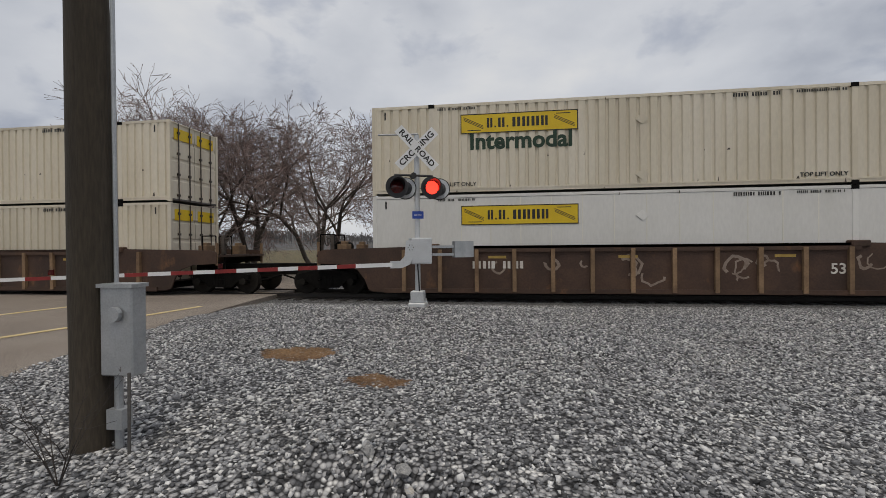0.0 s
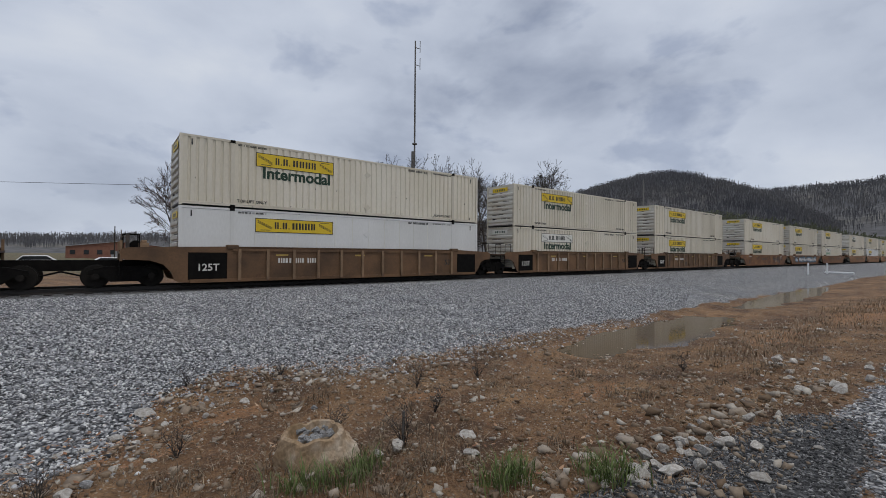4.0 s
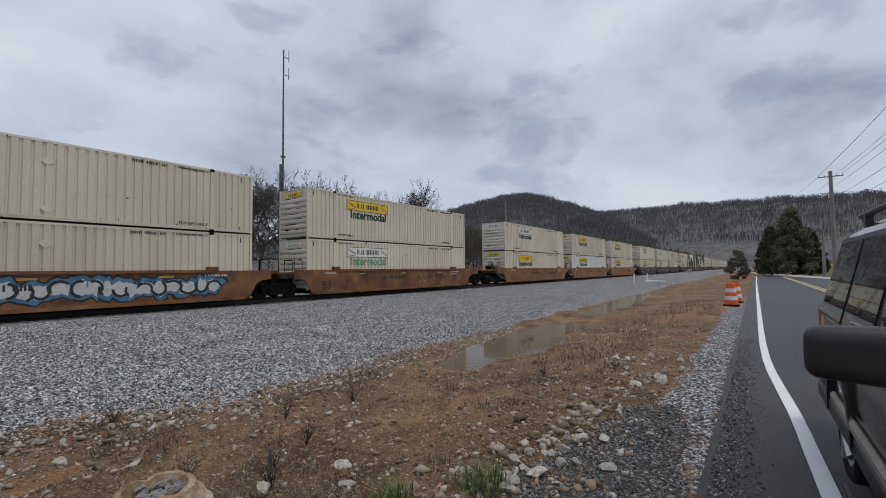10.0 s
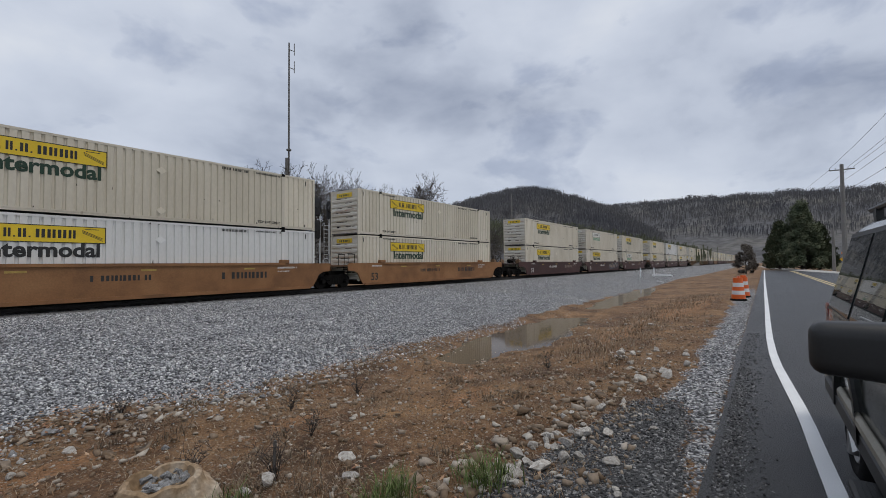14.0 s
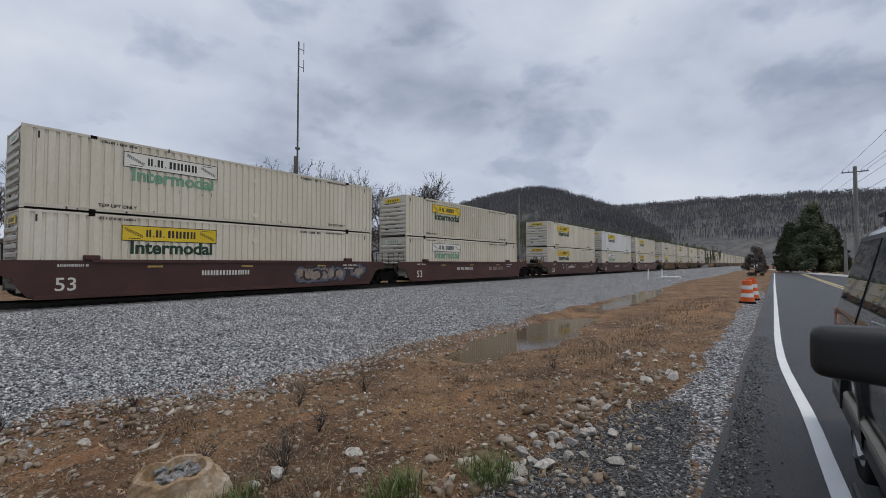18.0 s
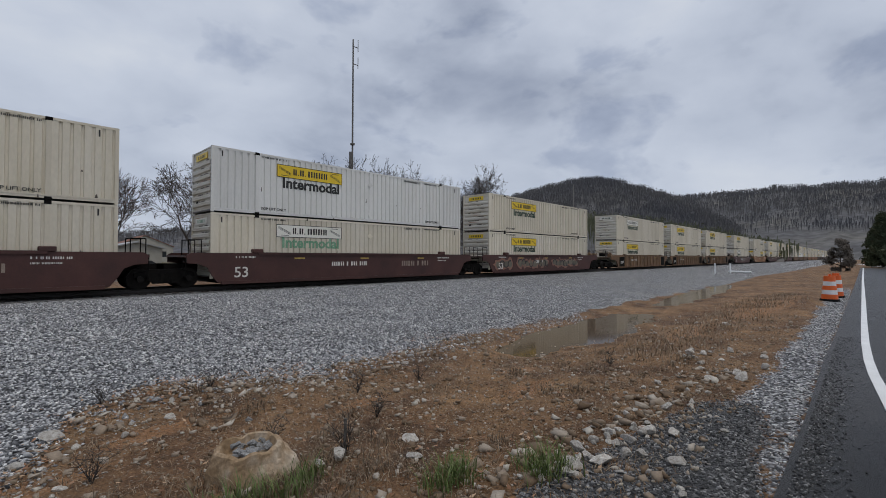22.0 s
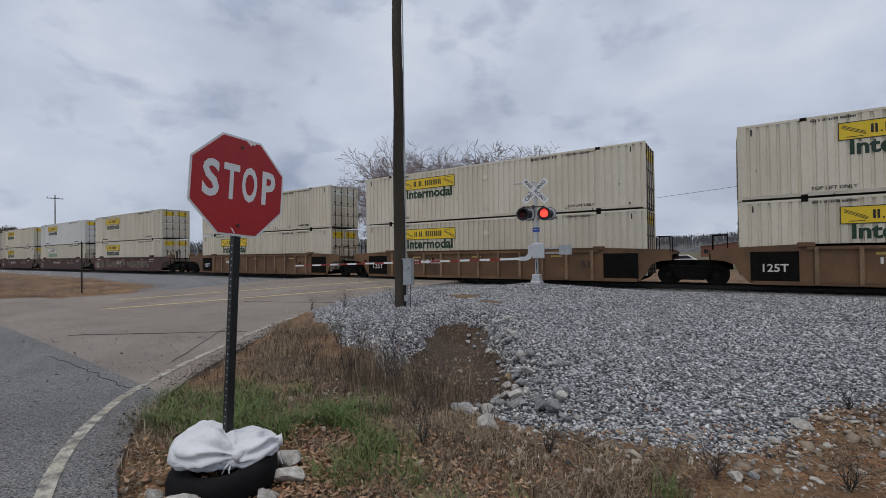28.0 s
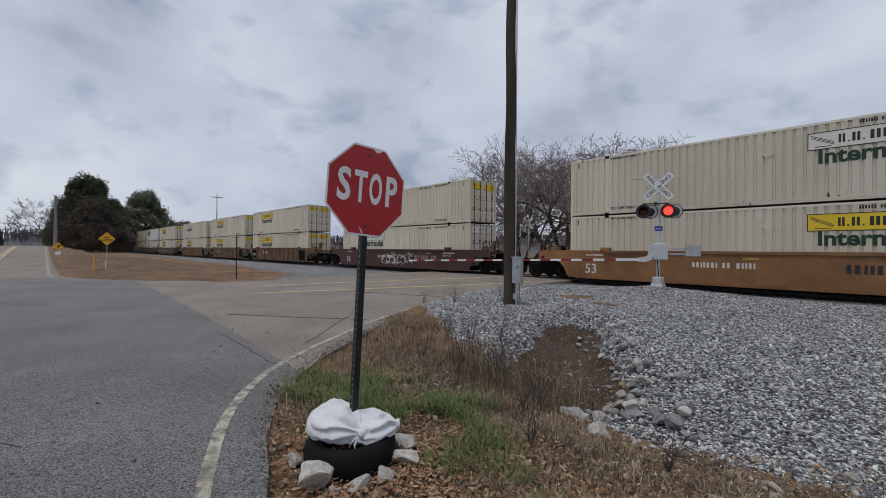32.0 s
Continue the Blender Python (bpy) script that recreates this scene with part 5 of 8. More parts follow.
M_ROCK_TAN = mat("tan_sandstone", [(0.20, 0.128, 0.066), (0.31, 0.22, 0.135), (0.44, 0.37, 0.29)], 3.6, 30, 0.28, 0.9, bump=0.8, bump_scale=14)
M_LAMP = glow("red_lamp_glass", (1.0, 0.03, 0.02), 3.5)
M_LAMP_OFF = mat("dark_red_lamp_glass", [(0.05, 0.004, 0.005), (0.08, 0.008, 0.008)], 6, 40, 0.1, 0.15, bump=0)


def lid(x, y):
    return float(land(x, y))


# utility pole at the crossing, with its grey meter box and conduit
px_, py_ = -7.93, 9.58
pole = empty("utility_pole", pose(px_, py_, lid(px_, py_) - 0.25), "weathered dark wooden utility pole with a grey box and conduit", "utility pole")
bm = bmesh.new()
rings = []
for i in range(15):
    z = 11.5 * i / 14
    r = 0.168 - 0.045 * i / 14
    ox, oy = 0.015 * math.sin(i * 1.1), 0.01 * math.cos(i * 1.7)
    rings.append([bm.verts.new((ox + r * math.cos(a) * random.uniform(0.96, 1.03), oy + r * math.sin(a) * random.uniform(0.96, 1.03), z)) for a in (2 * math.pi * k / 16 for k in range(16))])
for a, b in zip(rings, rings[1:]):
    for k in range(16):
        bm.faces.new((a[k], a[(k + 1) % 16], b[(k + 1) % 16], b[k]))
bm.faces.new(rings[-1])
part("shaft", bm, M_WOOD_POLE, pole, smooth=True)
bm = bmesh.new()
box(bm, 0.17, 0.46, -0.10, 0.05, 0.86, 1.58)
bevel(bm, 0.012)
mbox = part("meter_box", bm, M_GALV, pole, "grey galvanised meter box")
bm = bmesh.new()
tube(bm, (0.33, -0.11, 1.36), (0.33, -0.15, 1.36), 0.06, seg=12)
part("dial", bm, M_GALV, mbox)
bm = bmesh.new()
box(bm, 0.155, 0.475, -0.115, 0.055, 1.57, 1.60)
part("cap", bm, M_GALV, mbox)
bm = bmesh.new()
tube(bm, (0.185, 0.045, 1.58), (0.15, 0.05, 11.2), 0.018, seg=8)
part("conduit", bm, M_GALV, pole, "grey steel conduit")
bm = bmesh.new()
tube(bm, (0.26, -0.02, 0.1), (0.26, -0.02, 0.88), 0.032, seg=8)
box(bm, 0.19, 0.33, -0.07, 0.04, 0.42, 0.58)
part("conduit", bm, M_GALV, pole)
bm = bmesh.new()
tube(bm, (0.44, -0.12, 0.0), (0.45, -0.12, 0.9), 0.012, seg=6)
part("ground_rod", bm, M_GREY_STEEL, pole)

# crossing signal with crossbuck, twin lamps and gate arm
sx_, sy_ = -6.52, 16.32
gz = lid(sx_, sy_)
sig = empty("crossing_signal", pose(sx_, sy_, gz), "silver railway crossing signal with crossbuck, red lamps and lowered gate", "crossing signal")
bm = bmesh.new()
box(bm, -0.20, 0.20, -0.20, 0.20, -0.1, 0.09)
box(bm, -0.15, 0.15, -0.15, 0.15, 0.09, 0.36)
bevel(bm, 0.02)
for a, b in ((-0.16, -0.16), (0.16, -0.16), (-0.16, 0.16), (0.16, 0.16)):
    tube(bm, (a, b, 0.08), (a, b, 0.16), 0.02, seg=6)
part("base", bm, M_SILVER, sig)
bm = bmesh.new()
tube(bm, (0, 0, 0.3), (0, 0, 3.95), 0.062, seg=12)
part("mast", bm, M_SILVER, sig)
face = pose(0, 0, 0, 0, 0, 22)      # the signal faces the road users
buck = empty("crossbuck")
buck.parent, buck.matrix_basis = sig, face @ pose(-0.02, -0.10, 3.62)
for ang, words, off in ((45, "CROSSING", -0.010), (-45, "RAIL  ROAD", -0.026)):
    bm = bmesh.new()
    box(bm, -0.61, 0.61, -0.008, 0.0, -0.115, 0.115)
    blade = part("blade", bm, M_SIGN_WHITE, buck, m=pose(0, off, 0, 0, -ang, 0))
    lettering("lettering", words, 0.19, M_INK, blade, pose(0, -0.010, 0), bold=0.004, depth=0.002, width=1.06)
lamps = empty("lamp_arm")
lamps.parent, lamps.matrix_basis = sig, face @ pose(-0.10, -0.12, 2.72)
bm = bmesh.new()
tube(bm, (-0.44, 0, 0.28), (0.44, 0, 0.28), 0.026, seg=8)
tube(bm, (0, 0.12, 0.28), (0, -0.02, 0.28), 0.07, seg=8)
part("crossarm", bm, M_SIGNAL_BLACK, lamps)


def lamp_head(x, lit, back):
    h = empty("lamp_head")
    h.parent, h.matrix_basis = lamps, pose(x, 0.16 if back else -0.12, 0, 0, 0, 158 if back else 0)
    bm = bmesh.new()
    tube(bm, (0, 0.0, 0), (0, 0.02, 0), 0.255, seg=28)
    tube(bm, (0, 0.02, 0), (0, 0.22, 0), 0.16, 0.11, seg=20)
    part("target", bm, M_SIGNAL_BLACK, h, "round black backing plate")
    bm = bmesh.new()
    n = 18
    lo, hi = [], []
    for i in range(n + 1):
        a = math.pi * (-0.12 + 1.24 * i / n)
        depth = 0.10 + 0.20 * max(0.0, math.sin(a))
        lo.append((bm.verts.new((0.175 * math.cos(a), -0.0, 0.175 * math.sin(a))), bm.verts.new((0.165 * math.cos(a), 0.0, 0.165 * math.sin(a)))))
        hi.append((bm.verts.new((0.175 * math.cos(a), -depth, 0.175 * math.sin(a))), bm.verts.new((0.165 * math.cos(a), -depth, 0.165 * math.sin(a)))))
    for i in range(n):
        bm.faces.new((lo[i][0], hi[i][0], hi[i + 1][0], lo[i + 1][0]))
        bm.faces.new((lo[i][1], lo[i + 1][1], hi[i + 1][1], hi[i][1]))
        bm.faces.new((hi[i][0], hi[i][1], hi[i + 1][1], hi[i + 1][0]))
    part("hood", bm, M_SIGNAL_BLACK, h)
    bm = bmesh.new()
    c = bm.verts.new((0, -0.045, 0))
    ring = [bm.verts.new((0.15 * math.cos(a), -0.006, 0.15 * math.sin(a))) for a in (2 * math.pi * i / 24 for i in range(24))]
    for i in range(24):
        bm.faces.new((c, ring[i], ring[(i + 1) % 24]))
    bmesh.ops.recalc_face_normals(bm, faces=bm.faces)
    part("lens", bm, M_LAMP if lit else M_LAMP_OFF, h, "lit red lens" if lit else "unlit dark lens")
    if back:
        bm = bmesh.new()
        tube(bm, (0, 0.022, 0), (0, 0.03, 0), 0.235, seg=24)
        part("back_plate", bm, M_SILVER, h, "silver back of the lamp")


for x, lit in ((-0.40, False), (0.40, True)):
    lamp_head(x, lit, False)
    lamp_head(x + 0.24, False, True)
bm = bmesh.new()
box(bm, -0.13, 0.13, -0.085, -0.07, 2.02, 2.19)
bs = part("notice_plate", bm, M_BLUE_SIGN, sig, "small blue notice plate", m=face)
tagged(part("notice_lines", bars(1, -0.10, 2.09, 0.19, 0.025, -0.09, 4), M_SIGN_WHITE, bs), kind="stuff")
bm = bmesh.new()
box(bm, -0.18, 0.30, -0.20, 0.22, 0.98, 1.58)
bevel(bm, 0.035, 2)
mech = part("gate_mechanism", bm, M_SILVER, sig, m=face)
bm = bmesh.new()
for a in range(6):
    tube(bm, (-0.20 + 0.06 * math.cos(a * 1.05), -0.21, 1.36 + 0.06 * math.sin(a * 1.05)), (-0.20 + 0.06 * math.cos(a * 1.05), -0.235, 1.36 + 0.06 * math.sin(a * 1.05)), 0.014, seg=6)
part("bolt_ring", bm, M_GREY_STEEL, mech)
bm = bmesh.new()
prism(bm, [(-0.30, 1.52), (-0.10, 1.52), (-0.12, 1.2), (-0.22, 0.98), (-0.40, 0.90), (-0.66, 0.90), (-0.66, 1.06), (-0.44, 1.06), (-0.34, 1.16)], -0.235, -0.205, "y")
part("gate_bracket", bm, M_SILVER, sig, m=face)
bm = bmesh.new()
box(bm, 0.34, 1.28, -0.06, -0.02, 1.34, 1.40)
box(bm, 0.34, 1.28, -0.06, -0.02, 1.16, 1.22)
box(bm, 0.86, 1.32, -0.12, 0.10, 1.12, 1.50)
part("counterweight", bm, M_GALV, sig, m=face)
bm = bmesh.new()
tube(bm, (0.06, -0.10, 0.3), (0.03, -0.16, 0.98), 0.018, seg=6)
part("cable", bm, M_SIGNAL_BLACK, sig)
bm = bmesh.new()
tube(bm, (-0.9, -0.05, 3.98), (0.05, -0.05, 3.96), 0.022, seg=8)
part("wire_arm", bm, M_GALV, sig)
gate = empty("gate_arm")
gate.parent, gate.matrix_basis = sig, face @ pose(-0.62, -0.22, 0.98, 0, -1.2, 0)
GATE_LEN, n_seg = 9.6, 24
for i in range(n_seg):
    a, b = -GATE_LEN * i / n_seg, -GATE_LEN * (i + 1) / n_seg
    h = 0.044 - 0.016 * i / n_seg
    bm = bmesh.new()
    box(bm, b, a, -0.018, 0.018, -h, h)
    part("stripe", bm, M_SIGN_WHITE if i < 2 or i % 2 else M_RED_REFLECT, gate)
for x in (-3.5, -6.4, -9.4):
    bm = bmesh.new()
    tube(bm, (x, 0, 0.06), (x, 0, 0.16), 0.05, seg=10)
    part("gate_lamp", bm, M_LAMP_OFF, gate)

# the far-side crossing signal, seen small beyond the road
sig2 = empty("crossing_signal", pose(-20.5, 27.5, lid(-20.5, 27.5)), "distant silver crossing signal with a white crossbuck", "crossing signal")
bm = bmesh.new()
tube(bm, (0, 0, 0), (0, 0, 4.0), 0.06, seg=8)
part("mast", bm, M_SILVER, sig2)
for ang in (45, -45):
    bm = bmesh.new()
    box(bm, -0.6, 0.6, -0.1, -0.09 + 0.01 * (ang > 0), -0.11, 0.11)
    part("blade", bm, M_SIGN_WHITE, sig2, m=pose(0, 0, 3.7, 0, ang, 0))
for x in (-0.42, 0.42):
    bm = bmesh.new()
    tube(bm, (x, -0.1, 2.8), (x, -0.03, 2.8), 0.25, seg=16)
    part("lamp_head", bm, M_SIGNAL_BLACK, sig2)

# stop sign, its tyre base, sacks and stones
tx, ty = -3.335, 1.82
tz = lid(tx, ty)
stop = empty("stop_sign", pose(tx, ty, tz), "red octagonal stop sign on a black perforated steel post", "stop sign")
lean = pose(0, 0, 0, 0, 2.9, 90)
bm = bmesh.new()
box(bm, -0.027, 0.027, -0.025, 0.025, -0.15, 2.34)
post = part("post", bm, M_POST_BLACK, stop, m=lean)
for i in range(34):
    bm = bmesh.new()
    z = 0.1 + i * 0.051
    tube(bm, (-0.0272, -0.004, z), (-0.0285, -0.004, z), 0.0065, seg=6)
    part("hole", bm, M_GALV, post)
R8 = 0.381 / math.cos(math.pi / 8)
OCT = lambda r: [(r * math.cos(math.pi / 8 + math.pi / 4 * i), r * math.sin(math.pi / 8 + math.pi / 4 * i)) for i in range(8)]
bm = bmesh.new()
prism(bm, OCT(R8), -0.004, 0.0, "y")
plate = part("plate", bm, M_SIGN_WHITE, stop, "white-bordered octagonal plate with a chipped edge", m=lean @ pose(0, -0.030, 2.235, 0, 1.3, 0))
bm = bmesh.new()
prism(bm, OCT(R8 * 0.958), -0.0065, -0.0045, "y")
part("red_field", bm, M_SIGN_RED, plate, "red reflective face")
for ch, word_x, word_w in (("S", -0.228, 0.125), ("T", -0.072, 0.125), ("O", 0.078, 0.128), ("P", 0.236, 0.118)):
    lettering("letter", ch, 0.365, M_SIGN_WHITE, plate, pose(word_x, -0.008, 0.012), bold=0.010, depth=0.001, width=word_w)
bm = bmesh.new()
prism(bm, [(0.02, 0.375), (0.12, 0.37), (0.10, 0.345), (0.085, 0.352), (0.07, 0.335), (0.05, 0.350)], -0.0085, -0.0068, "y")
part("chip", bm, M_SIGN_WHITE, plate, "pale chip in the red face")
bm = bmesh.new()
prism(bm, [(-0.02, -0.36), (-0.045, -0.325), (-0.06, -0.318), (-0.03, -0.362)], -0.0085, -0.0068, "y")
part("chip", bm, M_SIGN_WHITE, plate)
for z in (0.305, -0.300):
    bm = bmesh.new()
    tube(bm, (0, -0.0065, z), (0, -0.014, z), 0.012, seg=8)
    part("bolt", bm, M_LOCK, plate)


def ring_solid(name, R, r, width, material, parent=None, m=None, seg=36):
    """A tyre carcass lying flat: rounded tread, open middle."""
    prof = [(R - r, -width * 0.36), (R - r * 0.45, -width * 0.5), (R - 0.02, -width * 0.40), (R, -width * 0.2), (R, width * 0.2), (R - 0.02, width * 0.40), (R - r * 0.45, width * 0.5), (R - r, width * 0.36)]
    bm = bmesh.new()
    rr = [[bm.verts.new((q * math.cos(a), q * math.sin(a), z)) for q, z in prof] for a in (2 * math.pi * i / seg for i in range(seg))]
    for i in range(seg):
        a, b = rr[i], rr[(i + 1) % seg]
        for k in range(len(prof)):
            bm.faces.new((a[k], b[k], b[(k + 1) % len(prof)], a[(k + 1) % len(prof)]))
    bmesh.ops.recalc_face_normals(bm, faces=bm.faces)
    return part(name, bm, material, parent, m=m, smooth=True)


bx, by = tx + 0.02, ty - 0.02
tyre = ring_solid("tyre", 0.37, 0.15, 0.235, M_RUBBER, m=pose(bx, by, lid(bx, by) + 0.10, 2, -2, 0))
tagged(tyre, "old black tyre lying flat round the sign post", "tyre")


def sack(L, W, Hh, m, seed, knot, label):
    """A filled woven sack along x, gathered into folds at its tied +x end."""
    bm = bmesh.new()
    bmesh.ops.create_icosphere(bm, subdivisions=5, radius=1.0)
    for v in bm.verts:
        p = v.co.copy()
        u = (p.x + 1) / 2
        th = math.atan2(p.z, p.y)
        pin = 1 - knot * max(0.0, (u - 0.45) / 0.55) ** 1.6
        q = Vector((math.copysign(abs(p.x) ** 0.85, p.x) * L / 2, math.copysign(abs(p.y) ** 0.8, p.y) * W / 2 * pin, math.copysign(abs(p.z) ** 0.8, p.z) * Hh / 2 * (0.35 + 0.65 * pin)))
        fold = 0.060 * max(0.0, u - 0.25) * math.cos(8 * th + 4 * noise.noise(Vector((u * 3, th * 0.7, seed)))) * (0.35 + 0.65 * pin)
        crease = 0.030 * noise.noise(Vector((q.x * 7 + seed, q.y * 5, q.z * 5))) + 0.022 * abs(noise.noise(Vector((q.x * 13, q.y * 11 + seed, q.z * 10)))) - 0.012 * abs(noise.noise(Vector((q.x * 30, q.y * 26 + seed, q.z * 24))))
        q += p.normalized() * (fold + crease)
        q.z -= 0.32 * Hh * ((q.x / (L / 2)) ** 2 * (1 - knot * 0.6 * (q.x > 0)) * 0.5 + (q.y / (W / 2)) ** 2 * 0.5)
        v.co = q
    s_ob = part("sandbag", bm, M_SACK, m=m, smooth=True)
    tagged(s_ob, label, "sandbag", "sandbags on the tyre")
    bm = bmesh.new()
    e = Vector((L / 2 - 0.01, 0, -0.015))
    tube(bm, e - Vector((0.05, 0, 0)), e + Vector((0.05, 0, 0.01)), 0.018, 0.048, seg=9)
    part("gathered_mouth", bm, M_SACK, s_ob, smooth=True)
    bm = bmesh.new()
    for k in range(8):
        a0, a1 = k * 0.785, (k + 1) * 0.785
        tube(bm, e + Vector((-0.012, 0.026 * math.cos(a0), 0.026 * math.sin(a0))), e + Vector((-0.012, 0.026 * math.cos(a1), 0.026 * math.sin(a1))), 0.006, seg=5)
    w = e + Vector((0, -0.03, -0.01))
    for dx, dz in ((0.05, -0.13), (-0.03, -0.09)):
        tube(bm, w, w + Vector((dx * 0.4, -0.05, dz * 0.4)), 0.006, 0.006, seg=5)
        tube(bm, w + Vector((dx * 0.4, -0.05, dz * 0.4)), w + Vector((dx, -0.055, dz)), 0.006, 0.004, seg=5)
    part("tie", bm, M_SACK, s_ob)
    return s_ob


rx_, ry_ = 0.51, 0.86        # along the two sacks
top_z = lid(bx, by) + 0.215
sack(0.50, 0.42, 0.19, pose(bx - 0.11 * rx_ + 0.02, by - 0.11 * ry_ - 0.01, top_z + 0.135, 8, 12, 20), 3, 0.85, "white woven plastic sandbag tied at its mouth, slumped over the tyre")
sack(0.47, 0.43, 0.17, pose(bx + 0.13 * rx_, by + 0.13 * ry_, top_z + 0.075, 4, 2, 58), 8, 0.72, "white woven plastic sandbag lying full across the tyre")


ROCKS = []
for k in range(9):
    rnd = random.Random(50 + k)
    bm = bmesh.new()
    bmesh.ops.create_icosphere(bm, subdivisions=3, radius=0.5)
    cuts = [(Vector((rnd.gauss(0, 1), rnd.gauss(0, 1), rnd.gauss(0, 1))).normalized(), rnd.uniform(0.20, 0.37)) for _ in range(11)]
    sc = Vector((rnd.uniform(0.85, 1.25), rnd.uniform(0.7, 1.0), rnd.uniform(0.5, 0.8)))
    for v in bm.verts:
        for nrm, d in cuts:
            e = v.co.dot(nrm) - d
            if e > 0:
                v.co -= nrm * e
        v.co *= 1 + 0.05 * noise.noise(v.co * 6 + Vector((k * 7, 0, 0)))
        v.co = Vector((v.co.x * sc.x, v.co.y * sc.y, v.co.z * sc.z))
    me = bpy.data.meshes.new("rock")
    bm.to_mesh(me)
    bm.free()
    ROCKS.append(me)
ROCK_BY = {}


def rock(x, y, size, material, label, group, k=None, sink=0.25, lift=0.0):
    k = random.randrange(9) if k is None else k
    key = (k, material.name)
    if key not in ROCK_BY:
        me = ROCKS[k].copy()
        me.materials.append(material)
        ROCK_BY[key] = me
    ob = new("rock", ROCK_BY[key])
    zs = [v.co.z for v in ROCKS[k].vertices]
    ob.matrix_basis = pose(x, y, lid(x, y) + lift - size * min(zs) * (1 - sink), random.uniform(-9, 9), random.uniform(-9, 9), random.uniform(0, 360)) @ Matrix.Diagonal((size, size, size, 1))
    return tagged(ob, label, "rock", group)


for x, y, s in ((-0.43, 0.02, 0.22), (-0.22, -0.40, 0.33), (0.06, -0.44, 0.24), (0.28, -0.35, 0.26), (0.43, -0.11, 0.33), (0.45, 0.15, 0.32)):
    c, sn = math.cos(radians(58)), math.sin(radians(58))
    rock(bx + x * c - y * sn, by + x * sn + y * c, s, M_ROCK_PALE, "pale grey rock wedged against the tyre", "rocks round the tyre", sink=0.15)

# hollow tan boulder with gravel in its top
b0x, b0y = 1.53, 3.78
bm = bmesh.new()
PROF = ((0.41, -0.12), (0.385, 0.0), (0.36, 0.08), (0.325, 0.15), (0.30, 0.20), (0.288, 0.232), (0.262, 0.245), (0.238, 0.238), (0.222, 0.195), (0.20, 0.165), (0.10, 0.16))
rings = []
N_B = 30
for k, (r, z) in enumerate(PROF):
    ring = []
    for i in range(N_B):
        a = 2 * math.pi * i / N_B
        facet = 1.0
        for fa, fd in ((0.3, 0.90), (1.25, 0.96), (2.2, 0.88), (3.0, 0.93), (3.9, 0.87), (4.75, 0.90), (5.6, 1.0)):
            c = math.cos(a - fa)
            if c > 0.5:
                facet = min(facet, fd / c)
        c3 = Vector((math.cos(a), math.sin(a), z * 3))
        rr = r * facet * (1 + 0.10 * noise.noise(c3 * 1.7 + Vector((3, 1, 0))) + 0.05 * noise.noise(c3 * 6))
        rim = 0.035 * noise.noise(Vector((math.cos(a) * 2.2, math.sin(a) * 2.2, 7))) + 0.018 * noise.noise(Vector((math.cos(a) * 8, math.sin(a) * 8, 2)))
        ring.append(bm.verts.new((rr * 1.06 * math.cos(a) + (0.05 if z < 0.1 else 0.0) * max(0, math.cos(a)), rr * 0.88 * math.sin(a), z + rim * (k > 3))))
    rings.append(ring)
for a, b in zip(rings, rings[1:]):
    for i in range(N_B):
        bm.faces.new((a[i], a[(i + 1) % N_B], b[(i + 1) % N_B], b[i]))
bm.faces.new(rings[-1])
bmesh.ops.recalc_face_normals(bm, faces=bm.faces)
boulder = part("boulder", bm, M_ROCK_TAN, m=pose(b0x, b0y, lid(b0x, b0y) + 0.03, 7, -3, -25) @ Matrix.Diagonal((0.88, 0.88, 0.95, 1)))
tagged(boulder, "tan sandstone boulder with a hollow top full of gravel", "boulder")
for i in range(40):
    a, r = random.uniform(0, 6.28), math.sqrt(random.random()) * 0.165
    ob = rock(b0x + r * math.cos(a) * 1.1, b0y + r * math.sin(a) * 0.9, random.uniform(0.05, 0.09), M_ROCK, "small grey stone lying in the boulder's hollow", "stones in the boulder", lift=0.20)

# rock pile at the culvert, stones along the verge
for i in range(96):
    t = random.random()
    x = float(np.interp(t, [0, 0.25, 0.5, 0.75, 1], [-5.6, -4.35, -3.45, -2.85, -2.0])) + random.gauss(0, 0.20)
    y = float(np.interp(t, [0, 0.25, 0.5, 0.75, 1], [9.7, 8.2, 7.1, 6.4, 5.2])) + random.gauss(0, 0.20)
    s = random.choice((0.09, 0.12, 0.16, 0.2, 0.26)) * (0.6 + 0.5 * t)
    rock(x, y, s, M_ROCK if random.random() < 0.7 else M_ROCK_PALE, "grey broken rock in the pile by the ditch", "rocks by the ditch", lift=random.choice((0.0, 0.02, 0.06)))
for i in range(46):
    x, y = random.gauss(-2.75, 0.45), random.gauss(5.25, 0.35)
    rock(x, y, random.choice((0.09, 0.13, 0.18, 0.24)), M_ROCK if random.random() < 0.7 else M_ROCK_PALE, "grey broken rock in the pile by the ditch", "rocks by the ditch", lift=random.choice((0.0, 0.03)))
rock(-3.2, 6.95, 0.40, M_ROCK, "large grey broken rock in the pile by the ditch", "rocks by the ditch", k=3)
rock(-2.48, 4.36, 0.36, M_ROCK_PALE, "pale flat rock slab at the ditch", "rocks by the ditch", k=2)
rock(-3.15, 6.4, 0.20, M_ROCK_TAN, "rusty orange rock in the pile by the ditch", "rocks by the ditch", k=4)
rock(0.45, 6.15, 0.26, M_ROCK_PALE, "pale tan rock at the foot of the ballast", "rocks by the ditch", k=1)
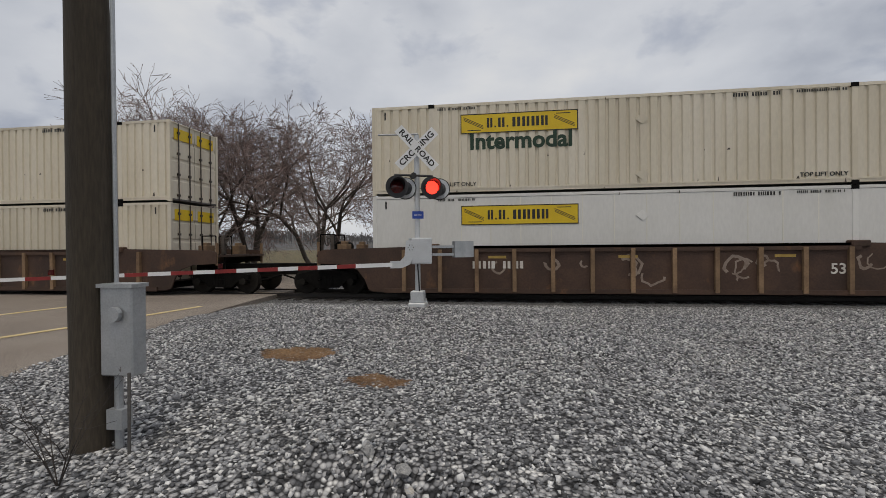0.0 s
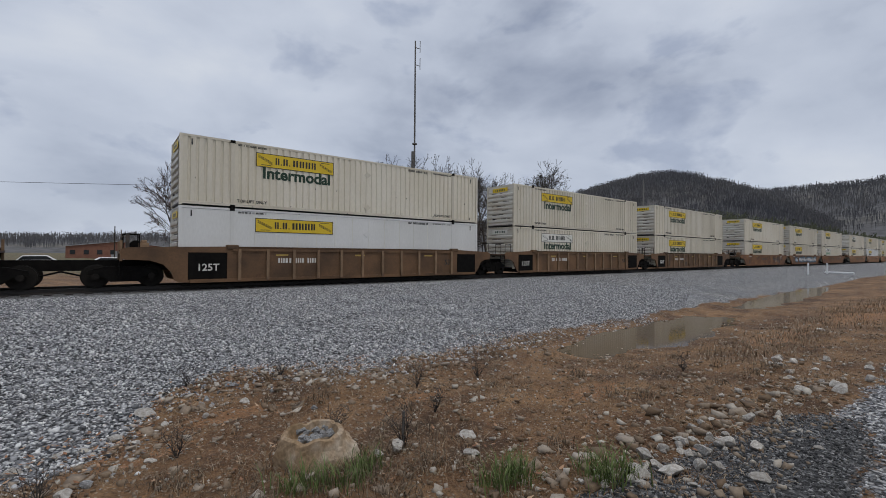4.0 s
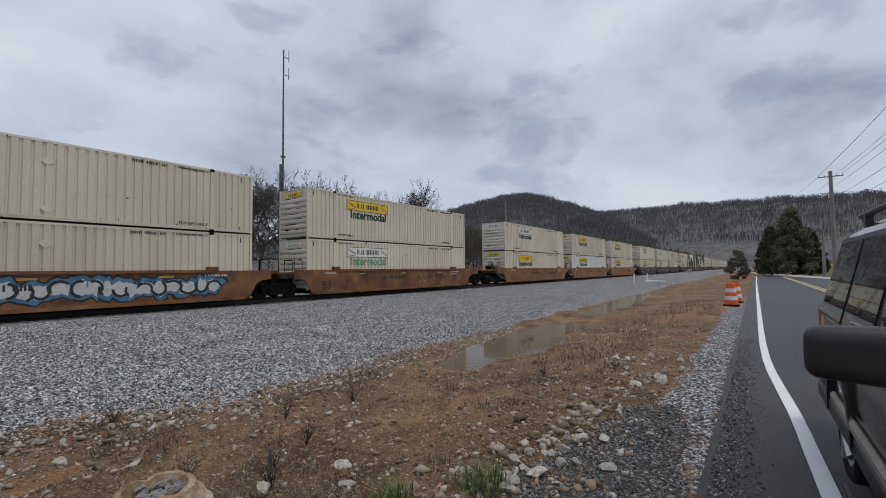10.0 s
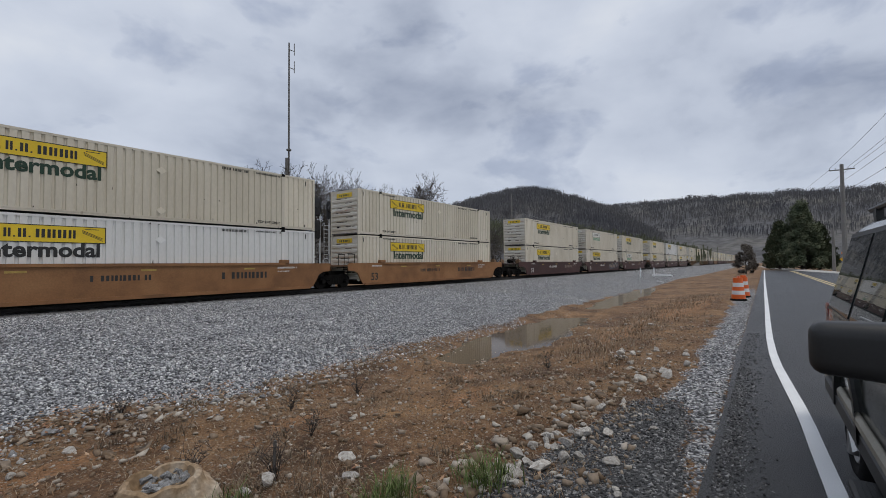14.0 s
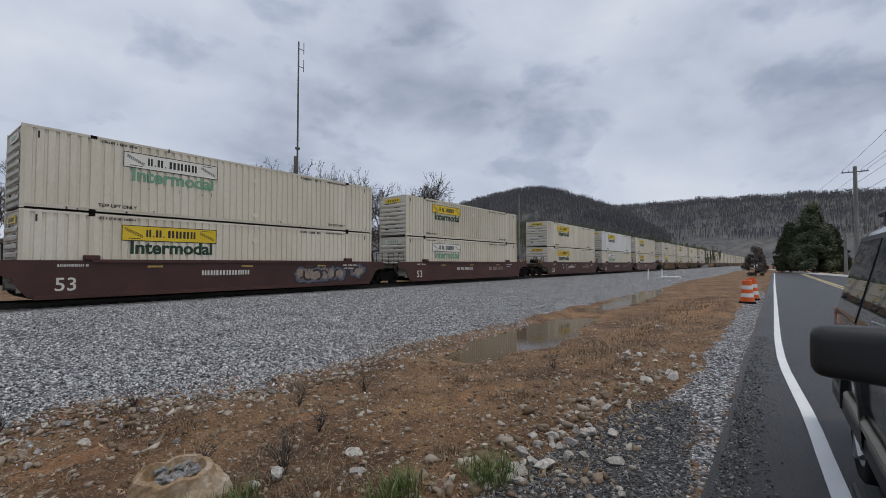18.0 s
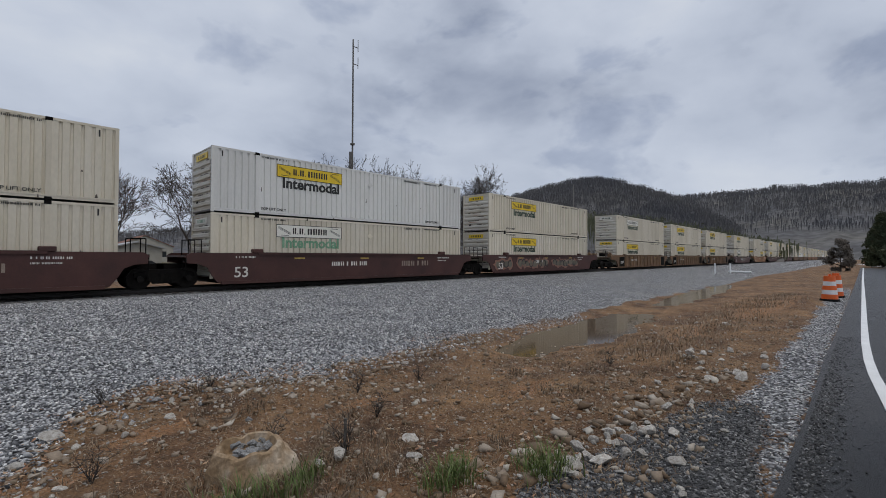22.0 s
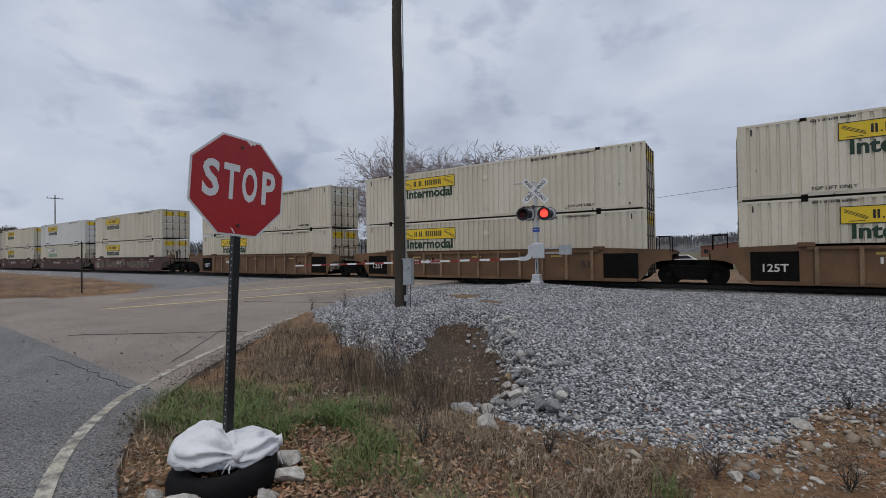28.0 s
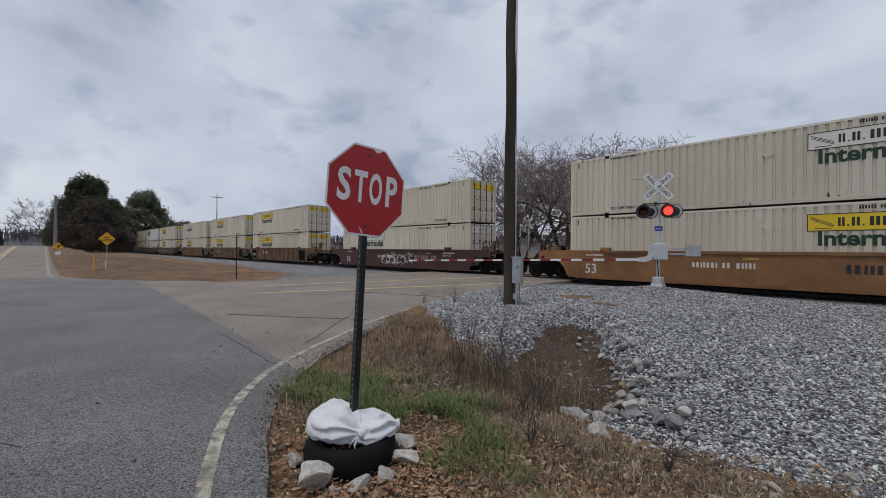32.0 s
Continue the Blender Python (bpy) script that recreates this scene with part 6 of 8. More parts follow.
for i in range(56):
    x = random.uniform(3.2, 9.6)
    y = 1.45 + 0.12 * (x - 4) + random.gauss(0, 0.30)
    rock(x, y, random.choice((0.05, 0.06, 0.08, 0.10, 0.13, 0.17)), M_ROCK_PALE, "pale limestone rock on the road verge", "rocks on the verge")
for i in range(40):
    t = random.random()
    rock(2.75 + 1.9 * t + random.gauss(0, 0.12), 1.86 - 0.22 * t + random.gauss(0, 0.10), random.choice((0.05, 0.07, 0.09, 0.11, 0.14)), M_ROCK_PALE, "pale limestone rock on the road verge", "rocks on the verge")
for x, y, s in ((7.2, 1.28, 0.27), (7.0, 1.62, 0.20), (3.2, 1.72, 0.19), (3.45, 1.60, 0.21), (3.75, 1.52, 0.16), (3.55, 1.85, 0.15), (4.1, 1.62, 0.18), (4.4, 1.55, 0.17), (8.2, 1.15, 0.18), (7.7, 1.9, 0.15), (2.0, 3.45, 0.14), (2.15, 3.40, 0.16), (2.9, 3.3, 0.20), (13.9, 2.75, 0.24), (2.6, 2.9, 0.16)):
    rock(x, y, s, M_ROCK_PALE, "large pale limestone rock on the road verge", "rocks on the verge")
for i in range(56):
    x = random.uniform(-1.0, 6.5)
    y = np.interp(x, [-1, 0.6, 1.5, 3, 7], [5.0, 6.0, 6.9, 7.0, 6.9]) - abs(random.gauss(0, 0.75))
    rock(x, float(y), random.choice((0.06, 0.09, 0.12, 0.16)), M_ROCK_PALE if random.random() < 0.6 else M_ROCK, "flat pale stone spread at the foot of the ballast", "stones below the ballast", sink=0.45)

# traffic drums
M_DRUM = mat("orange_plastic", [(0.62, 0.10, 0.012), (0.72, 0.135, 0.02)], 3, 40, 0.1, 0.45, bump=0.05)
M_DRUM_WHITE = mat("white_reflective_band", [(0.62, 0.62, 0.62), (0.74, 0.74, 0.74)], 4, 60, 0.1, 0.4, bump=0)


def drum(x, y, rz):
    d = empty("traffic_drum", pose(x, y, lid(x, y), 0, 0, rz), "orange plastic traffic drum with white reflective bands", "traffic drum", "traffic drums")
    zs = [0.08, 0.26, 0.42, 0.58, 0.74, 0.94]
    for i in range(5):
        bm = bmesh.new()
        tube(bm, (0, 0, zs[i]), (0, 0, zs[i + 1]), 0.25 - 0.018 * i, 0.242 - 0.018 * i, seg=24)
        part("band", bm, M_DRUM_WHITE if i in (1, 3) else M_DRUM, d)
    bm = bmesh.new()
    tube(bm, (0, 0, 0.0), (0, 0, 0.085), 0.31, 0.28, seg=24)
    part("rubber_base", bm, M_RUBBER, d, "black rubber base ring")
    bm = bmesh.new()
    box(bm, -0.12, 0.12, -0.025, 0.025, 0.93, 1.02)
    bevel(bm, 0.01)
    part("handle", bm, M_DRUM, d)
    return d


drum(21.9, 1.0, 10)
drum(24.6, 0.92, 70)

# antenna mast beyond the track
mast = empty("antenna_mast", pose(33.55, 49.9, -0.6), "tall slim grey steel antenna mast with whip aerials", "antenna mast")
bm = bmesh.new()
tube(bm, (0, 0, 0), (0, 0, 16.2), 0.24, 0.20, seg=10)
part("lower_pole", bm, M_GREY_STEEL, mast)
bm = bmesh.new()
tube(bm, (0.3, 0, 9), (0.3, 0, 31.6), 0.13, 0.10, seg=8)
part("upper_pole", bm, M_GREY_STEEL, mast)
for z, s in ((31.2, 1), (28.8, 1)):
    bm = bmesh.new()
    tube(bm, (0.3, 0, z - 0.5), (1.1, 0, z - 0.5), 0.05, seg=6)
    tube(bm, (1.1, 0, z - 1.0), (1.1, 0, z + 0.6), 0.05, seg=6)
    part("aerial", bm, M_GREY_STEEL, mast)
bm = bmesh.new()
tube(bm, (0.3, 0, 17.2), (0.3, 0, 17.4), 0.32, seg=10)
part("collar", bm, M_GREY_STEEL, mast)

# railway block signal on the far side of the track
rs = empty("block_signal", pose(20.1, 25.7, lid(20.1, 25.7)), "grey railway block signal with black hooded heads on a ladder mast", "railway signal")
bm = bmesh.new()
box(bm, -0.9, 0.9, -0.5, 0.5, 0, 2.0)
bevel(bm, 0.03)
part("equipment_case", bm, M_SILVER, rs)
for x in (-0.1, 0.75):
    bm = bmesh.new()
    tube(bm, (x, 0, 2.0), (x, 0, 5.6), 0.06, seg=8)
    part("mast", bm, M_SILVER, rs)
bm = bmesh.new()
for x in (0.15, 0.55):
    tube(bm, (x, -0.15, 0), (x, -0.15, 5.0), 0.025, seg=6)
for i in range(16):
    tube(bm, (0.15, -0.15, 0.3 + i * 0.3), (0.55, -0.15, 0.3 + i * 0.3), 0.018, seg=6)
part("ladder", bm, M_SILVER, rs)
for x, z in ((-0.45, 6.1), (0.95, 5.95), (-0.45, 4.5)):
    bm = bmesh.new()
    box(bm, x - 0.42, x + 0.42, -0.07, 0.07, z - 0.68, z + 0.68)
    bevel(bm, 0.13, 3)
    head = part("signal_head", bm, M_SIGNAL_BLACK, rs)
    bm = bmesh.new()
    tube(bm, (x - 0.10, -0.05, z + 0.12), (x - 0.34, -0.55, z + 0.12), 0.27, 0.25, seg=14)
    part("hood", bm, M_SIGNAL_BLACK, head)

# yellow warning signs and small posts along the far road
M_ORANGE_SIGN = mat("orange_sign_sheet", [(0.70, 0.18, 0.02), (0.78, 0.22, 0.03)], 3, 40, 0.08, 0.4, bump=0)


def diamond_sign(x, y, size, words, zc, rz, label):
    s = empty("warning_sign", pose(x, y, lid(x, y), 0, 0, rz), label, "road sign")
    bm = bmesh.new()
    box(bm, -0.03, 0.03, 0, 0.05, 0, zc + 0.2)
    part("post", bm, M_GALV, s)
    r = size * 0.7071
    bm = bmesh.new()
    prism(bm, [(-r, 0), (0, -r), (r, 0), (0, r)], -0.012, -0.006, "y")
    pl = part("plate", bm, M_SIGN_YELLOW, s, m=pose(0, 0, zc))
    if words:
        for k, wd in enumerate(words):
            lettering("lettering", wd, size * 0.26, M_INK, pl, pose(0, -0.014, size * (0.14 - 0.30 * k)), bold=0.012, depth=0.001)
    else:
        bm = bmesh.new()
        box(bm, -0.05, 0.05, -0.016, -0.013, -0.2, 0.05)
        box(bm, -0.05, 0.16, -0.016, -0.013, 0.05, 0.13)
        prism(bm, [(0.14, 0.0), (0.27, 0.09), (0.14, 0.18)], -0.016, -0.013, "y")
        part("arrow", bm, M_INK, pl)
    return s


diamond_sign(-51.9, 4.35, 0.9, ("NO", "OUTLET"), 2.35, 82, "yellow diamond sign lettered no outlet on a steel post")
ps = diamond_sign(79.6, -8.6, 0.75, (), 1.85, -90, "yellow-green crossing warning sign with an orange plate above")
bm = bmesh.new()
box(bm, -0.32, 0.32, -0.014, -0.006, 2.55, 2.85)
part("plate", bm, M_ORANGE_SIGN, ps, "orange plate")
d2 = diamond_sign(-60.1, 1.05, 0.62, (), 1.35, 86, "small yellow curve warning sign with a plate below")
bm = bmesh.new()
box(bm, -0.22, 0.22, -0.012, -0.005, 0.45, 0.85)
part("speed_plate", bm, M_SIGN_WHITE, d2, "small white speed plate")
for x, y, h, r, mt, nm, lb in ((-40.1, 2.6, 0.95, 0.06, M_SIGN_YELLOW, "marker_post", "short yellow-orange utility marker post in the verge"), (-24.5, 7.45, 2.3, 0.03, M_POST_BLACK, "sign_post", "bare dark steel post at the road edge"), (-44, 3.6, 0.7, 0.04, M_SIGN_WHITE, "marker_post", "short white marker post in the verge")):
    bm = bmesh.new()
    tube(bm, (0, 0, -0.1), (0, 0, h), r, seg=8)
    ob = part(nm, bm, mt, m=pose(x, y, lid(x, y)))
    tagged(ob, lb, "post")
for x, y in ((52.0, 11.2), (56.0, 10.6)):
    bm = bmesh.new()
    tube(bm, (0, 0, -0.1), (0.04, 0, 1.1), 0.07, seg=8)
    tagged(part("marker_post", bm, M_SIGN_WHITE, m=pose(x, y, lid(x, y))), "white plastic pipe marker standing in the ballast", "post")
bm = bmesh.new()
tube(bm, (-1.2, 0, 0), (1.4, 0.2, 0), 0.11, seg=10)
tagged(part("pipe", bm, M_SIGN_WHITE, m=pose(58.5, 10.0, lid(58.5, 10.0) + 0.13, 0, 0, 60)), "white plastic pipe section lying on the ground", "pipe")

# ---------------------------------------------------------------- parked vehicle
M_CAR = mat("dark_green_car_paint", [(0.016, 0.022, 0.020), (0.024, 0.031, 0.028)], 1.5, 60, 0.12, 0.12, 0.1, bump=0.0, spec=1.0)
M_CLAD = mat("tan_cladding", [(0.20, 0.185, 0.15), (0.26, 0.24, 0.20)], 2, 50, 0.12, 0.5)
M_TRIM = mat("black_plastic_trim", [(0.010, 0.0108, 0.0115), (0.016, 0.0168, 0.018)], 3, 90, 0.15, 0.5, bump=0.05, bump_scale=400)
M_GLASS = bpy.data.materials.new("tinted_glass")
M_GLASS.use_nodes = True
gb = M_GLASS.node_tree.nodes["Principled BSDF"]
gb.inputs["Base Color"].default_value = (0.03, 0.038, 0.038, 1)
gb.inputs["Roughness"].default_value = 0.02
gb.inputs["Transmission Weight"].default_value = 0.15
gb.inputs["IOR"].default_value = 1.5
M_TAIL = mat("red_tail_lens", [(0.12, 0.008, 0.008), (0.18, 0.012, 0.01)], 5, 60, 0.1, 0.15, bump=0)
M_CHROME = mat("bare_alloy", [(0.42, 0.42, 0.42), (0.52, 0.52, 0.52)], 5, 60, 0.1, 0.3, 0.9, bump=0)

# the vehicle faces -x; side towards the verge at y = 0 of its own space, y falls into the road
suv = empty("parked_suv", pose(0.55, -0.425, 0.0, 0, 0, 0.6) @ Matrix.Diagonal((1.06, 1, 1, 1)), "dark green SUV with tan lower cladding parked on the road", "car")
L_, W_ = 5.0, 1.85


def loft(bm, sections, closed=False):
    rows = [[bm.verts.new(p) for p in s] for s in sections]
    for a, b in zip(rows, rows[1:]):
        for i in range(len(a) - 1):
            bm.faces.new((a[i], a[i + 1], b[i + 1], b[i]))
    bmesh.ops.recalc_face_normals(bm, faces=bm.faces)
    return rows


def lean_y(z):
    return -0.045 - 0.24 * max(0.0, z - 1.12)


def body_section(x, top, belt, tuck, roof_in):
    """Half outline from the sill up and over to the other sill."""
    s = [(-0.06, 0.42), (-0.01, 0.55), (0.0, 0.72), (-0.012, 0.90), (-0.03, belt)]
    if top > belt + 0.1:
        s += [(lean_y(belt + 0.03), belt + 0.03), (lean_y((belt + top) / 2), (belt + top) / 2), (lean_y(top - 0.09), top - 0.09), (lean_y(top - 0.09) - 0.10, top - 0.015), (-0.6, top)]
    else:
        s += [(-0.07, belt + 0.02), (-0.12, top - 0.02), (-0.2, top), (-0.3, top), (-0.6, top)]
    s = [(y - tuck, z) for y, z in s]
    return [(x, y, z) for y, z in s] + [(x, -W_ - y, z) for y, z in reversed(s)]


bm = bmesh.new()
secs = [(0.0, 0.78, 0.76, 0.14, 0.2), (0.12, 1.0, 0.95, 0.06, 0.2), (0.9, 1.10, 1.06, 0.01, 0.2), (1.35, 1.13, 1.10, 0.0, 0.2), (1.9, 1.80, 1.10, 0.0, 0.22), (2.2, 1.92, 1.11, 0.0, 0.25), (3.2, 1.97, 1.12, 0.0, 0.26), (4.5, 1.96, 1.13, 0.0, 0.26), (4.82, 1.92, 1.13, 0.0, 0.27), (4.95, 1.80, 1.13, 0.015, 0.27), (5.12, 1.30, 1.12, 0.05, 0.2), (5.18, 0.95, 0.93, 0.09, 0.2)]
loft(bm, [body_section(*s) for s in secs])
part("body", bm, M_CAR, suv, smooth=True)
bm = bmesh.new()
box(bm, 0.1, 4.9, -W_ + 0.08, -0.08, 0.30, 0.46)
part("underbody", bm, M_BLACK, suv)


def side_quad(name, pts, material, off, label=""):
    """A pane or panel laid on the verge side; pts are x and z, y follows the body's lean."""
    bm = bmesh.new()
    def yy(z):
        return lean_y(z) + off
    front = [bm.verts.new((x, yy(z), z)) for x, z in pts]
    back = [bm.verts.new((x, yy(z) - 0.02, z)) for x, z in pts]
    n = len(pts)
    bm.faces.new(front)
    bm.faces.new(back[::-1])
    for i in range(n):
        bm.faces.new((front[i], back[i], back[(i + 1) % n], front[(i + 1) % n]))
    bmesh.ops.recalc_face_normals(bm, faces=bm.faces)
    return part(name, bm, material, suv, label)


side_quad("window_frame", [(1.72, 1.10), (4.98, 1.13), (4.74, 1.84), (2.35, 1.84)], M_TRIM, 0.012)
for nm, pts in (("front_window", [(1.86, 1.14), (2.78, 1.14), (2.76, 1.80), (2.42, 1.80)]), ("rear_window", [(2.88, 1.14), (3.76, 1.15), (3.70, 1.80), (2.86, 1.80)]), ("quarter_window", [(3.86, 1.15), (4.90, 1.17), (4.68, 1.80), (3.80, 1.80)])):
    side_quad(nm, pts, M_GLASS, 0.02, "dark tinted side glass")
bm = bmesh.new()
box(bm, 1.0, 4.0, -0.02, 0.03, 0.52, 0.60)
bevel(bm, 0.02)
part("side_moulding", bm, M_CLAD, suv, "tan side moulding")
bm = bmesh.new()
box(bm, 1.0, 4.85, -0.04, 0.018, 0.36, 0.50)
bevel(bm, 0.02)
part("lower_cladding", bm, M_TRIM, suv, "dark lower cladding")
bm = bmesh.new()
box(bm, 1.25, 2.85, -0.06, 0.12, 0.28, 0.34)
bevel(bm, 0.015)
rb = part("running_board", bm, M_TRIM, suv, "black ribbed running board")
for i in range(6):
    bm = bmesh.new()
    box(bm, 1.3, 2.8, -0.04 + 0.026 * i, -0.028 + 0.026 * i, 0.337, 0.348)
    part("rib", bm, M_TRIM, rb)
for x in (0.85, 3.72):
    w = ring_solid("wheel", 0.375, 0.12, 0.25, M_RUBBER, suv, pose(x, -0.14, 0.375, 90, 0, 0))
    bm = bmesh.new()
    tube(bm, (0, 0, -0.08), (0, 0, -0.11), 0.255, 0.24, seg=24)
    for k in range(5):
        a = 2 * math.pi * k / 5
        tube(bm, (0, 0, -0.115), (0.22 * math.cos(a), 0.22 * math.sin(a), -0.112), 0.035, seg=6)
    part("rim", bm, M_CHROME, w, "grey alloy rim")
    bm = bmesh.new()
    n = 16
    arch = [((0.46) * math.cos(math.pi * i / n), (0.46) * math.sin(math.pi * i / n)) for i in range(n + 1)]
    arch2 = [((0.53) * math.cos(math.pi * i / n), (0.53) * math.sin(math.pi * i / n)) for i in range(n + 1)]
    for i in range(n):
        q = [bm.verts.new((x + p[0], 0.03, 0.40 + p[1])) for p in (arch[i], arch[i + 1], arch2[i + 1], arch2[i])]
        bm.faces.new(q)
        r = [bm.verts.new((x + p[0], yv, 0.40 + p[1])) for p, yv in ((arch[i], 0.03), (arch[i + 1], 0.03), (arch[i + 1], -0.15), (arch[i], -0.15))]
        bm.faces.new(r)
    part("wheel_arch", bm, M_TRIM, suv)
bm = bmesh.new()
box(bm, 4.98, 5.16, -0.14, -0.035, 0.86, 1.18)
bevel(bm, 0.03, 2)
part("tail_light", bm, M_TAIL, suv, "red tail light")
bm = bmesh.new()
box(bm, 4.85, 5.24, -W_ + 0.05, -0.0, 0.42, 0.66)
bevel(bm, 0.05, 2)
part("rear_bumper", bm, M_CLAD, suv, "tan rear bumper")
bm = bmesh.new()
tube(bm, (2.2, -0.32, 2.03), (4.6, -0.32, 2.04), 0.026, seg=8)
for x in (2.3, 3.3, 4.35):
    box(bm, x - 0.04, x + 0.04, -0.345, -0.295, 1.92, 2.03)
part("roof_rail", bm, M_TRIM, suv, "black roof rail")
for x in (2.60, 3.70):
    bm = bmesh.new()
    box(bm, x, x + 0.2, -0.01, 0.03, 0.98, 1.03)
    bevel(bm, 0.01)
    part("door_handle", bm, M_TRIM, suv)
bm = bmesh.new()
bmesh.ops.create_cube(bm, size=1)
for v in bm.verts:
    taper = 0.86 if v.co.y > 0 else 1.0
    v.co = Vector((v.co.x * 0.15 * taper, v.co.y * 0.38, v.co.z * 0.195 * taper))
bevel(bm, 0.05, 4)
mir = part("wing_mirror", bm, M_TRIM, suv, "black plastic wing mirror", m=pose(1.37, 0.19, 1.315, 0, 0, -6), smooth=True)
bm = bmesh.new()
box(bm, 1.36, 1.50, -0.10, 0.06, 1.10, 1.26)
bevel(bm, 0.02)
part("mirror_foot", bm, M_TRIM, suv)
bm = bmesh.new()
box(bm, 0.072, 0.079, -0.14, 0.14, -0.07, 0.07)
M_MIRROR = bpy.data.materials.new("mirror_glass")
M_MIRROR.use_nodes = True
mb = M_MIRROR.node_tree.nodes["Principled BSDF"]
mb.inputs["Base Color"].default_value, mb.inputs["Metallic"].default_value, mb.inputs["Roughness"].default_value = (0.8, 0.8, 0.8, 1), 1.0, 0.02
part("mirror_glass", bm, M_MIRROR, mir)

# ---------------------------------------------------------------- trees and distance
M_BARK = mat("grey_brown_bark", [(0.05, 0.042, 0.036), (0.085, 0.072, 0.062)], 6, 50, 0.3, 0.95)
M_TWIG = mat("bare_twigs", [(0.038, 0.032, 0.029), (0.066, 0.056, 0.050)], 3, 40, 0.3, 0.95, bump=0)
M_TWIG_PINK = mat("budding_twigs", [(0.15, 0.115, 0.107), (0.22, 0.17, 0.158)], 3, 40, 0.3, 0.95, bump=0)
M_BUD_PINK = mat("pink_buds", [(0.26, 0.15, 0.14), (0.36, 0.22, 0.20)], 8, 40, 0.3, 0.9, bump=0)
M_BUD_PALE = mat("pale_buds", [(0.06, 0.054, 0.042), (0.105, 0.094, 0.074)], 8, 40, 0.3, 0.9, bump=0)
M_PINE = mat("dark_evergreen_needles", [(0.045, 0.060, 0.032), (0.075, 0.092, 0.05), (0.115, 0.12, 0.07)], 0.8, 12, 0.35, 0.9, bump=0)
M_BUSH = mat("brown_bush_twigs", [(0.08, 0.068, 0.058), (0.14, 0.12, 0.10)], 1.2, 14, 0.35, 0.95, bump=0)
# distance haze is mixed into these two base colours as a grey-blue lift
M_FOREST = mat("hazy_bare_forest_slope", [(0.078, 0.080, 0.090), (0.100, 0.098, 0.100), (0.122, 0.115, 0.100)], 0.010, 0.10, 0.55, 1.0, bump=1.0, bump_scale=0.05, coord="Object", stretch=(1, 1, 0.35))
M_FOREST_EDGE = mat("hazy_bare_forest_trees", [(0.095, 0.096, 0.106), (0.145, 0.138, 0.134)], 0.012, 0.5, 0.3, 1.0, bump=0)
M_FOREST_GREEN = mat("greening_trees", [(0.085, 0.092, 0.055), (0.13, 0.135, 0.08)], 0.08, 0.6, 0.35, 1.0, bump=0)


def segs_mesh(name, segs, material, parent, sides=4):
    V, F = [], []
    for p, q, r0, r1 in segs:
        d = (q - p)
        if d.length < 1e-5:
            continue
        d.normalize()
        a = d.orthogonal().normalized()
        b = d.cross(a)
        k = len(V)
        for c, r in ((p, r0), (q, r1)):
            for i in range(sides):
                t = 2 * math.pi * i / sides
                V.append(tuple(c + (a * math.cos(t) + b * math.sin(t)) * r))
        for i in range(sides):
            j = (i + 1) % sides
            F.append((k + i, k + j, k + sides + j, k + sides + i))
    me = bpy.data.meshes.new(name)
    me.from_pydata(V, [], F)
    me.materials.append(material)
    ob = new(name, me)
    ob.parent = parent
    return ob


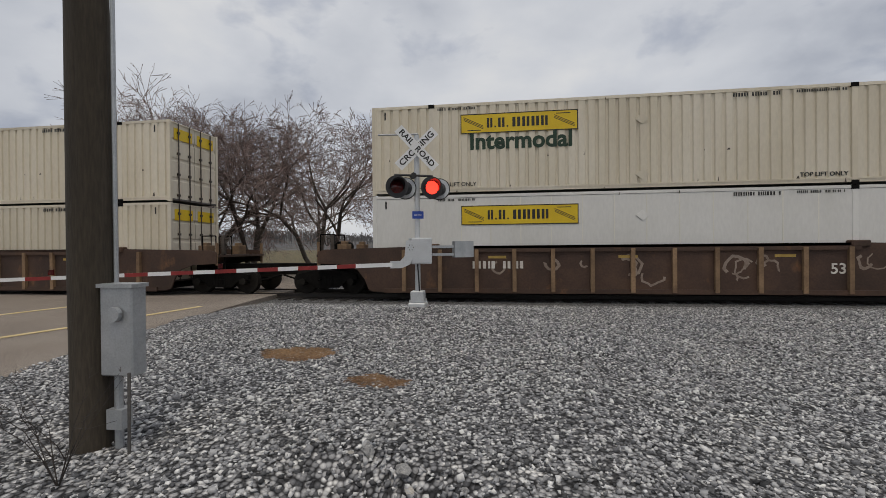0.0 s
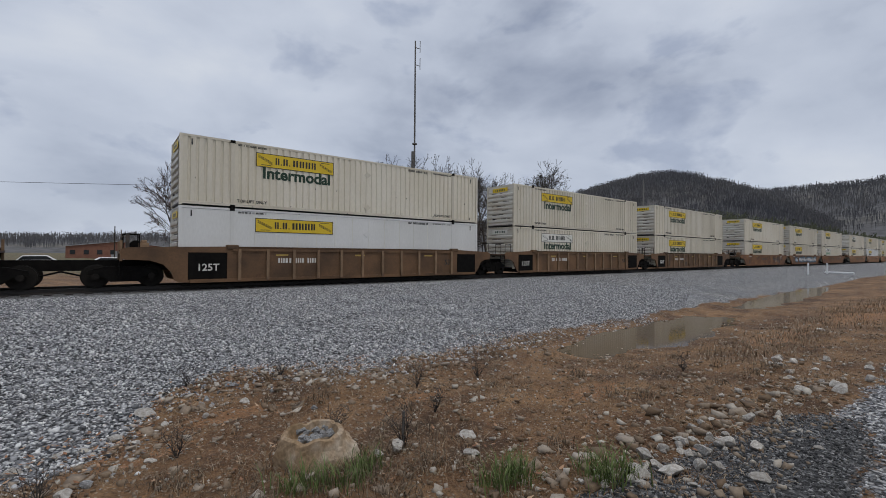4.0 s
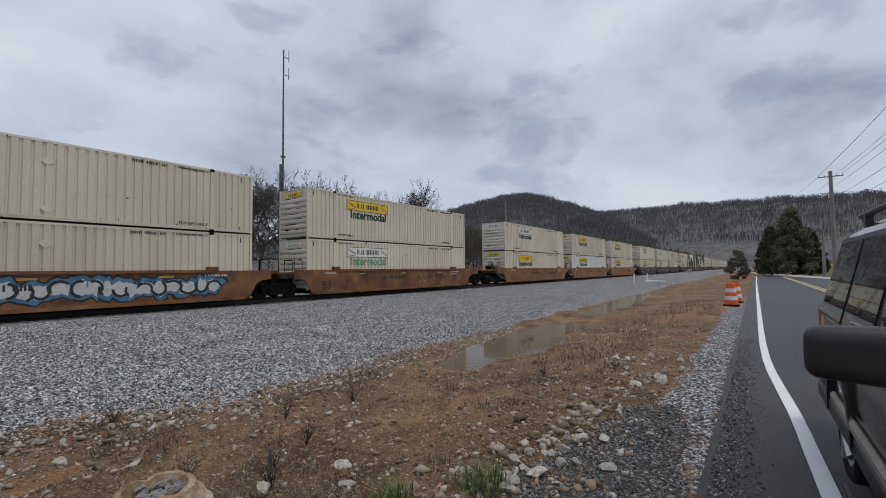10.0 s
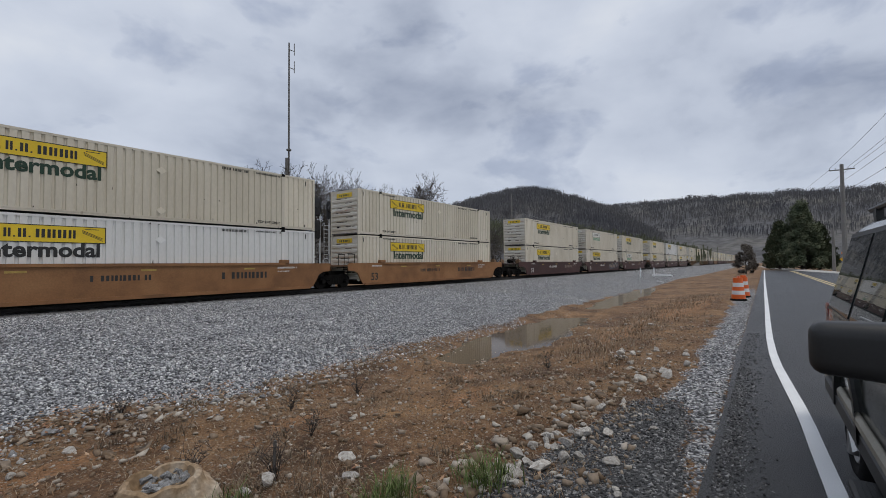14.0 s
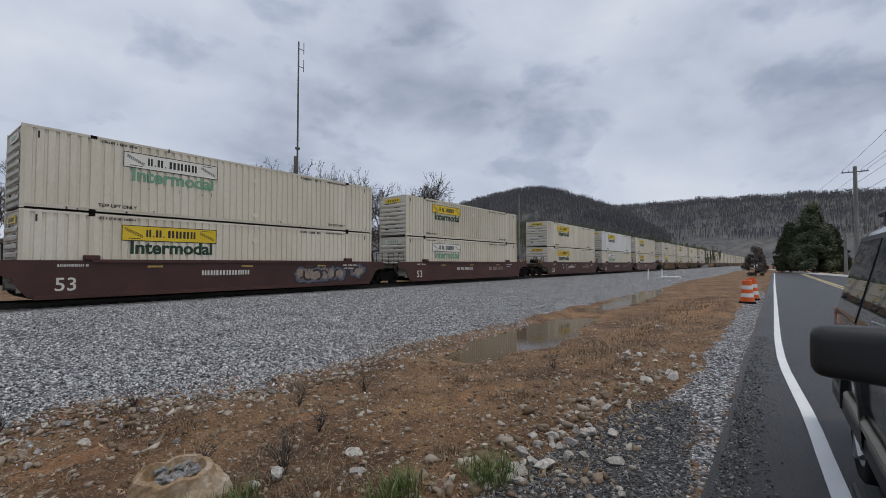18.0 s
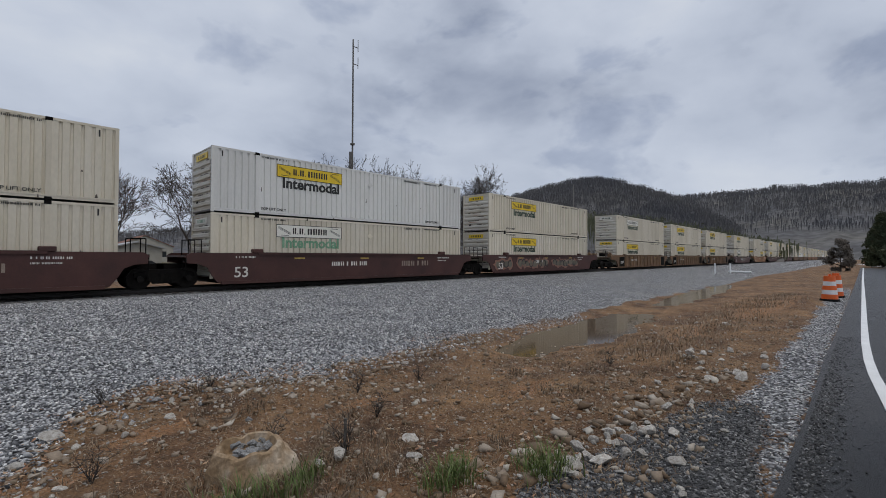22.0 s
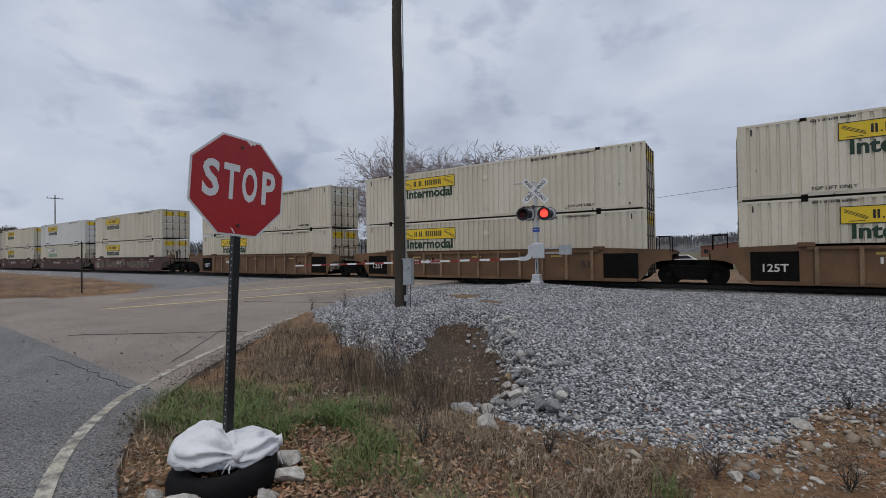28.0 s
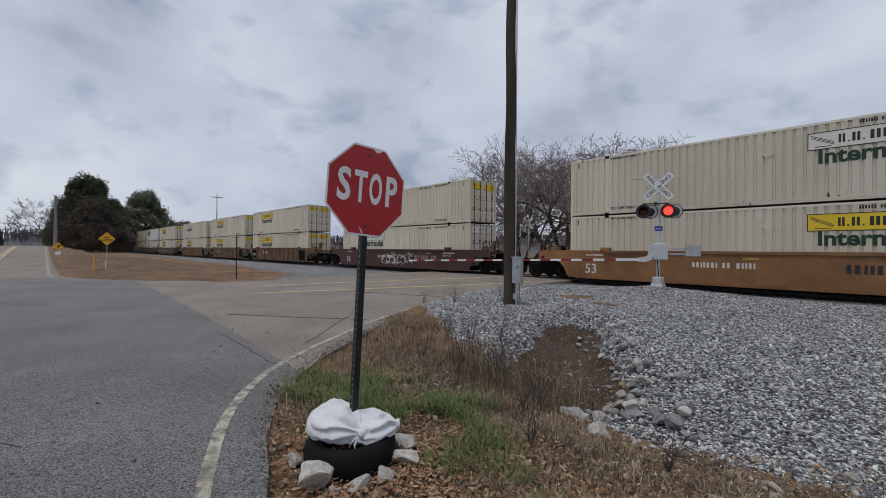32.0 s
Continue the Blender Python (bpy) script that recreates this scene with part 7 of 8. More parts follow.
def bare_tree(name, seed, height, spread, stems, depth, label, twig=M_TWIG, bud=None, buds=0, category="tree", droop=0.0, min_r=0.012):
    rnd = random.Random(seed)
    t = empty(name, label=label, category=category)
    trunk, twigs, tips = [], [], []

    def grow(p, d, length, r, lev):
        n = 3 if lev < 2 else 2
        q, dd = p, d
        for i in range(n):
            dd = (dd + Vector((rnd.gauss(0, 0.20), rnd.gauss(0, 0.20), rnd.gauss(0.03, 0.14) - droop * lev * 0.05))).normalized()
            e = q + dd * length / n
            r1 = r * (1 - 0.28 / n * (i + 1))
            (trunk if lev < 2 else twigs).append((q.copy(), e.copy(), max(r * (1 - 0.28 / n * i), min_r), max(r1, min_r)))
            q = e
            if lev < depth and (i or lev):
                side = dd.orthogonal().normalized()
                side.rotate(Matrix.Rotation(rnd.uniform(0, 6.28), 3, dd))
                a = rnd.uniform(0.5, 0.95) * spread
                grow(q, (dd * math.cos(a) + side * math.sin(a)).normalized(), length * rnd.uniform(0.52, 0.72), r1 * 0.62, lev + 1)
        if lev < depth:
            for s in range(2):
                side = dd.orthogonal().normalized()
                side.rotate(Matrix.Rotation(rnd.uniform(0, 6.28), 3, dd))
                a = rnd.uniform(0.25, 0.7) * spread
                grow(q, (dd * math.cos(a) + side * math.sin(a)).normalized(), length * rnd.uniform(0.55, 0.74), r1 * 0.7, lev + 1)
        else:
            tips.append(q)

    for s in range(stems):
        a = 6.28 * s / stems + rnd.uniform(-0.3, 0.3)
        lean_out = 0.0 if stems == 1 else rnd.uniform(0.25, 0.5) * spread
        grow(Vector((0.12 * math.cos(a) * (stems > 1), 0.12 * math.sin(a) * (stems > 1), -0.2)), Vector((math.cos(a) * lean_out, math.sin(a) * lean_out, 1)).normalized(), height * (0.30 if stems == 1 else 0.34), height * (0.021 if stems == 1 else 0.014), 0)
    k = height / max(q.z for p, q, r0, r1 in trunk + twigs)
    trunk = [(p * k, q * k, r0, r1) for p, q, r0, r1 in trunk]
    twigs = [(p * k, q * k, r0, r1) for p, q, r0, r1 in twigs]
    segs_mesh("trunk", trunk, M_BARK, t, 6)
    segs_mesh("crown", twigs, twig, t, 3)
    if bud and buds:
        V, F = [], []
        for p, q, r0, r1 in twigs:
            for k in range(buds):
                c = p.lerp(q, rnd.random()) + Vector((rnd.gauss(0, 0.04), rnd.gauss(0, 0.04), rnd.gauss(0, 0.04)))
                s = rnd.uniform(0.035, 0.085) if bud is M_BUD_PALE else rnd.uniform(0.014, 0.034)
                k0 = len(V)
                V += [tuple(c + Vector((rnd.uniform(-s, s), rnd.uniform(-s, s), rnd.uniform(-s, s)))) for _ in range(3)]
                F.append((k0, k0 + 1, k0 + 2))
        me = bpy.data.meshes.new("young_foliage")
        me.from_pydata(V, [], F)
        me.materials.append(bud)
        o = new("young_foliage", me)
        o.parent = t
        tagged(o, kind="stuff")
    return t


def clump_tree(name, seed, height, radius, label, material, lumps, leaves, trunk_h, category="tree", leaf=0.35, cone=0.5):
    """A dense crown of many small leaf sprays gathered in uneven lumps round limbs."""
    rnd = random.Random(seed)
    t = empty(name, label=label, category=category)
    segs = [(Vector((0, 0, -0.3)), Vector((0.1, 0, trunk_h)), height * 0.022, height * 0.018), (Vector((0.1, 0, trunk_h)), Vector((0, 0.1, height * 0.92)), height * 0.018, 0.03)]
    V, F = [], []
    for i in range(lumps):
        h = rnd.random()
        z = trunk_h + (height - trunk_h) * h
        taper = (1 - cone * h) * math.sin(math.pi * min(1, 0.18 + 0.82 * (h * 0.85 + 0.12))) ** 0.6
        a, rr = rnd.uniform(0, 6.28), radius * taper * math.sqrt(rnd.uniform(0.15, 1))
        c = Vector((rr * math.cos(a), rr * math.sin(a), z))
        segs.append((Vector((0, 0, z - rr * 0.35)), c, height * 0.006, 0.02))
        s = radius * rnd.uniform(0.13, 0.30)
        for k in range(leaves):
            d = Vector((rnd.gauss(0, 1), rnd.gauss(0, 1), rnd.gauss(0, 0.7)))
            q = c + d.normalized() * s * rnd.uniform(0.35, 1.0)
            w = leaf * rnd.uniform(0.5, 1.2)
            k0 = len(V)
            u = Vector((rnd.gauss(0, 1), rnd.gauss(0, 1), rnd.gauss(0, 0.6))).normalized()
            e = u.orthogonal()
            V += [tuple(q - u * w), tuple(q + u * w * 0.4 + e * w * 0.5), tuple(q + u * w * 0.8 - e * w * 0.35)]
            F.append((k0, k0 + 1, k0 + 2))
    segs_mesh("trunk", segs, M_BARK, t, 6)
    me = bpy.data.meshes.new("crown")
    me.from_pydata(V, [], F)
    me.materials.append(material)
    o = new("crown", me)
    o.parent = t
    return t


def put(ob, x, y, rz=0, z=None, s=1.0):
    ob.matrix_basis = pose(x, y, lid(x, y) if z is None else z, 0, 0, rz) @ Matrix.Diagonal((s, s, s, 1))
    return ob


# budding trees beyond the crossing
tA = put(bare_tree("budding_tree", 3, 12.0, 1.0, 5, 5, "leafless multi-stemmed tree with pinkish budding twigs", M_TWIG_PINK, M_BUD_PINK, 2, droop=0.5, min_r=0.010), -20.2, 31.5, 20)
tB = put(bare_tree("budding_tree", 8, 11.0, 1.05, 4, 5, "leafless spreading tree with pinkish budding twigs", M_TWIG_PINK, M_BUD_PINK, 2, droop=0.6), -16.2, 33.0, 100)
copy_thing(tA, pose(-25.4, 33.5, lid(-25, 33), 0, 0, 200))
# lone bare tree with a leaning pole
put(bare_tree("bare_tree", 21, 9.6, 0.62, 2, 5, "slim grey leafless tree with rusty buds beside a leaning pole", M_TWIG, M_BUD_PINK, 2, droop=0.2), 5.4, 45.0, 40)
# dark trees beside the mast
put(bare_tree("bare_tree", 52, 13.4, 0.95, 2, 5, "large dark leafless tree with a rounded crown beside the mast", M_TWIG, M_BUD_PALE, 4, min_r=0.016), 25.5, 42.5, 10)
put(bare_tree("bare_tree", 71, 11.4, 1.0, 2, 5, "dark leafless tree with a wide twiggy crown beyond the track", M_TWIG, M_BUD_PALE, 1, min_r=0.014), 12.5, 42.0, 0)
tC = put(bare_tree("bare_tree", 33, 15.6, 1.05, 2, 5, "dark leafless tree with olive buds in the row beyond the track", M_TWIG, M_BUD_PALE, 3, min_r=0.015), 31.5, 47.0, 70)
for i, (x, y, rz, s) in enumerate(((37, 50, 200, 1.0), (43, 49, 20, 1.05), (49.5, 50, 130, 1.1), (55, 49, 300, 1.18), (60, 51, 60, 1.05), (66, 52, 170, 0.98), (73, 54, 240, 0.92), (80, 55, 10, 0.9), (88, 58, 80, 0.85), (28, 52, 330, 0.95), (95, 60, 140, 0.9), (103, 62, 10, 0.9))):
    o = copy_thing(tC, pose(x, y, lid(x, y), 0, 0, rz))
    o.matrix_basis = o.matrix_basis @ Matrix.Diagonal((s, s, s, 1))
# evergreens on the road to the east, brown bush beside them
cd = put(clump_tree("cedar_tree", 5, 11.6, 3.9, "dark green dense evergreen tree by the road", M_PINE, 190, 230, 0.7, leaf=0.24, cone=0.72), 100, -5.2, 0)
for x, y, s, rz in ((101, -2.2, 0.74, 80), (103, -7.8, 0.70, 160)):
    o = copy_thing(cd, pose(x, y, lid(x, y), 0, 0, rz))
    o.matrix_basis = o.matrix_basis @ Matrix.Diagonal((s, s, s, 1))
put(clump_tree("bush", 6, 4.0, 1.6, "brown leafless bush beside the road", M_BUSH, 60, 220, 0.2, "bush", leaf=0.11, cone=0.3), 74, 2.2, 0)
# tall evergreens and bare trees down the western road
pn = put(clump_tree("pine_tree", 9, 19.5, 8.5, "tall dark pine with a rounded crown", M_PINE, 150, 190, 4.0, leaf=0.36, cone=0.35), -150, 8.5, 0)
for x, y, s, rz in ((-168, 24, 0.98, 90), (-160, 15, 0.72, 200), (-158, 4.5, 0.6, 30)):
    o = copy_thing(pn, pose(x, y, lid(x, y), 0, 0, rz))
    o.matrix_basis = o.matrix_basis @ Matrix.Diagonal((s, s, s, 1))
br = put(clump_tree("thicket", 12, 13, 7.0, "brown leafless thicket under the pines", M_BUSH, 120, 220, 0.5, "thicket", leaf=0.26, cone=0.3), -140, 9.0, 0)
for x, y, s, rz in ((-150, 13, 0.9, 60), (-172, 33, 0.8, 140), (-190, 40, 0.9, 40), (-146, 4.5, 0.75, 210)):
    o = copy_thing(br, pose(x, y, lid(x, y), 0, 0, rz))
    o.matrix_basis = o.matrix_basis @ Matrix.Diagonal((s, s, s, 1))
o = copy_thing(tC, pose(-148, 2.0, lid(-148, 2), 0, 0, 44))
for x, y, s, rz in ((-140, -9.5, 0.75, 44), (-150, -15.5, 0.9, 144)):
    o = copy_thing(cd, pose(x, y, lid(x, y), 0, 0, rz))
    o.matrix_basis = o.matrix_basis @ Matrix.Diagonal((s, s, s, 1))

# wooded hills: rolling ridges on the horizon
def ridge(name, az0, az1, dist, depth, heights, label, material, n=90, trees=0, tree_h=12, seed=0, tree_mat=None):
    """A long hill: heights are (bearing, rise in degrees) along its crest, bearings clockwise from straight across the track."""
    bm = bmesh.new()
    rows = []
    crest = []
    rnd = random.Random(seed)
    for i in range(n + 1):
        a = radians(az0 + (az1 - az0) * i / n)
        el = np.interp(math.degrees(a), [h[0] for h in heights], [h[1] for h in heights])
        top = dist * math.tan(radians(float(el))) * (1 + 0.03 * noise.noise(Vector((i * 0.35, seed, 0))))
        row = []
        for k, (f, hz) in enumerate(((0.62, -0.02), (0.72, 0.22), (0.82, 0.52), (0.91, 0.82), (1.0, 1.0), (1.15, 0.92), (1.4, 0.5))):
            d = dist * (1 - depth) + dist * depth * (f - 0.62) / 0.38
            wig = 1 + 0.04 * noise.noise(Vector((i * 0.5, k * 1.7, seed + 3)))
            row.append(bm.verts.new((d * wig * math.sin(a), d * wig * math.cos(a), top * hz - (2 if k == 0 else 0))))
        crest.append((a, dist, top, row))
        rows.append(row)
    for r0, r1 in zip(rows, rows[1:]):
        for k in range(len(r0) - 1):
            bm.faces.new((r0[k], r0[k + 1], r1[k + 1], r1[k]))
    bmesh.ops.recalc_face_normals(bm, faces=bm.faces)
    ob = part(name, bm, material, smooth=True)
    tagged(ob, label, "hill", kind="structure")
    if trees:
        V, F = [], []
        me0 = ob.data
        for j in range(trees):
            i = rnd.randrange(n)
            f = rnd.random()
            k = rnd.choice((4, 4, 3, 3, 2, 2, 1)) if tree_mat is None else rnd.choice((4, 4, 3, 3, 2, 2, 1))
            g = rnd.random() if k < 4 else rnd.uniform(-0.6, 0.2)
            def at_(ri, kk):
                return me0.vertices[ri * 7 + kk].co
            p = at_(i, k).lerp(at_(i + 1, k), f)
            p2 = at_(i, min(6, k + 1)).lerp(at_(i + 1, min(6, k + 1)), f)
            p = p.lerp(p2, max(0, g))
            h = tree_h * rnd.uniform(0.6, 1.2)
            tall = k == 4
            if tall:
                # a trunk that shows against the sky
                ang, w = rnd.uniform(0, 3.14), h * 0.022
                k0 = len(V)
                V += [(p.x - w * math.cos(ang), p.y - w * math.sin(ang), p.z - 1), (p.x + w * math.cos(ang), p.y + w * math.sin(ang), p.z - 1), (p.x, p.y, p.z + h * 0.9)]
                F.append((k0, k0 + 1, k0 + 2))
            for s in range(11 if tall else 7):
                k0 = len(V)
                if tall:
                    q = Vector((p.x + rnd.gauss(0, h * 0.22), p.y + rnd.gauss(0, h * 0.22), p.z + h * rnd.uniform(0.35, 1.0)))
                    w = h * rnd.uniform(0.05, 0.13)
                    V += [(q.x + rnd.uniform(-w, w), q.y + rnd.uniform(-w, w), q.z + rnd.uniform(-w, w)) for _ in range(3)]
                else:
                    # upright stems and tops seen from the side
                    q = Vector((p.x + rnd.gauss(0, h * 0.5), p.y + rnd.gauss(0, h * 0.5), p.z - 0.5))
                    ang, w = rnd.uniform(0, 3.14), h * rnd.uniform(0.02, 0.06)
                    zt = h * rnd.uniform(0.6, 1.1)
                    V += [(q.x, q.y, q.z), (q.x - w * math.cos(ang), q.y - w * math.sin(ang), q.z + zt), (q.x + w * math.cos(ang), q.y + w * math.sin(ang), q.z + zt * rnd.uniform(0.8, 1.0))]
                F.append((k0, k0 + 1, k0 + 2))
        me = bpy.data.meshes.new("woods")
        me.from_pydata(V, [], F)
        me.materials.append(tree_mat or M_FOREST_EDGE)
        tagged(new("woods", me), "leafless woods covering the hill", "woods", kind="stuff")
    return ob


ridge("hill_1", 50, 80, 560, 0.5, [(48, 2.9), (55, 7.45), (59, 8.6), (62, 9.3), (65.5, 9.5), (69, 8.5), (73, 7.15), (77, 4.9), (82, 2.0)], "wooded rounded hill beyond the track", M_FOREST, 60, 7000, 6, 1)
ridge("hill_2", 62, 128, 1000, 0.55, [(62, 5.5), (70, 6.55), (77, 6.8), (84, 6.95), (93, 6.85), (98, 6.55), (105, 6.3), (112, 5.0), (128, 3.0)], "long wooded mountain ridge behind the road", M_FOREST, 90, 9000, 9.5, 2)
ridge("hill_3", -20, 52, 900, 0.4, [(-20, 0.9), (-6, 1.2), (0, 1.4), (10, 2.0), (18, 3.2), (25, 4.0), (32, 3.7), (40, 3.8), (52, 4.3)], "low distant wooded hill", M_FOREST, 60, 3600, 10, 3)
ridge("hill_4", -110, -18, 700, 0.4, [(-110, 1.3), (-90, 0.9), (-60, 1.1), (-40, 1.3), (-30, 1.6), (-18, 1.0)], "low line of distant woods", M_FOREST, 70, 2200, 11, 4)
ridge("hill_5", 56, 84, 240, 0.35, [(54, 4.3), (60, 5.0), (66, 4.6), (72, 3.8), (78, 2.4), (84, 0.8)], "belt of greening trees at the hill's foot", M_FOREST, 40, 1500, 5, 5, M_FOREST_GREEN)

# power poles and their wires
def power_pole(x, y, h, label, arms=True, lean_deg=0.0, mt=None, r=0.14):
    p = empty("power_pole", pose(x, y, lid(x, y), 0, lean_deg, 0), label, "utility pole")
    bm = bmesh.new()
    tube(bm, (0, 0, -0.3), (0, 0, h), r * 1.15, r * 0.8, seg=10)
    part("shaft", bm, mt or M_WOOD_POLE, p)
    if arms:
        bm = bmesh.new()
        box(bm, -0.06, 0.06, -1.25, 1.25, h - 0.75, h - 0.62)
        part("crossarm", bm, mt or M_WOOD_POLE, p)
        for y0 in (-1.15, -0.6, 0.6, 1.15):
            bm = bmesh.new()
            tube(bm, (0, y0, h - 0.62), (0, y0, h - 0.42), 0.045, seg=6)
            part("insulator", bm, M_GALV, p)
    return p


M_POLE_GREY = mat("silvered_pole_wood", [(0.17, 0.16, 0.15), (0.25, 0.24, 0.23)], 2, 50, 0.25, 0.9, stretch=(1, 1, 0.15))
power_pole(74.6, -8.1, 13.9, "tall grey wooden power pole with a crossarm by the road", mt=M_POLE_GREY, r=0.24)
power_pole(88, -8.3, 6.6, "shorter grey wooden pole by the evergreens", False, mt=M_POLE_GREY, r=0.2)
power_pole(4.6, 44.0, 7.6, "leaning dark wooden pole by the bare tree", False, 3.0, r=0.15)
power_pole(112, 58, 22, "slim pole with a thin wire before the hill", False, mt=M_POLE_GREY, r=0.2)
power_pole(-80.2, 1.15, 7.6, "plain grey wooden pole by the western road", False, mt=M_POLE_GREY, r=0.2)
power_pole(-14.5, 68.0, 8.2, "distant street light pole beyond the crossing", False, mt=M_GREY_STEEL, r=0.08)
power_pole(2.0, 110.0, 7.2, "distant power pole with a short crossarm", True, mt=M_WOOD_POLE, r=0.12)
power_pole(-110, 29.5, 14.5, "slim distant light mast behind the train", True, mt=M_GREY_STEEL, r=0.1)


def wire(p, q, sag, r=0.012):
    cu = bpy.data.curves.new("power_line", "CURVE")
    cu.dimensions, cu.bevel_depth, cu.bevel_resolution = "3D", r, 0
    sp = cu.splines.new("POLY")
    sp.points.add(20)
    for i in range(21):
        t = i / 20
        v = Vector(p).lerp(Vector(q), t)
        sp.points[i].co = (v.x, v.y, v.z - sag * 4 * t * (1 - t), 1)
    cu.materials.append(M_SIGNAL_BLACK)
    return tagged(new("power_line", cu), "thin black overhead power line", "power line", "power lines")


for y0, z0 in ((-1.15, 13.4), (-0.6, 13.4), (1.15, 13.4), (0.0, 11.6), (0.0, 10.2), (0.0, 9.0)):
    wire((74.6, -8.1 + y0, z0 - 0.0), (-10, -10.5 + y0, z0 + 1.0), 1.0, 0.02)
wire((74.6, -8.1, 11.0), (150, 32, 13), 0.6, 0.035)
wire((74.6, -9.0, 13.3), (190, -6, 20), 1.0, 0.02)
wire((74.6, -7.0, 13.3), (190, -2, 20), 1.0, 0.02)
wire((112, 58, 16.5), (260, 90, 24), 0.5, 0.06)
wire((112, 58, 16.5), (60, 75, 15), 0.5, 0.04)
wire((4.9, 44, 7.3), (40, 60, 9), 0.3, 0.015)
wire((4.9, 44, 7.3), (-50, 60, 6), 0.3, 0.015)

# ---------------------------------------------------------------- buildings and parked cars far behind the track
M_METAL_WALL = mat("beige_metal_siding", [(0.30, 0.285, 0.25), (0.37, 0.355, 0.31)], 1, 20, 0.08, 0.6, bump=0.1)
M_BRICK_FAR = mat("far_red_brick", [(0.17, 0.075, 0.05), (0.23, 0.11, 0.075)], 1, 12, 0.2, 0.9)
M_ROOF_FAR = mat("pale_metal_roof", [(0.25, 0.255, 0.26), (0.32, 0.325, 0.33)], 1, 20, 0.08, 0.5)
M_DARK_GLASS = mat("dark_window_glass", [(0.02, 0.023, 0.026), (0.035, 0.04, 0.045)], 2, 20, 0.1, 0.1, bump=0)


def shed(name, x, y, w, d, h, ridge_h, wall, roof, label, windows=0):
    s = empty(name, pose(x, y, lid(x, y)), label, "building")
    bm = bmesh.new()
    prism(bm, [(-w / 2, -0.3), (w / 2, -0.3), (w / 2, h), (0, h + ridge_h), (-w / 2, h)], -d / 2, d / 2, "y")
    part("wall", bm, wall, s)
    bm = bmesh.new()
    for sg in (-1, 1):
        prism(bm, [(sg * (w / 2 + 0.3), h - 0.12), (0, h + ridge_h + 0.02), (0, h + ridge_h + 0.16), (sg * (w / 2 + 0.3), h + 0.05)], -d / 2 - 0.3, d / 2 + 0.3, "y")
    part("roof", bm, roof, s)
    for i in range(windows):
        bm = bmesh.new()
        xx = -w / 2 + w * (i + 0.5) / windows
        box(bm, xx - 0.6, xx + 0.6, -d / 2 - 0.06, -d / 2 + 0.02, h * 0.35, h * 0.7)
        part("window", bm, M_DARK_GLASS, s)
    bm = bmesh.new()
    box(bm, -w * 0.08, w * 0.08, -d / 2 - 0.05, -d / 2 + 0.02, 0, h * 0.62)
    part("door", bm, M_ROOF_FAR, s)
    return s


shed("warehouse", 13.2, 72, 5.6, 8, 3.1, 0.7, M_METAL_WALL, M_ROOF_FAR, "beige metal-sided gabled shed far behind the track", 0)
shed("brick_building", 4, 165, 24, 10, 3.6, 1.4, M_BRICK_FAR, M_ROOF_FAR, "low red brick building far behind the track", 8)
shed("white_building", 30, 66, 9, 7, 2.9, 0.6, M_SIGN_WHITE, M_ROOF_FAR, "low white building with dark windows far behind the track", 6)
shed("house", 30, 150, 14, 9, 4.5, 3.0, M_METAL_WALL, M_BRICK_FAR, "far gabled house on the rising ground", 3)


def far_car(x, y, paint, rz, label):
    c = empty("parked_car", pose(x, y, lid(x, y), 0, 0, rz), label, "car", "cars parked behind the track")
    bm = bmesh.new()
    prism(bm, [(-2.2, 0.35), (2.2, 0.35), (2.25, 0.8), (1.3, 0.95), (0.8, 1.45), (-1.2, 1.48), (-1.9, 0.98), (-2.25, 0.85)], -0.85, 0.85, "y")
    bevel(bm, 0.06)
    part("body", bm, paint, c)
    bm = bmesh.new()
    prism(bm, [(1.15, 0.98), (0.75, 1.38), (-1.15, 1.4), (-1.7, 1.0)], -0.86, 0.86, "y")
    part("window", bm, M_DARK_GLASS, c)
    for xx in (-1.35, 1.35):
        for s in (-0.8, 0.8):
            bm = bmesh.new()
            tube(bm, (xx, s - 0.1, 0.33), (xx, s + 0.1, 0.33), 0.33, seg=14)
            part("wheel", bm, M_RUBBER, c)
    return c


M_CAR_SILVER = mat("silver_car_paint", [(0.35, 0.36, 0.38), (0.42, 0.43, 0.45)], 2, 30, 0.08, 0.3, 0.4, bump=0)
M_CAR_WHITE = mat("white_car_paint", [(0.66, 0.66, 0.67), (0.72, 0.72, 0.73)], 2, 30, 0.05, 0.3, bump=0)
for x, y, p, rz, lb in ((7.5, 62, M_CAR_SILVER, 8, "silver parked car far behind the track"), (1.0, 63, M_CAR_WHITE, 4, "white parked car far behind the track"), (12.5, 64, M_SIGNAL_BLACK, 185, "black parked car far behind the track"), (-6, 66, M_CAR_WHITE, 182, "white parked car far behind the track"), (-12.5, 60, M_CAR_SILVER, 0, "silver parked car far behind the track")):
    far_car(x, y, p, rz, lb)

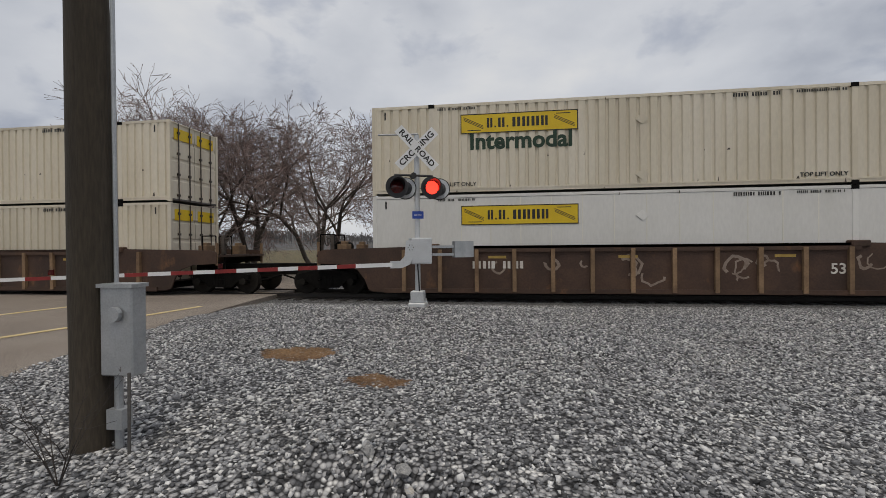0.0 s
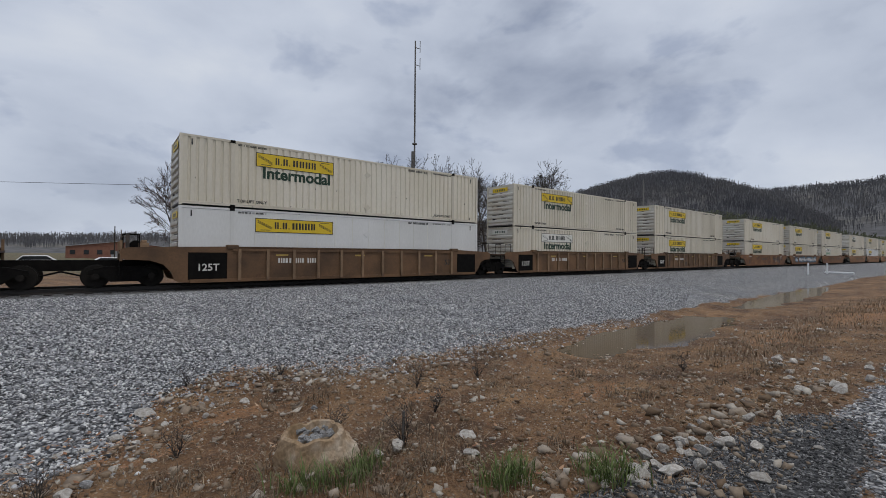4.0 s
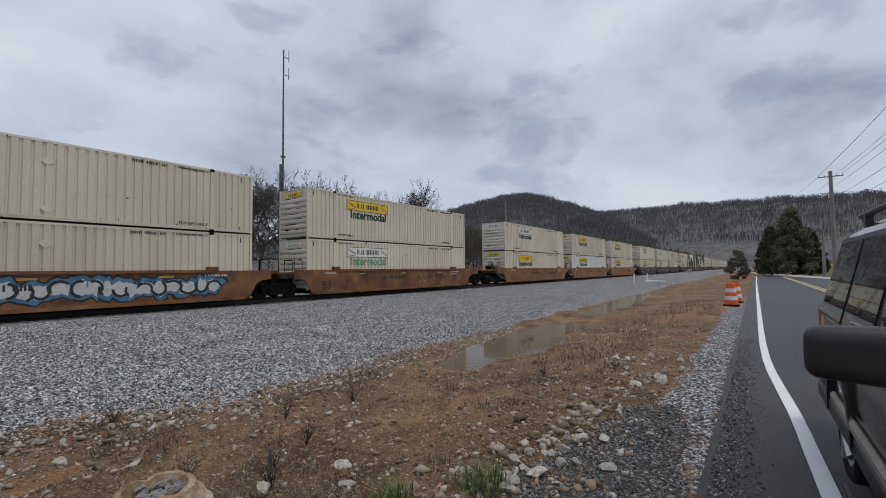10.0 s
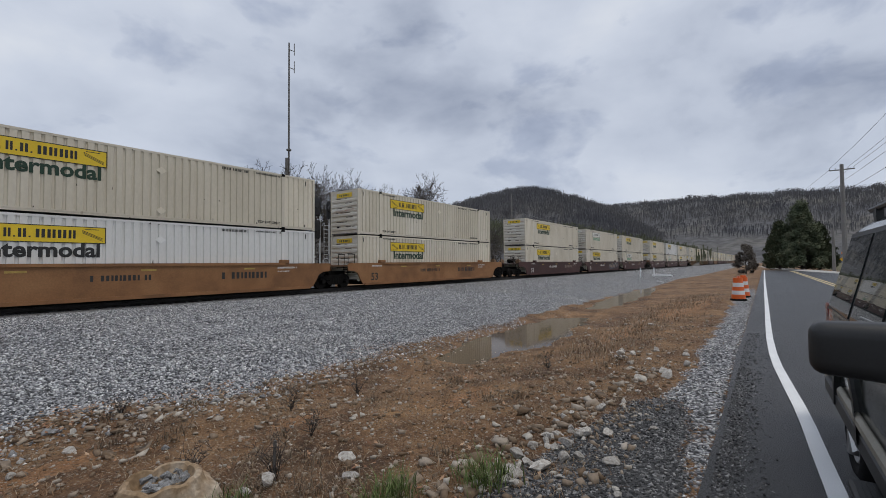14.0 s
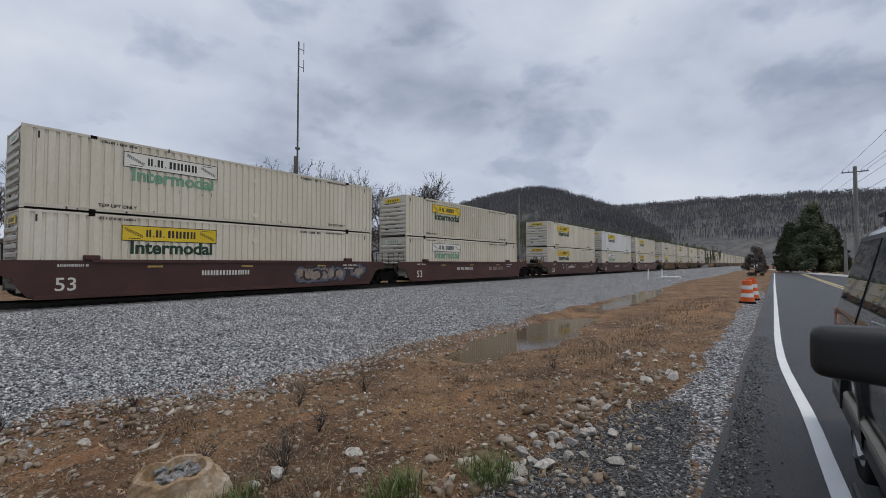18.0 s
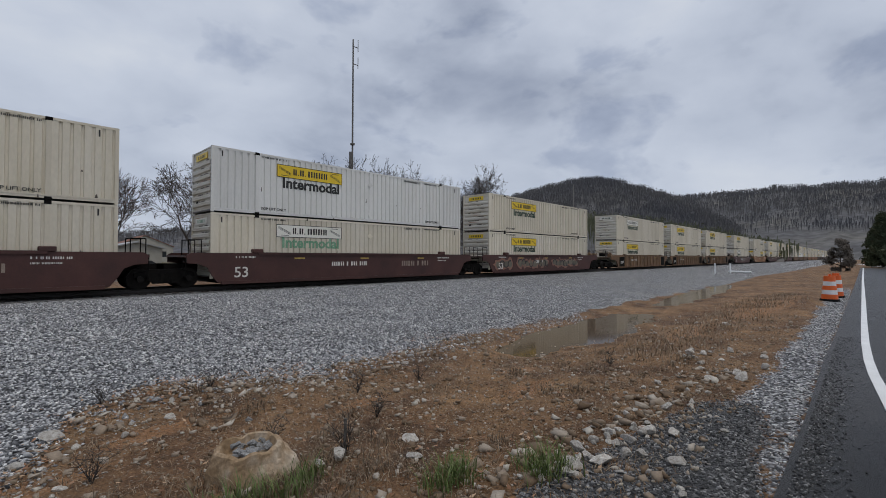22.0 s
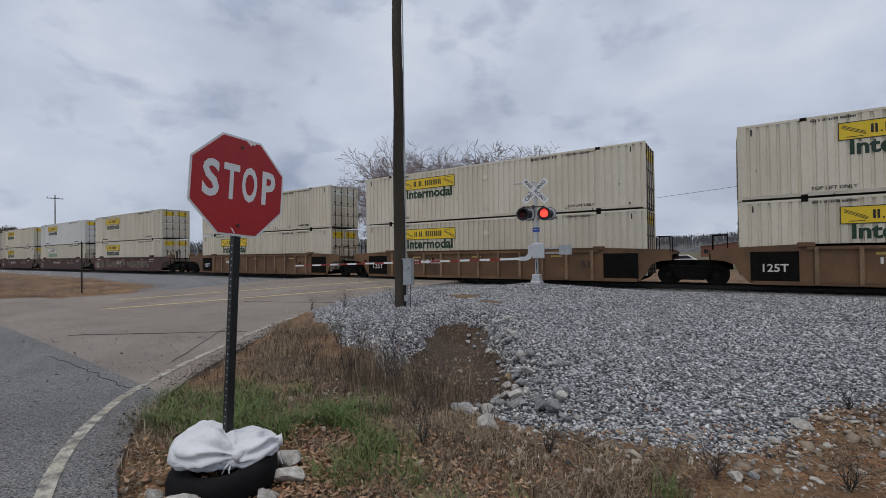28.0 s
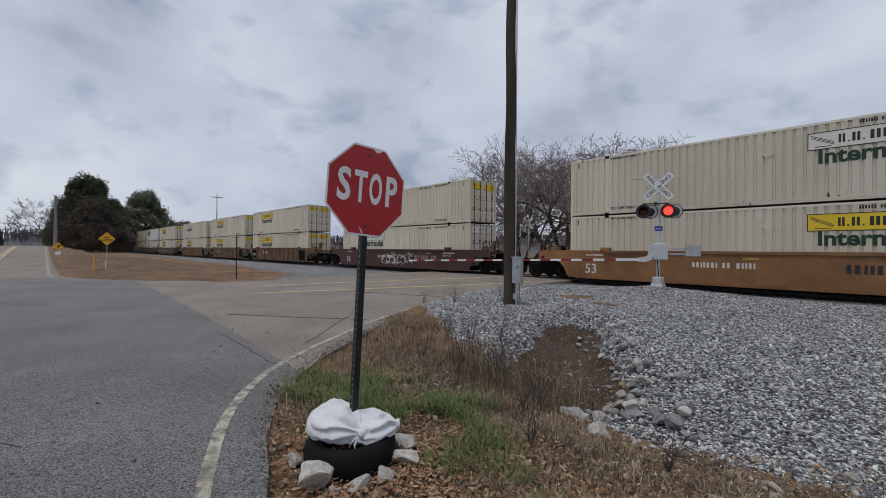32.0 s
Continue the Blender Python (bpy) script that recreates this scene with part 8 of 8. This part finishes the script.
# ---------------------------------------------------------------- loose stones, grass and leaves on the ground
def scatter_stones(name, pts, sizes, material, label, floor_z=None, flat_k=1.0, block=False):
    """Angular little stones joined in one mesh: squashed, twisted octahedra."""
    n = len(pts)
    rng = np.random.RandomState(n % 97 + 5)
    if block:
        base = np.array([(x, y, z) for z in (-0.75, 0.75) for x, y in ((-0.8, -0.75), (0.8, -0.75), (0.8, 0.75), (-0.8, 0.75))])
        tri = np.array([(0, 2, 1), (0, 3, 2), (4, 5, 6), (4, 6, 7), (0, 1, 5), (0, 5, 4), (1, 2, 6), (1, 6, 5), (2, 3, 7), (2, 7, 6), (3, 0, 4), (3, 4, 7)])
    else:
        base = np.array([(1, 0, 0), (0, 1, 0), (-1, 0, 0), (0, -1, 0), (0, 0, 1), (0, 0, -1)], float)
        tri = np.array([(0, 1, 4), (1, 2, 4), (2, 3, 4), (3, 0, 4), (1, 0, 5), (2, 1, 5), (3, 2, 5), (0, 3, 5)])
    nv = len(base)
    v = base[None] * rng.uniform(0.55, 1.2, (n, nv, 1)) * np.stack([np.ones(n), rng.uniform(0.6, 1, n), flat_k * rng.uniform(0.45, 0.8, n)], 1)[:, None]
    v += rng.uniform(-0.22, 0.22, v.shape)
    a, b = rng.uniform(0, 6.28, n), rng.uniform(-0.6, 0.6, n)
    ca, sa, cb, sb_ = np.cos(a), np.sin(a), np.cos(b), np.sin(b)
    x, y, z = v[..., 0], v[..., 1], v[..., 2]
    x, z = x * cb[:, None] + z * sb_[:, None], -x * sb_[:, None] + z * cb[:, None]
    x, y = x * ca[:, None] - y * sa[:, None], x * sa[:, None] + y * ca[:, None]
    v = np.stack([x, y, z], -1) * (sizes[:, None, None] / 2)
    v += np.stack([pts[:, 0], pts[:, 1], (land if floor_z is None else floor_z)(pts[:, 0], pts[:, 1]) + sizes * 0.12], 1)[:, None]
    f = (tri[None] + nv * np.arange(n)[:, None, None]).reshape(-1, 3)
    me = bpy.data.meshes.new(name)
    me.vertices.add(n * nv)
    me.vertices.foreach_set("co", v.reshape(-1).astype(np.float32))
    me.loops.add(len(f) * 3)
    me.loops.foreach_set("vertex_index", f.reshape(-1).astype(np.int32))
    me.polygons.add(len(f))
    me.polygons.foreach_set("loop_start", np.arange(0, len(f) * 3, 3, dtype=np.int32))
    me.update(calc_edges=True)
    me.validate()
    me.materials.append(material)
    return tagged(new(name, me), label, "gravel", kind="stuff")


def island_material(name, stops, rough=0.9):
    """Colour picked per loose piece."""
    m = bpy.data.materials.new(name)
    m.use_nodes = True
    n, l = m.node_tree.nodes, m.node_tree.links
    g = n.new("ShaderNodeNewGeometry")
    r = n.new("ShaderNodeValToRGB")
    els = r.color_ramp.elements
    while len(els) < len(stops):
        els.new(0.5)
    for i, (e, c) in enumerate(zip(els, stops)):
        e.position, e.color = i / (len(stops) - 1), (*c, 1)
    l.new(g.outputs["Random Per Island"], r.inputs["Fac"])
    co = n.new("ShaderNodeTexCoord")
    t = n.new("ShaderNodeTexNoise")
    t.inputs["Scale"].default_value = 45
    l.new(co.outputs["Object"], t.inputs["Vector"])
    mr = n.new("ShaderNodeMapRange")
    mr.inputs["To Min"].default_value, mr.inputs["To Max"].default_value = 0.65, 1.35
    l.new(t.outputs["Fac"], mr.inputs["Value"])
    h = n.new("ShaderNodeHueSaturation")
    l.new(mr.outputs["Result"], h.inputs["Value"])
    l.new(r.outputs["Color"], h.inputs["Color"])
    b = n["Principled BSDF"]
    l.new(h.outputs["Color"], b.inputs["Base Color"])
    b.inputs["Roughness"].default_value = rough
    return m


M_STONES = island_material("crushed_stone_pieces", [(0.038, 0.04, 0.044), (0.155, 0.159, 0.17), (0.33, 0.335, 0.35), (0.49, 0.495, 0.508), (0.78, 0.78, 0.775)])
M_PEBBLES = island_material("pale_pebbles", [(0.13, 0.085, 0.050), (0.20, 0.145, 0.098), (0.29, 0.235, 0.18), (0.47, 0.435, 0.38)])
M_CRUMBS = island_material("asphalt_crumbs", [(0.026, 0.0265, 0.028), (0.072, 0.073, 0.077), (0.15, 0.151, 0.156), (0.36, 0.36, 0.36)])
M_GRIT = island_material("road_grit", [(0.02, 0.02, 0.021), (0.05, 0.05, 0.05), (0.12, 0.115, 0.11), (0.30, 0.29, 0.27)])
rng = np.random.RandomState(11)


def pick(n, x0, x1, y0, y1, channel, keep=0.4, near=None):
    p = np.stack([rng.uniform(x0, x1, n), rng.uniform(y0, y1, n)], 1)
    s = surfaces(p[:, 0], p[:, 1])[channel]
    ok = (s > keep) & (road_mask(p[:, 0], p[:, 1]) < 0.5)
    if near is not None:
        ok &= rng.uniform(0, 1, n) < near(p)
    return p[ok]


falloff = lambda p: np.clip(9.0 / np.hypot(p[:, 0], p[:, 1]), 0.2, 1) ** 1.15
P1 = pick(250000, -11, 22, 4.5, 19.2, 0, 0.45, falloff)
scatter_stones("ballast_stones", P1, rng.uniform(0.028, 0.068, len(P1)), M_STONES, "loose grey crushed ballast stones")
P1 = pick(5000, -9, 14, 4.5, 16, 0, 0.3, falloff)
scatter_stones("coarse_ballast", P1, rng.uniform(0.05, 0.085, len(P1)), M_STONES, "coarser grey ballast stones", block=True)
P1 = pick(20000, 2.0, 30, 0.4, 1.6, 0, 0.3, lambda p: np.clip(5 / p[:, 0], 0.1, 1))
scatter_stones("shoulder_gravel", P1, rng.uniform(0.015, 0.045, len(P1)), M_STONES, "fine grey gravel on the road shoulder")
P1 = pick(20000, 2.2, 7, 0.2, 1.8, 2, 0.35)
scatter_stones("asphalt_crumbs", P1, np.clip(rng.lognormal(-4.1, 0.5, len(P1)), 0.008, 0.05), M_CRUMBS, "spilled black asphalt crumbs on the shoulder")
dirt = lambda p: np.clip(5 / np.hypot(p[:, 0], p[:, 1]), 0.1, 1) * (surfaces(p[:, 0], p[:, 1])[0] < 0.4) * (p[:, 1] > 0.9)
P1 = pick(15000, -5, 16, 1.0, 7.6, 0, -1, dirt)
scatter_stones("pebbles", P1, np.clip(rng.lognormal(-3.5, 0.55, len(P1)), 0.012, 0.10), M_PEBBLES, "pale pebbles scattered on the soil", block=True)
TOE_X, TOE_Y = [-2.2, -1, 0, 0.4, 0.65, 1.4, 2.4, 3.8, 6, 9, 12, 16], [4.8, 5.0, 5.45, 6.0, 6.8, 7.4, 7.2, 6.5, 6.85, 7.2, 7.2, 7.2]
tx_ = np.concatenate([rng.uniform(-2.2, 9, 420), rng.normal(2.6, 1.4, 420)])
P1 = np.stack([tx_, np.interp(tx_, TOE_X, TOE_Y) - np.abs(rng.normal(0, 0.85, len(tx_))) + 0.1], 1)
scatter_stones("flat_stones", P1, np.clip(rng.lognormal(-2.75, 0.45, len(P1)), 0.03, 0.17), M_PEBBLES, "flat pale stones spread below the ballast", flat_k=0.5, block=True)
tx_ = rng.uniform(-2.0, 14, 5200)
P1 = np.stack([tx_, np.interp(tx_, TOE_X, TOE_Y) - np.abs(rng.normal(0, 0.55, len(tx_))) + 0.2], 1)
scatter_stones("ballast_spill", P1, np.clip(rng.lognormal(-3.3, 0.4, len(P1)), 0.015, 0.09), M_STONES, "grey stones spilled from the foot of the ballast")
k_ = rng.uniform(0, 1, 420) ** 1.3
P1 = np.stack([2.3 + 5.4 * k_ + rng.normal(0, 0.2, 420), 2.0 - 0.5 * k_ + np.abs(rng.normal(0, 0.34, 420)) - 0.12], 1)
scatter_stones("verge_stones", P1, np.clip(rng.lognormal(-3.0, 0.62, len(P1)), 0.015, 0.20), M_PEBBLES, "pale stones scattered on the verge", flat_k=0.8, block=True)
P1 = np.stack([rng.uniform(-12, -2.4, 6000), rng.uniform(-6, 5.5, 6000)], 1)
P1 = P1[road_mask(P1[:, 0], P1[:, 1]) > 0.5]
scatter_stones("road_grit", P1, np.clip(rng.lognormal(-4.3, 0.5, len(P1)), 0.006, 0.05), M_GRIT, "small dark grit and crumbs on the worn asphalt", lambda x, y: road_z(x, y) + 0.008)
e_y = rng.uniform(0.7, 9.5, 2600)
P1 = np.stack([edge_x(EDGE, e_y) - np.abs(rng.normal(0, 0.22, 2600)) + 0.06, e_y], 1)
scatter_stones("edge_debris", P1, np.clip(rng.lognormal(-4.2, 0.55, len(P1)), 0.006, 0.06), M_GRIT, "dirt crumbs and grit along the worn asphalt's edge", lambda x, y: road_z(x, y) + 0.008)
xs_ = np.concatenate([rng.uniform(-1, 12, 3600), rng.uniform(1.5, 8, 2600)])
P1 = np.stack([xs_, 0.44 - np.abs(rng.normal(0, 0.13, len(xs_)))], 1)
scatter_stones("edge_crumbs", P1, np.clip(rng.lognormal(-4.1, 0.5, len(P1)), 0.008, 0.05), M_CRUMBS, "black asphalt crumbs along the road's ragged edge", lambda x, y: road_z(x, y))


def blades(name, centres, per, h0, h1, spread, lean_amt, material, label, width=0.004, seed=1, bend=0.35):
    """Grass: each blade two bent triangles strips, joined."""
    r = np.random.RandomState(seed)
    c = np.repeat(centres, per, axis=0)
    n = len(c)
    c = c + r.normal(0, spread, (n, 2))
    c = c[np.hypot(c[:, 0] - bx, c[:, 1] - by) > 0.62]
    n = len(c)
    z = land(c[:, 0], c[:, 1])
    h = r.uniform(h0, h1, n)
    a = r.uniform(0, 6.28, n)
    d = np.stack([np.cos(a), np.sin(a)], 1)
    w = np.stack([-d[:, 1], d[:, 0]], 1) * (width * r.uniform(0.6, 1.4, n))[:, None]
    ln = (lean_amt * h * r.uniform(0.2, 1.0, n))[:, None] * d
    p0a = np.column_stack([c - w, z - 0.01])
    p0b = np.column_stack([c + w, z - 0.01])
    p1a = np.column_stack([c + ln * bend - w * 0.8, z + h * 0.6])
    p1b = np.column_stack([c + ln * bend + w * 0.8, z + h * 0.6])
    p2 = np.column_stack([c + ln, z + h])
    V = np.stack([p0a, p0b, p1b, p1a, p2], 1).reshape(-1, 3)
    k = 5 * np.arange(n)[:, None]
    F = np.concatenate([k + np.array([[0, 1, 2]]), k + np.array([[0, 2, 3]]), k + np.array([[3, 2, 4]])])
    me = bpy.data.meshes.new(name)
    me.from_pydata(V.tolist(), [], F.tolist())
    me.materials.append(material)
    return tagged(new(name, me), label, "grass", kind="stuff")


M_GRASS = island_material("green_grass_blades", [(0.058, 0.092, 0.020), (0.10, 0.145, 0.036), (0.155, 0.19, 0.062)], 0.75)
M_DEAD = island_material("dead_grass_blades", [(0.16, 0.11, 0.07), (0.26, 0.19, 0.125), (0.36, 0.28, 0.19), (0.44, 0.36, 0.26)], 0.9)
M_DARKWEED = island_material("dark_dead_weeds", [(0.065, 0.047, 0.032), (0.135, 0.10, 0.067), (0.25, 0.195, 0.135)], 0.9)
M_STRAW = island_material("grey_straw", [(0.12, 0.08, 0.05), (0.20, 0.14, 0.09), (0.30, 0.225, 0.155), (0.42, 0.345, 0.26)], 0.9)
M_LITTER = island_material("brown_litter", [(0.14, 0.075, 0.038), (0.21, 0.122, 0.064), (0.29, 0.185, 0.105)], 0.9)
M_LEAF = island_material("fallen_leaves", [(0.17, 0.08, 0.04), (0.27, 0.135, 0.075), (0.36, 0.22, 0.13), (0.45, 0.31, 0.20)], 0.85)

tufts = np.array([(1.35, 3.2), (1.55, 3.1), (1.75, 3.25), (1.2, 3.3), (2.35, 2.35), (2.5, 2.3), (2.6, 2.4), (3.0, 1.95), (2.95, 1.85), (3.1, 1.8), (0.3, 3.0), (-0.6, 3.6)])
blades("green_grass", tufts, 90, 0.05, 0.22, 0.075, 1.1, M_GRASS, "green spring grass tufts by the boulder", seed=2)
def clumps(n, x0, x1, y0, y1, far=0.0):
    p = np.stack([rng.uniform(x0, x1, n), rng.uniform(y0, y1, n)], 1)
    ok = (road_mask(p[:, 0], p[:, 1]) < 0.5) & (surfaces(p[:, 0], p[:, 1])[0] < 0.35) & (land(p[:, 0], p[:, 1]) > -0.43)
    if far:
        ok &= rng.uniform(0, 1, n) < np.clip(far / np.hypot(p[:, 0], p[:, 1]), 0.12, 1)
    return p[ok]


g2 = np.concatenate([np.stack([rng.normal(-4.5, 0.7, 46), rng.normal(2.5, 0.4, 46)], 1), np.stack([rng.normal(-3.2, 0.6, 16), rng.normal(2.9, 0.4, 16)], 1), np.stack([rng.normal(-2.2, 0.6, 7), rng.normal(2.5, 0.5, 7)], 1)])
g2 = g2[(road_mask(g2[:, 0], g2[:, 1]) < 0.5) & (g2[:, 1] > 1.75)]
blades("green_grass", g2, 100, 0.04, 0.20, 0.085, 2.0, M_GRASS, "green grass on the bank by the stop sign", seed=3)
d1 = clumps(4200, -5.0, 13, 1.2, 7.2, 5.0)
blades("dead_grass", d1[::2], 16, 0.008, 0.05, 0.10, 3.2, M_LITTER, "matted brown dead grass on the soil", width=0.003, seed=4)
blades("dead_grass", d1[1::4], 12, 0.008, 0.05, 0.14, 3.2, M_DEAD, "straw-coloured dead grass on the soil", width=0.0028, seed=5)
sp_ = np.stack([rng.uniform(-3.5, 15, 20000), rng.uniform(1.1, 7.2, 20000)], 1)
mat_k = wob(sp_[:, 0] * 0.9, sp_[:, 1] * 1.3, 2.1) + 0.5 * wob(sp_[:, 0] * 2.3, sp_[:, 1] * 2.9, 0.7)
sp_ = sp_[(mat_k + rng.normal(0, 0.2, len(sp_)) > 0.22) & (road_mask(sp_[:, 0], sp_[:, 1]) < 0.5) & (surfaces(sp_[:, 0], sp_[:, 1])[0] < 0.35) & (surfaces(sp_[:, 0], sp_[:, 1])[2] < 0.3) & (land(sp_[:, 0], sp_[:, 1]) > -0.44) & (rng.uniform(0, 1, len(sp_)) < np.clip(5.5 / np.hypot(sp_[:, 0], sp_[:, 1]), 0.1, 1))]
blades("straw_mat", sp_, 3, 0.012, 0.055, 0.04, 3.6, M_STRAW, "patches of matted grey-brown straw on the soil", width=0.0022, seed=31)
blades("straw_mat", sp_[::3], 4, 0.012, 0.06, 0.06, 2.6, M_DARKWEED, "short dark dead stalks in the straw", width=0.0020, seed=32)
d2 = clumps(260, -5.6, -0.8, 1.3, 4.5)
blades("dead_grass", d2, 60, 0.015, 0.09, 0.14, 2.6, M_DEAD, "tangled straw-coloured dead grass on the bank", width=0.0032, seed=6)
d2 = clumps(240, -5.6, -0.5, 1.3, 4.6)
blades("dead_grass", d2[::3], 60, 0.04, 0.15, 0.09, 1.6, M_DARKWEED, "tangled brown dead grass on the bank", width=0.003, seed=16)
d2 = clumps(110, -2.6, 2.4, 1.9, 4.2)
blades("dead_grass", d2, 50, 0.03, 0.13, 0.10, 1.8, M_DARKWEED, "upright brown dead grass stalks near the boulder", width=0.0028, seed=17)
d2 = clumps(30, 1.0, 9.5, 1.9, 6.8)
blades("dead_weeds", d2, 60, 0.03, 0.14, 0.08, 1.3, M_DARKWEED, "dark clumps of dead weeds in the soil", width=0.0028, seed=18)
pit = np.stack([rng.normal(-4.2, 0.6, 240), rng.normal(5.0, 0.6, 240)], 1)
pit = pit[(road_mask(pit[:, 0], pit[:, 1]) < 0.5) & (pit[:, 0] < -2.9)]
blades("dead_weeds", pit, 18, 0.06, 0.32, 0.13, 0.8, M_DARKWEED, "tall dark dead weeds in the ditch", width=0.0032, seed=7)
blades("dead_weeds", pit[::4], 3, 0.35, 0.80, 0.12, 0.5, M_DEAD, "tall pale dead weed stalks in the ditch", width=0.0035, seed=8)
d6 = np.stack([rng.uniform(-9.2, -4.6, 420), rng.uniform(2.0, 6.6, 420)], 1)
d6 = d6[(road_mask(d6[:, 0], d6[:, 1]) < 0.5) & (d6[:, 0] - edge_x(EDGE, d6[:, 1]) < 1.9)]
blades("dead_grass", d6, 20, 0.03, 0.16, 0.12, 1.6, M_DARKWEED, "dark dead grass along the road edge", width=0.0035, seed=19)
blades("dead_grass", d6[::3], 26, 0.04, 0.18, 0.12, 1.2, M_DEAD, "straw-coloured grass along the road edge", width=0.0035, seed=20)
d3 = np.stack([rng.uniform(8, 28, 230), rng.normal(3.0, 0.45, 230)], 1)
blades("dead_grass", d3, 16, 0.04, 0.16, 0.22, 1.2, M_STRAW, "brown dead grass along the ditch", width=0.006, seed=9)
d4 = np.stack([rng.uniform(-70, -24, 700), rng.uniform(1.5, 9, 700)], 1)
d4 = d4[road_mask(d4[:, 0], d4[:, 1]) < 0.5]
blades("dead_grass", d4, 22, 0.02, 0.10, 0.5, 2.6, M_STRAW, "dead grass on the far verge", width=0.008, seed=10)


def weed(x, y, h, seed):
    rnd = random.Random(seed)
    w = []
    for i in range(9):
        a = rnd.uniform(0, 6.28)
        p, d = Vector((0, 0, -0.02)), Vector((math.cos(a) * 0.35, math.sin(a) * 0.35, 1)).normalized()
        for k in range(4):
            q = p + d * h / 4 * rnd.uniform(0.7, 1.1)
            w.append((p.copy(), q.copy(), 0.005 - 0.001 * k, 0.004 - 0.001 * k))
            for s in range(2):
                e = q + Vector((rnd.gauss(0, 0.06), rnd.gauss(0, 0.06), rnd.uniform(0.01, 0.09)))
                w.append((q.copy(), e, 0.0025, 0.0015))
            d = (d + Vector((rnd.gauss(0, 0.2), rnd.gauss(0, 0.2), 0))).normalized()
            p = q
    t = empty("dead_weed", pose(x, y, lid(x, y)), "brown dead branching weed", "weed", "dead weeds")
    segs_mesh("stalk", w, M_TWIG, t, 3)
    return t


for i, (x, y, h) in enumerate(((2.25, 3.45, 0.42), (1.95, 4.3, 0.3), (3.6, 5.2, 0.3), (4.6, 5.0, 0.28), (2.2, 6.8, 0.32), (1.0, 7.1, 0.28), (-2.6, 3.3, 0.5), (-3.2, 4.0, 0.6), (-4.6, 4.3, 0.7), (-5.3, 4.2, 0.6), (-5.6, 5.6, 0.6), (-7.6, 9.0, 0.9), (0.6, 4.7, 0.3), (-0.3, 4.2, 0.3), (3.1, 4.1, 0.3), (7.4, 3.2, 0.3), (-1.6, 3.9, 0.35), (-10.2, 8.4, 0.5), (-4.1, 4.6, 0.95), (-3.7, 4.9, 0.85), (-4.5, 5.0, 1.05), (-3.9, 5.3, 0.9), (-4.9, 4.7, 0.8), (-5.4, 6.2, 0.7), (-6.3, 5.7, 0.6), (-9.1, 8.6, 0.6))):
    weed(x, y, h, i)
# rusty stake in the weeds by the boulder, and a fallen leaf litter
bm = bmesh.new()
tube(bm, (0, 0, -0.1), (0.01, 0, 0.34), 0.014, seg=6)
tagged(part("stake", bm, M_GREY_STEEL, m=pose(2.22, 3.42, lid(2.22, 3.42))), "dark rusty steel stake standing in the weeds", "stake")
tc_ = np.repeat(np.stack([rng.uniform(-1.5, 8, 26), rng.normal(-0.15, 0.3, 26)], 1), 34, axis=0) + np.stack([rng.normal(0, 0.28, 884), rng.normal(0, 0.10, 884)], 1)
TOE_LITTER = np.stack([tc_[:, 0], np.interp(tc_[:, 0], TOE_X, TOE_Y) + tc_[:, 1]], 1)
lp = np.concatenate([np.stack([rng.normal(-2.7, 0.8, 5200), rng.normal(2.2, 0.6, 5200)], 1), np.stack([rng.normal(-4.3, 0.7, 300), rng.normal(6.2, 0.9, 300)], 1), np.stack([rng.uniform(-2, 8, 500), rng.uniform(1.5, 6.5, 500)], 1), np.stack([rng.normal(2.5, 1.2, 120), rng.normal(6.9, 0.35, 120)], 1), TOE_LITTER])
lp = lp[road_mask(lp[:, 0], lp[:, 1]) < 0.5]
n_l = len(lp)
s_l, a_l, t_l = rng.uniform(0.010, 0.027, n_l), rng.uniform(0, 6.28, n_l), rng.uniform(-0.5, 0.5, n_l)
z_l = land(lp[:, 0], lp[:, 1]) + rng.uniform(0.015, 0.06, n_l)
lv = []
for du, dv, dz in ((-1.3, 0, 0.2), (-0.2, -0.7, 0.0), (1.3, 0, 0.25), (-0.2, 0.7, 0.05)):
    lv.append(np.stack([lp[:, 0] + s_l * (du * np.cos(a_l) - dv * np.sin(a_l)), lp[:, 1] + s_l * (du * np.sin(a_l) + dv * np.cos(a_l)), z_l + s_l * (dz + t_l * du)], 1))
lv = np.stack(lv, 1).reshape(-1, 3)
me = bpy.data.meshes.new("leaf_litter")
me.from_pydata(lv.tolist(), [], (4 * np.arange(n_l)[:, None] + np.arange(4)[None]).tolist())
me.materials.append(M_LEAF)
tagged(new("leaf_litter", me), "brown fallen leaves scattered on the ground", "leaves", kind="stuff")

# ---------------------------------------------------------------- movement
# metres that the train has rolled to the left
ROLLED = [(0.0, 0.0), (3.0, 44.2), (6.0, 88.2), (9.0, 132.4), (13.0, 191.4), (16.0, 235.4), (19.0, 279.3), (23.0, 338.1), (26.0, 381.9), (29.0, 426.5), (32.0, 471.2)]


def motions():
    for ob, x, z in TRAIN:
        walk(ob, [(t, pose(x - s, TRACK_Y, z)) for t, s in ROLLED])


motions()
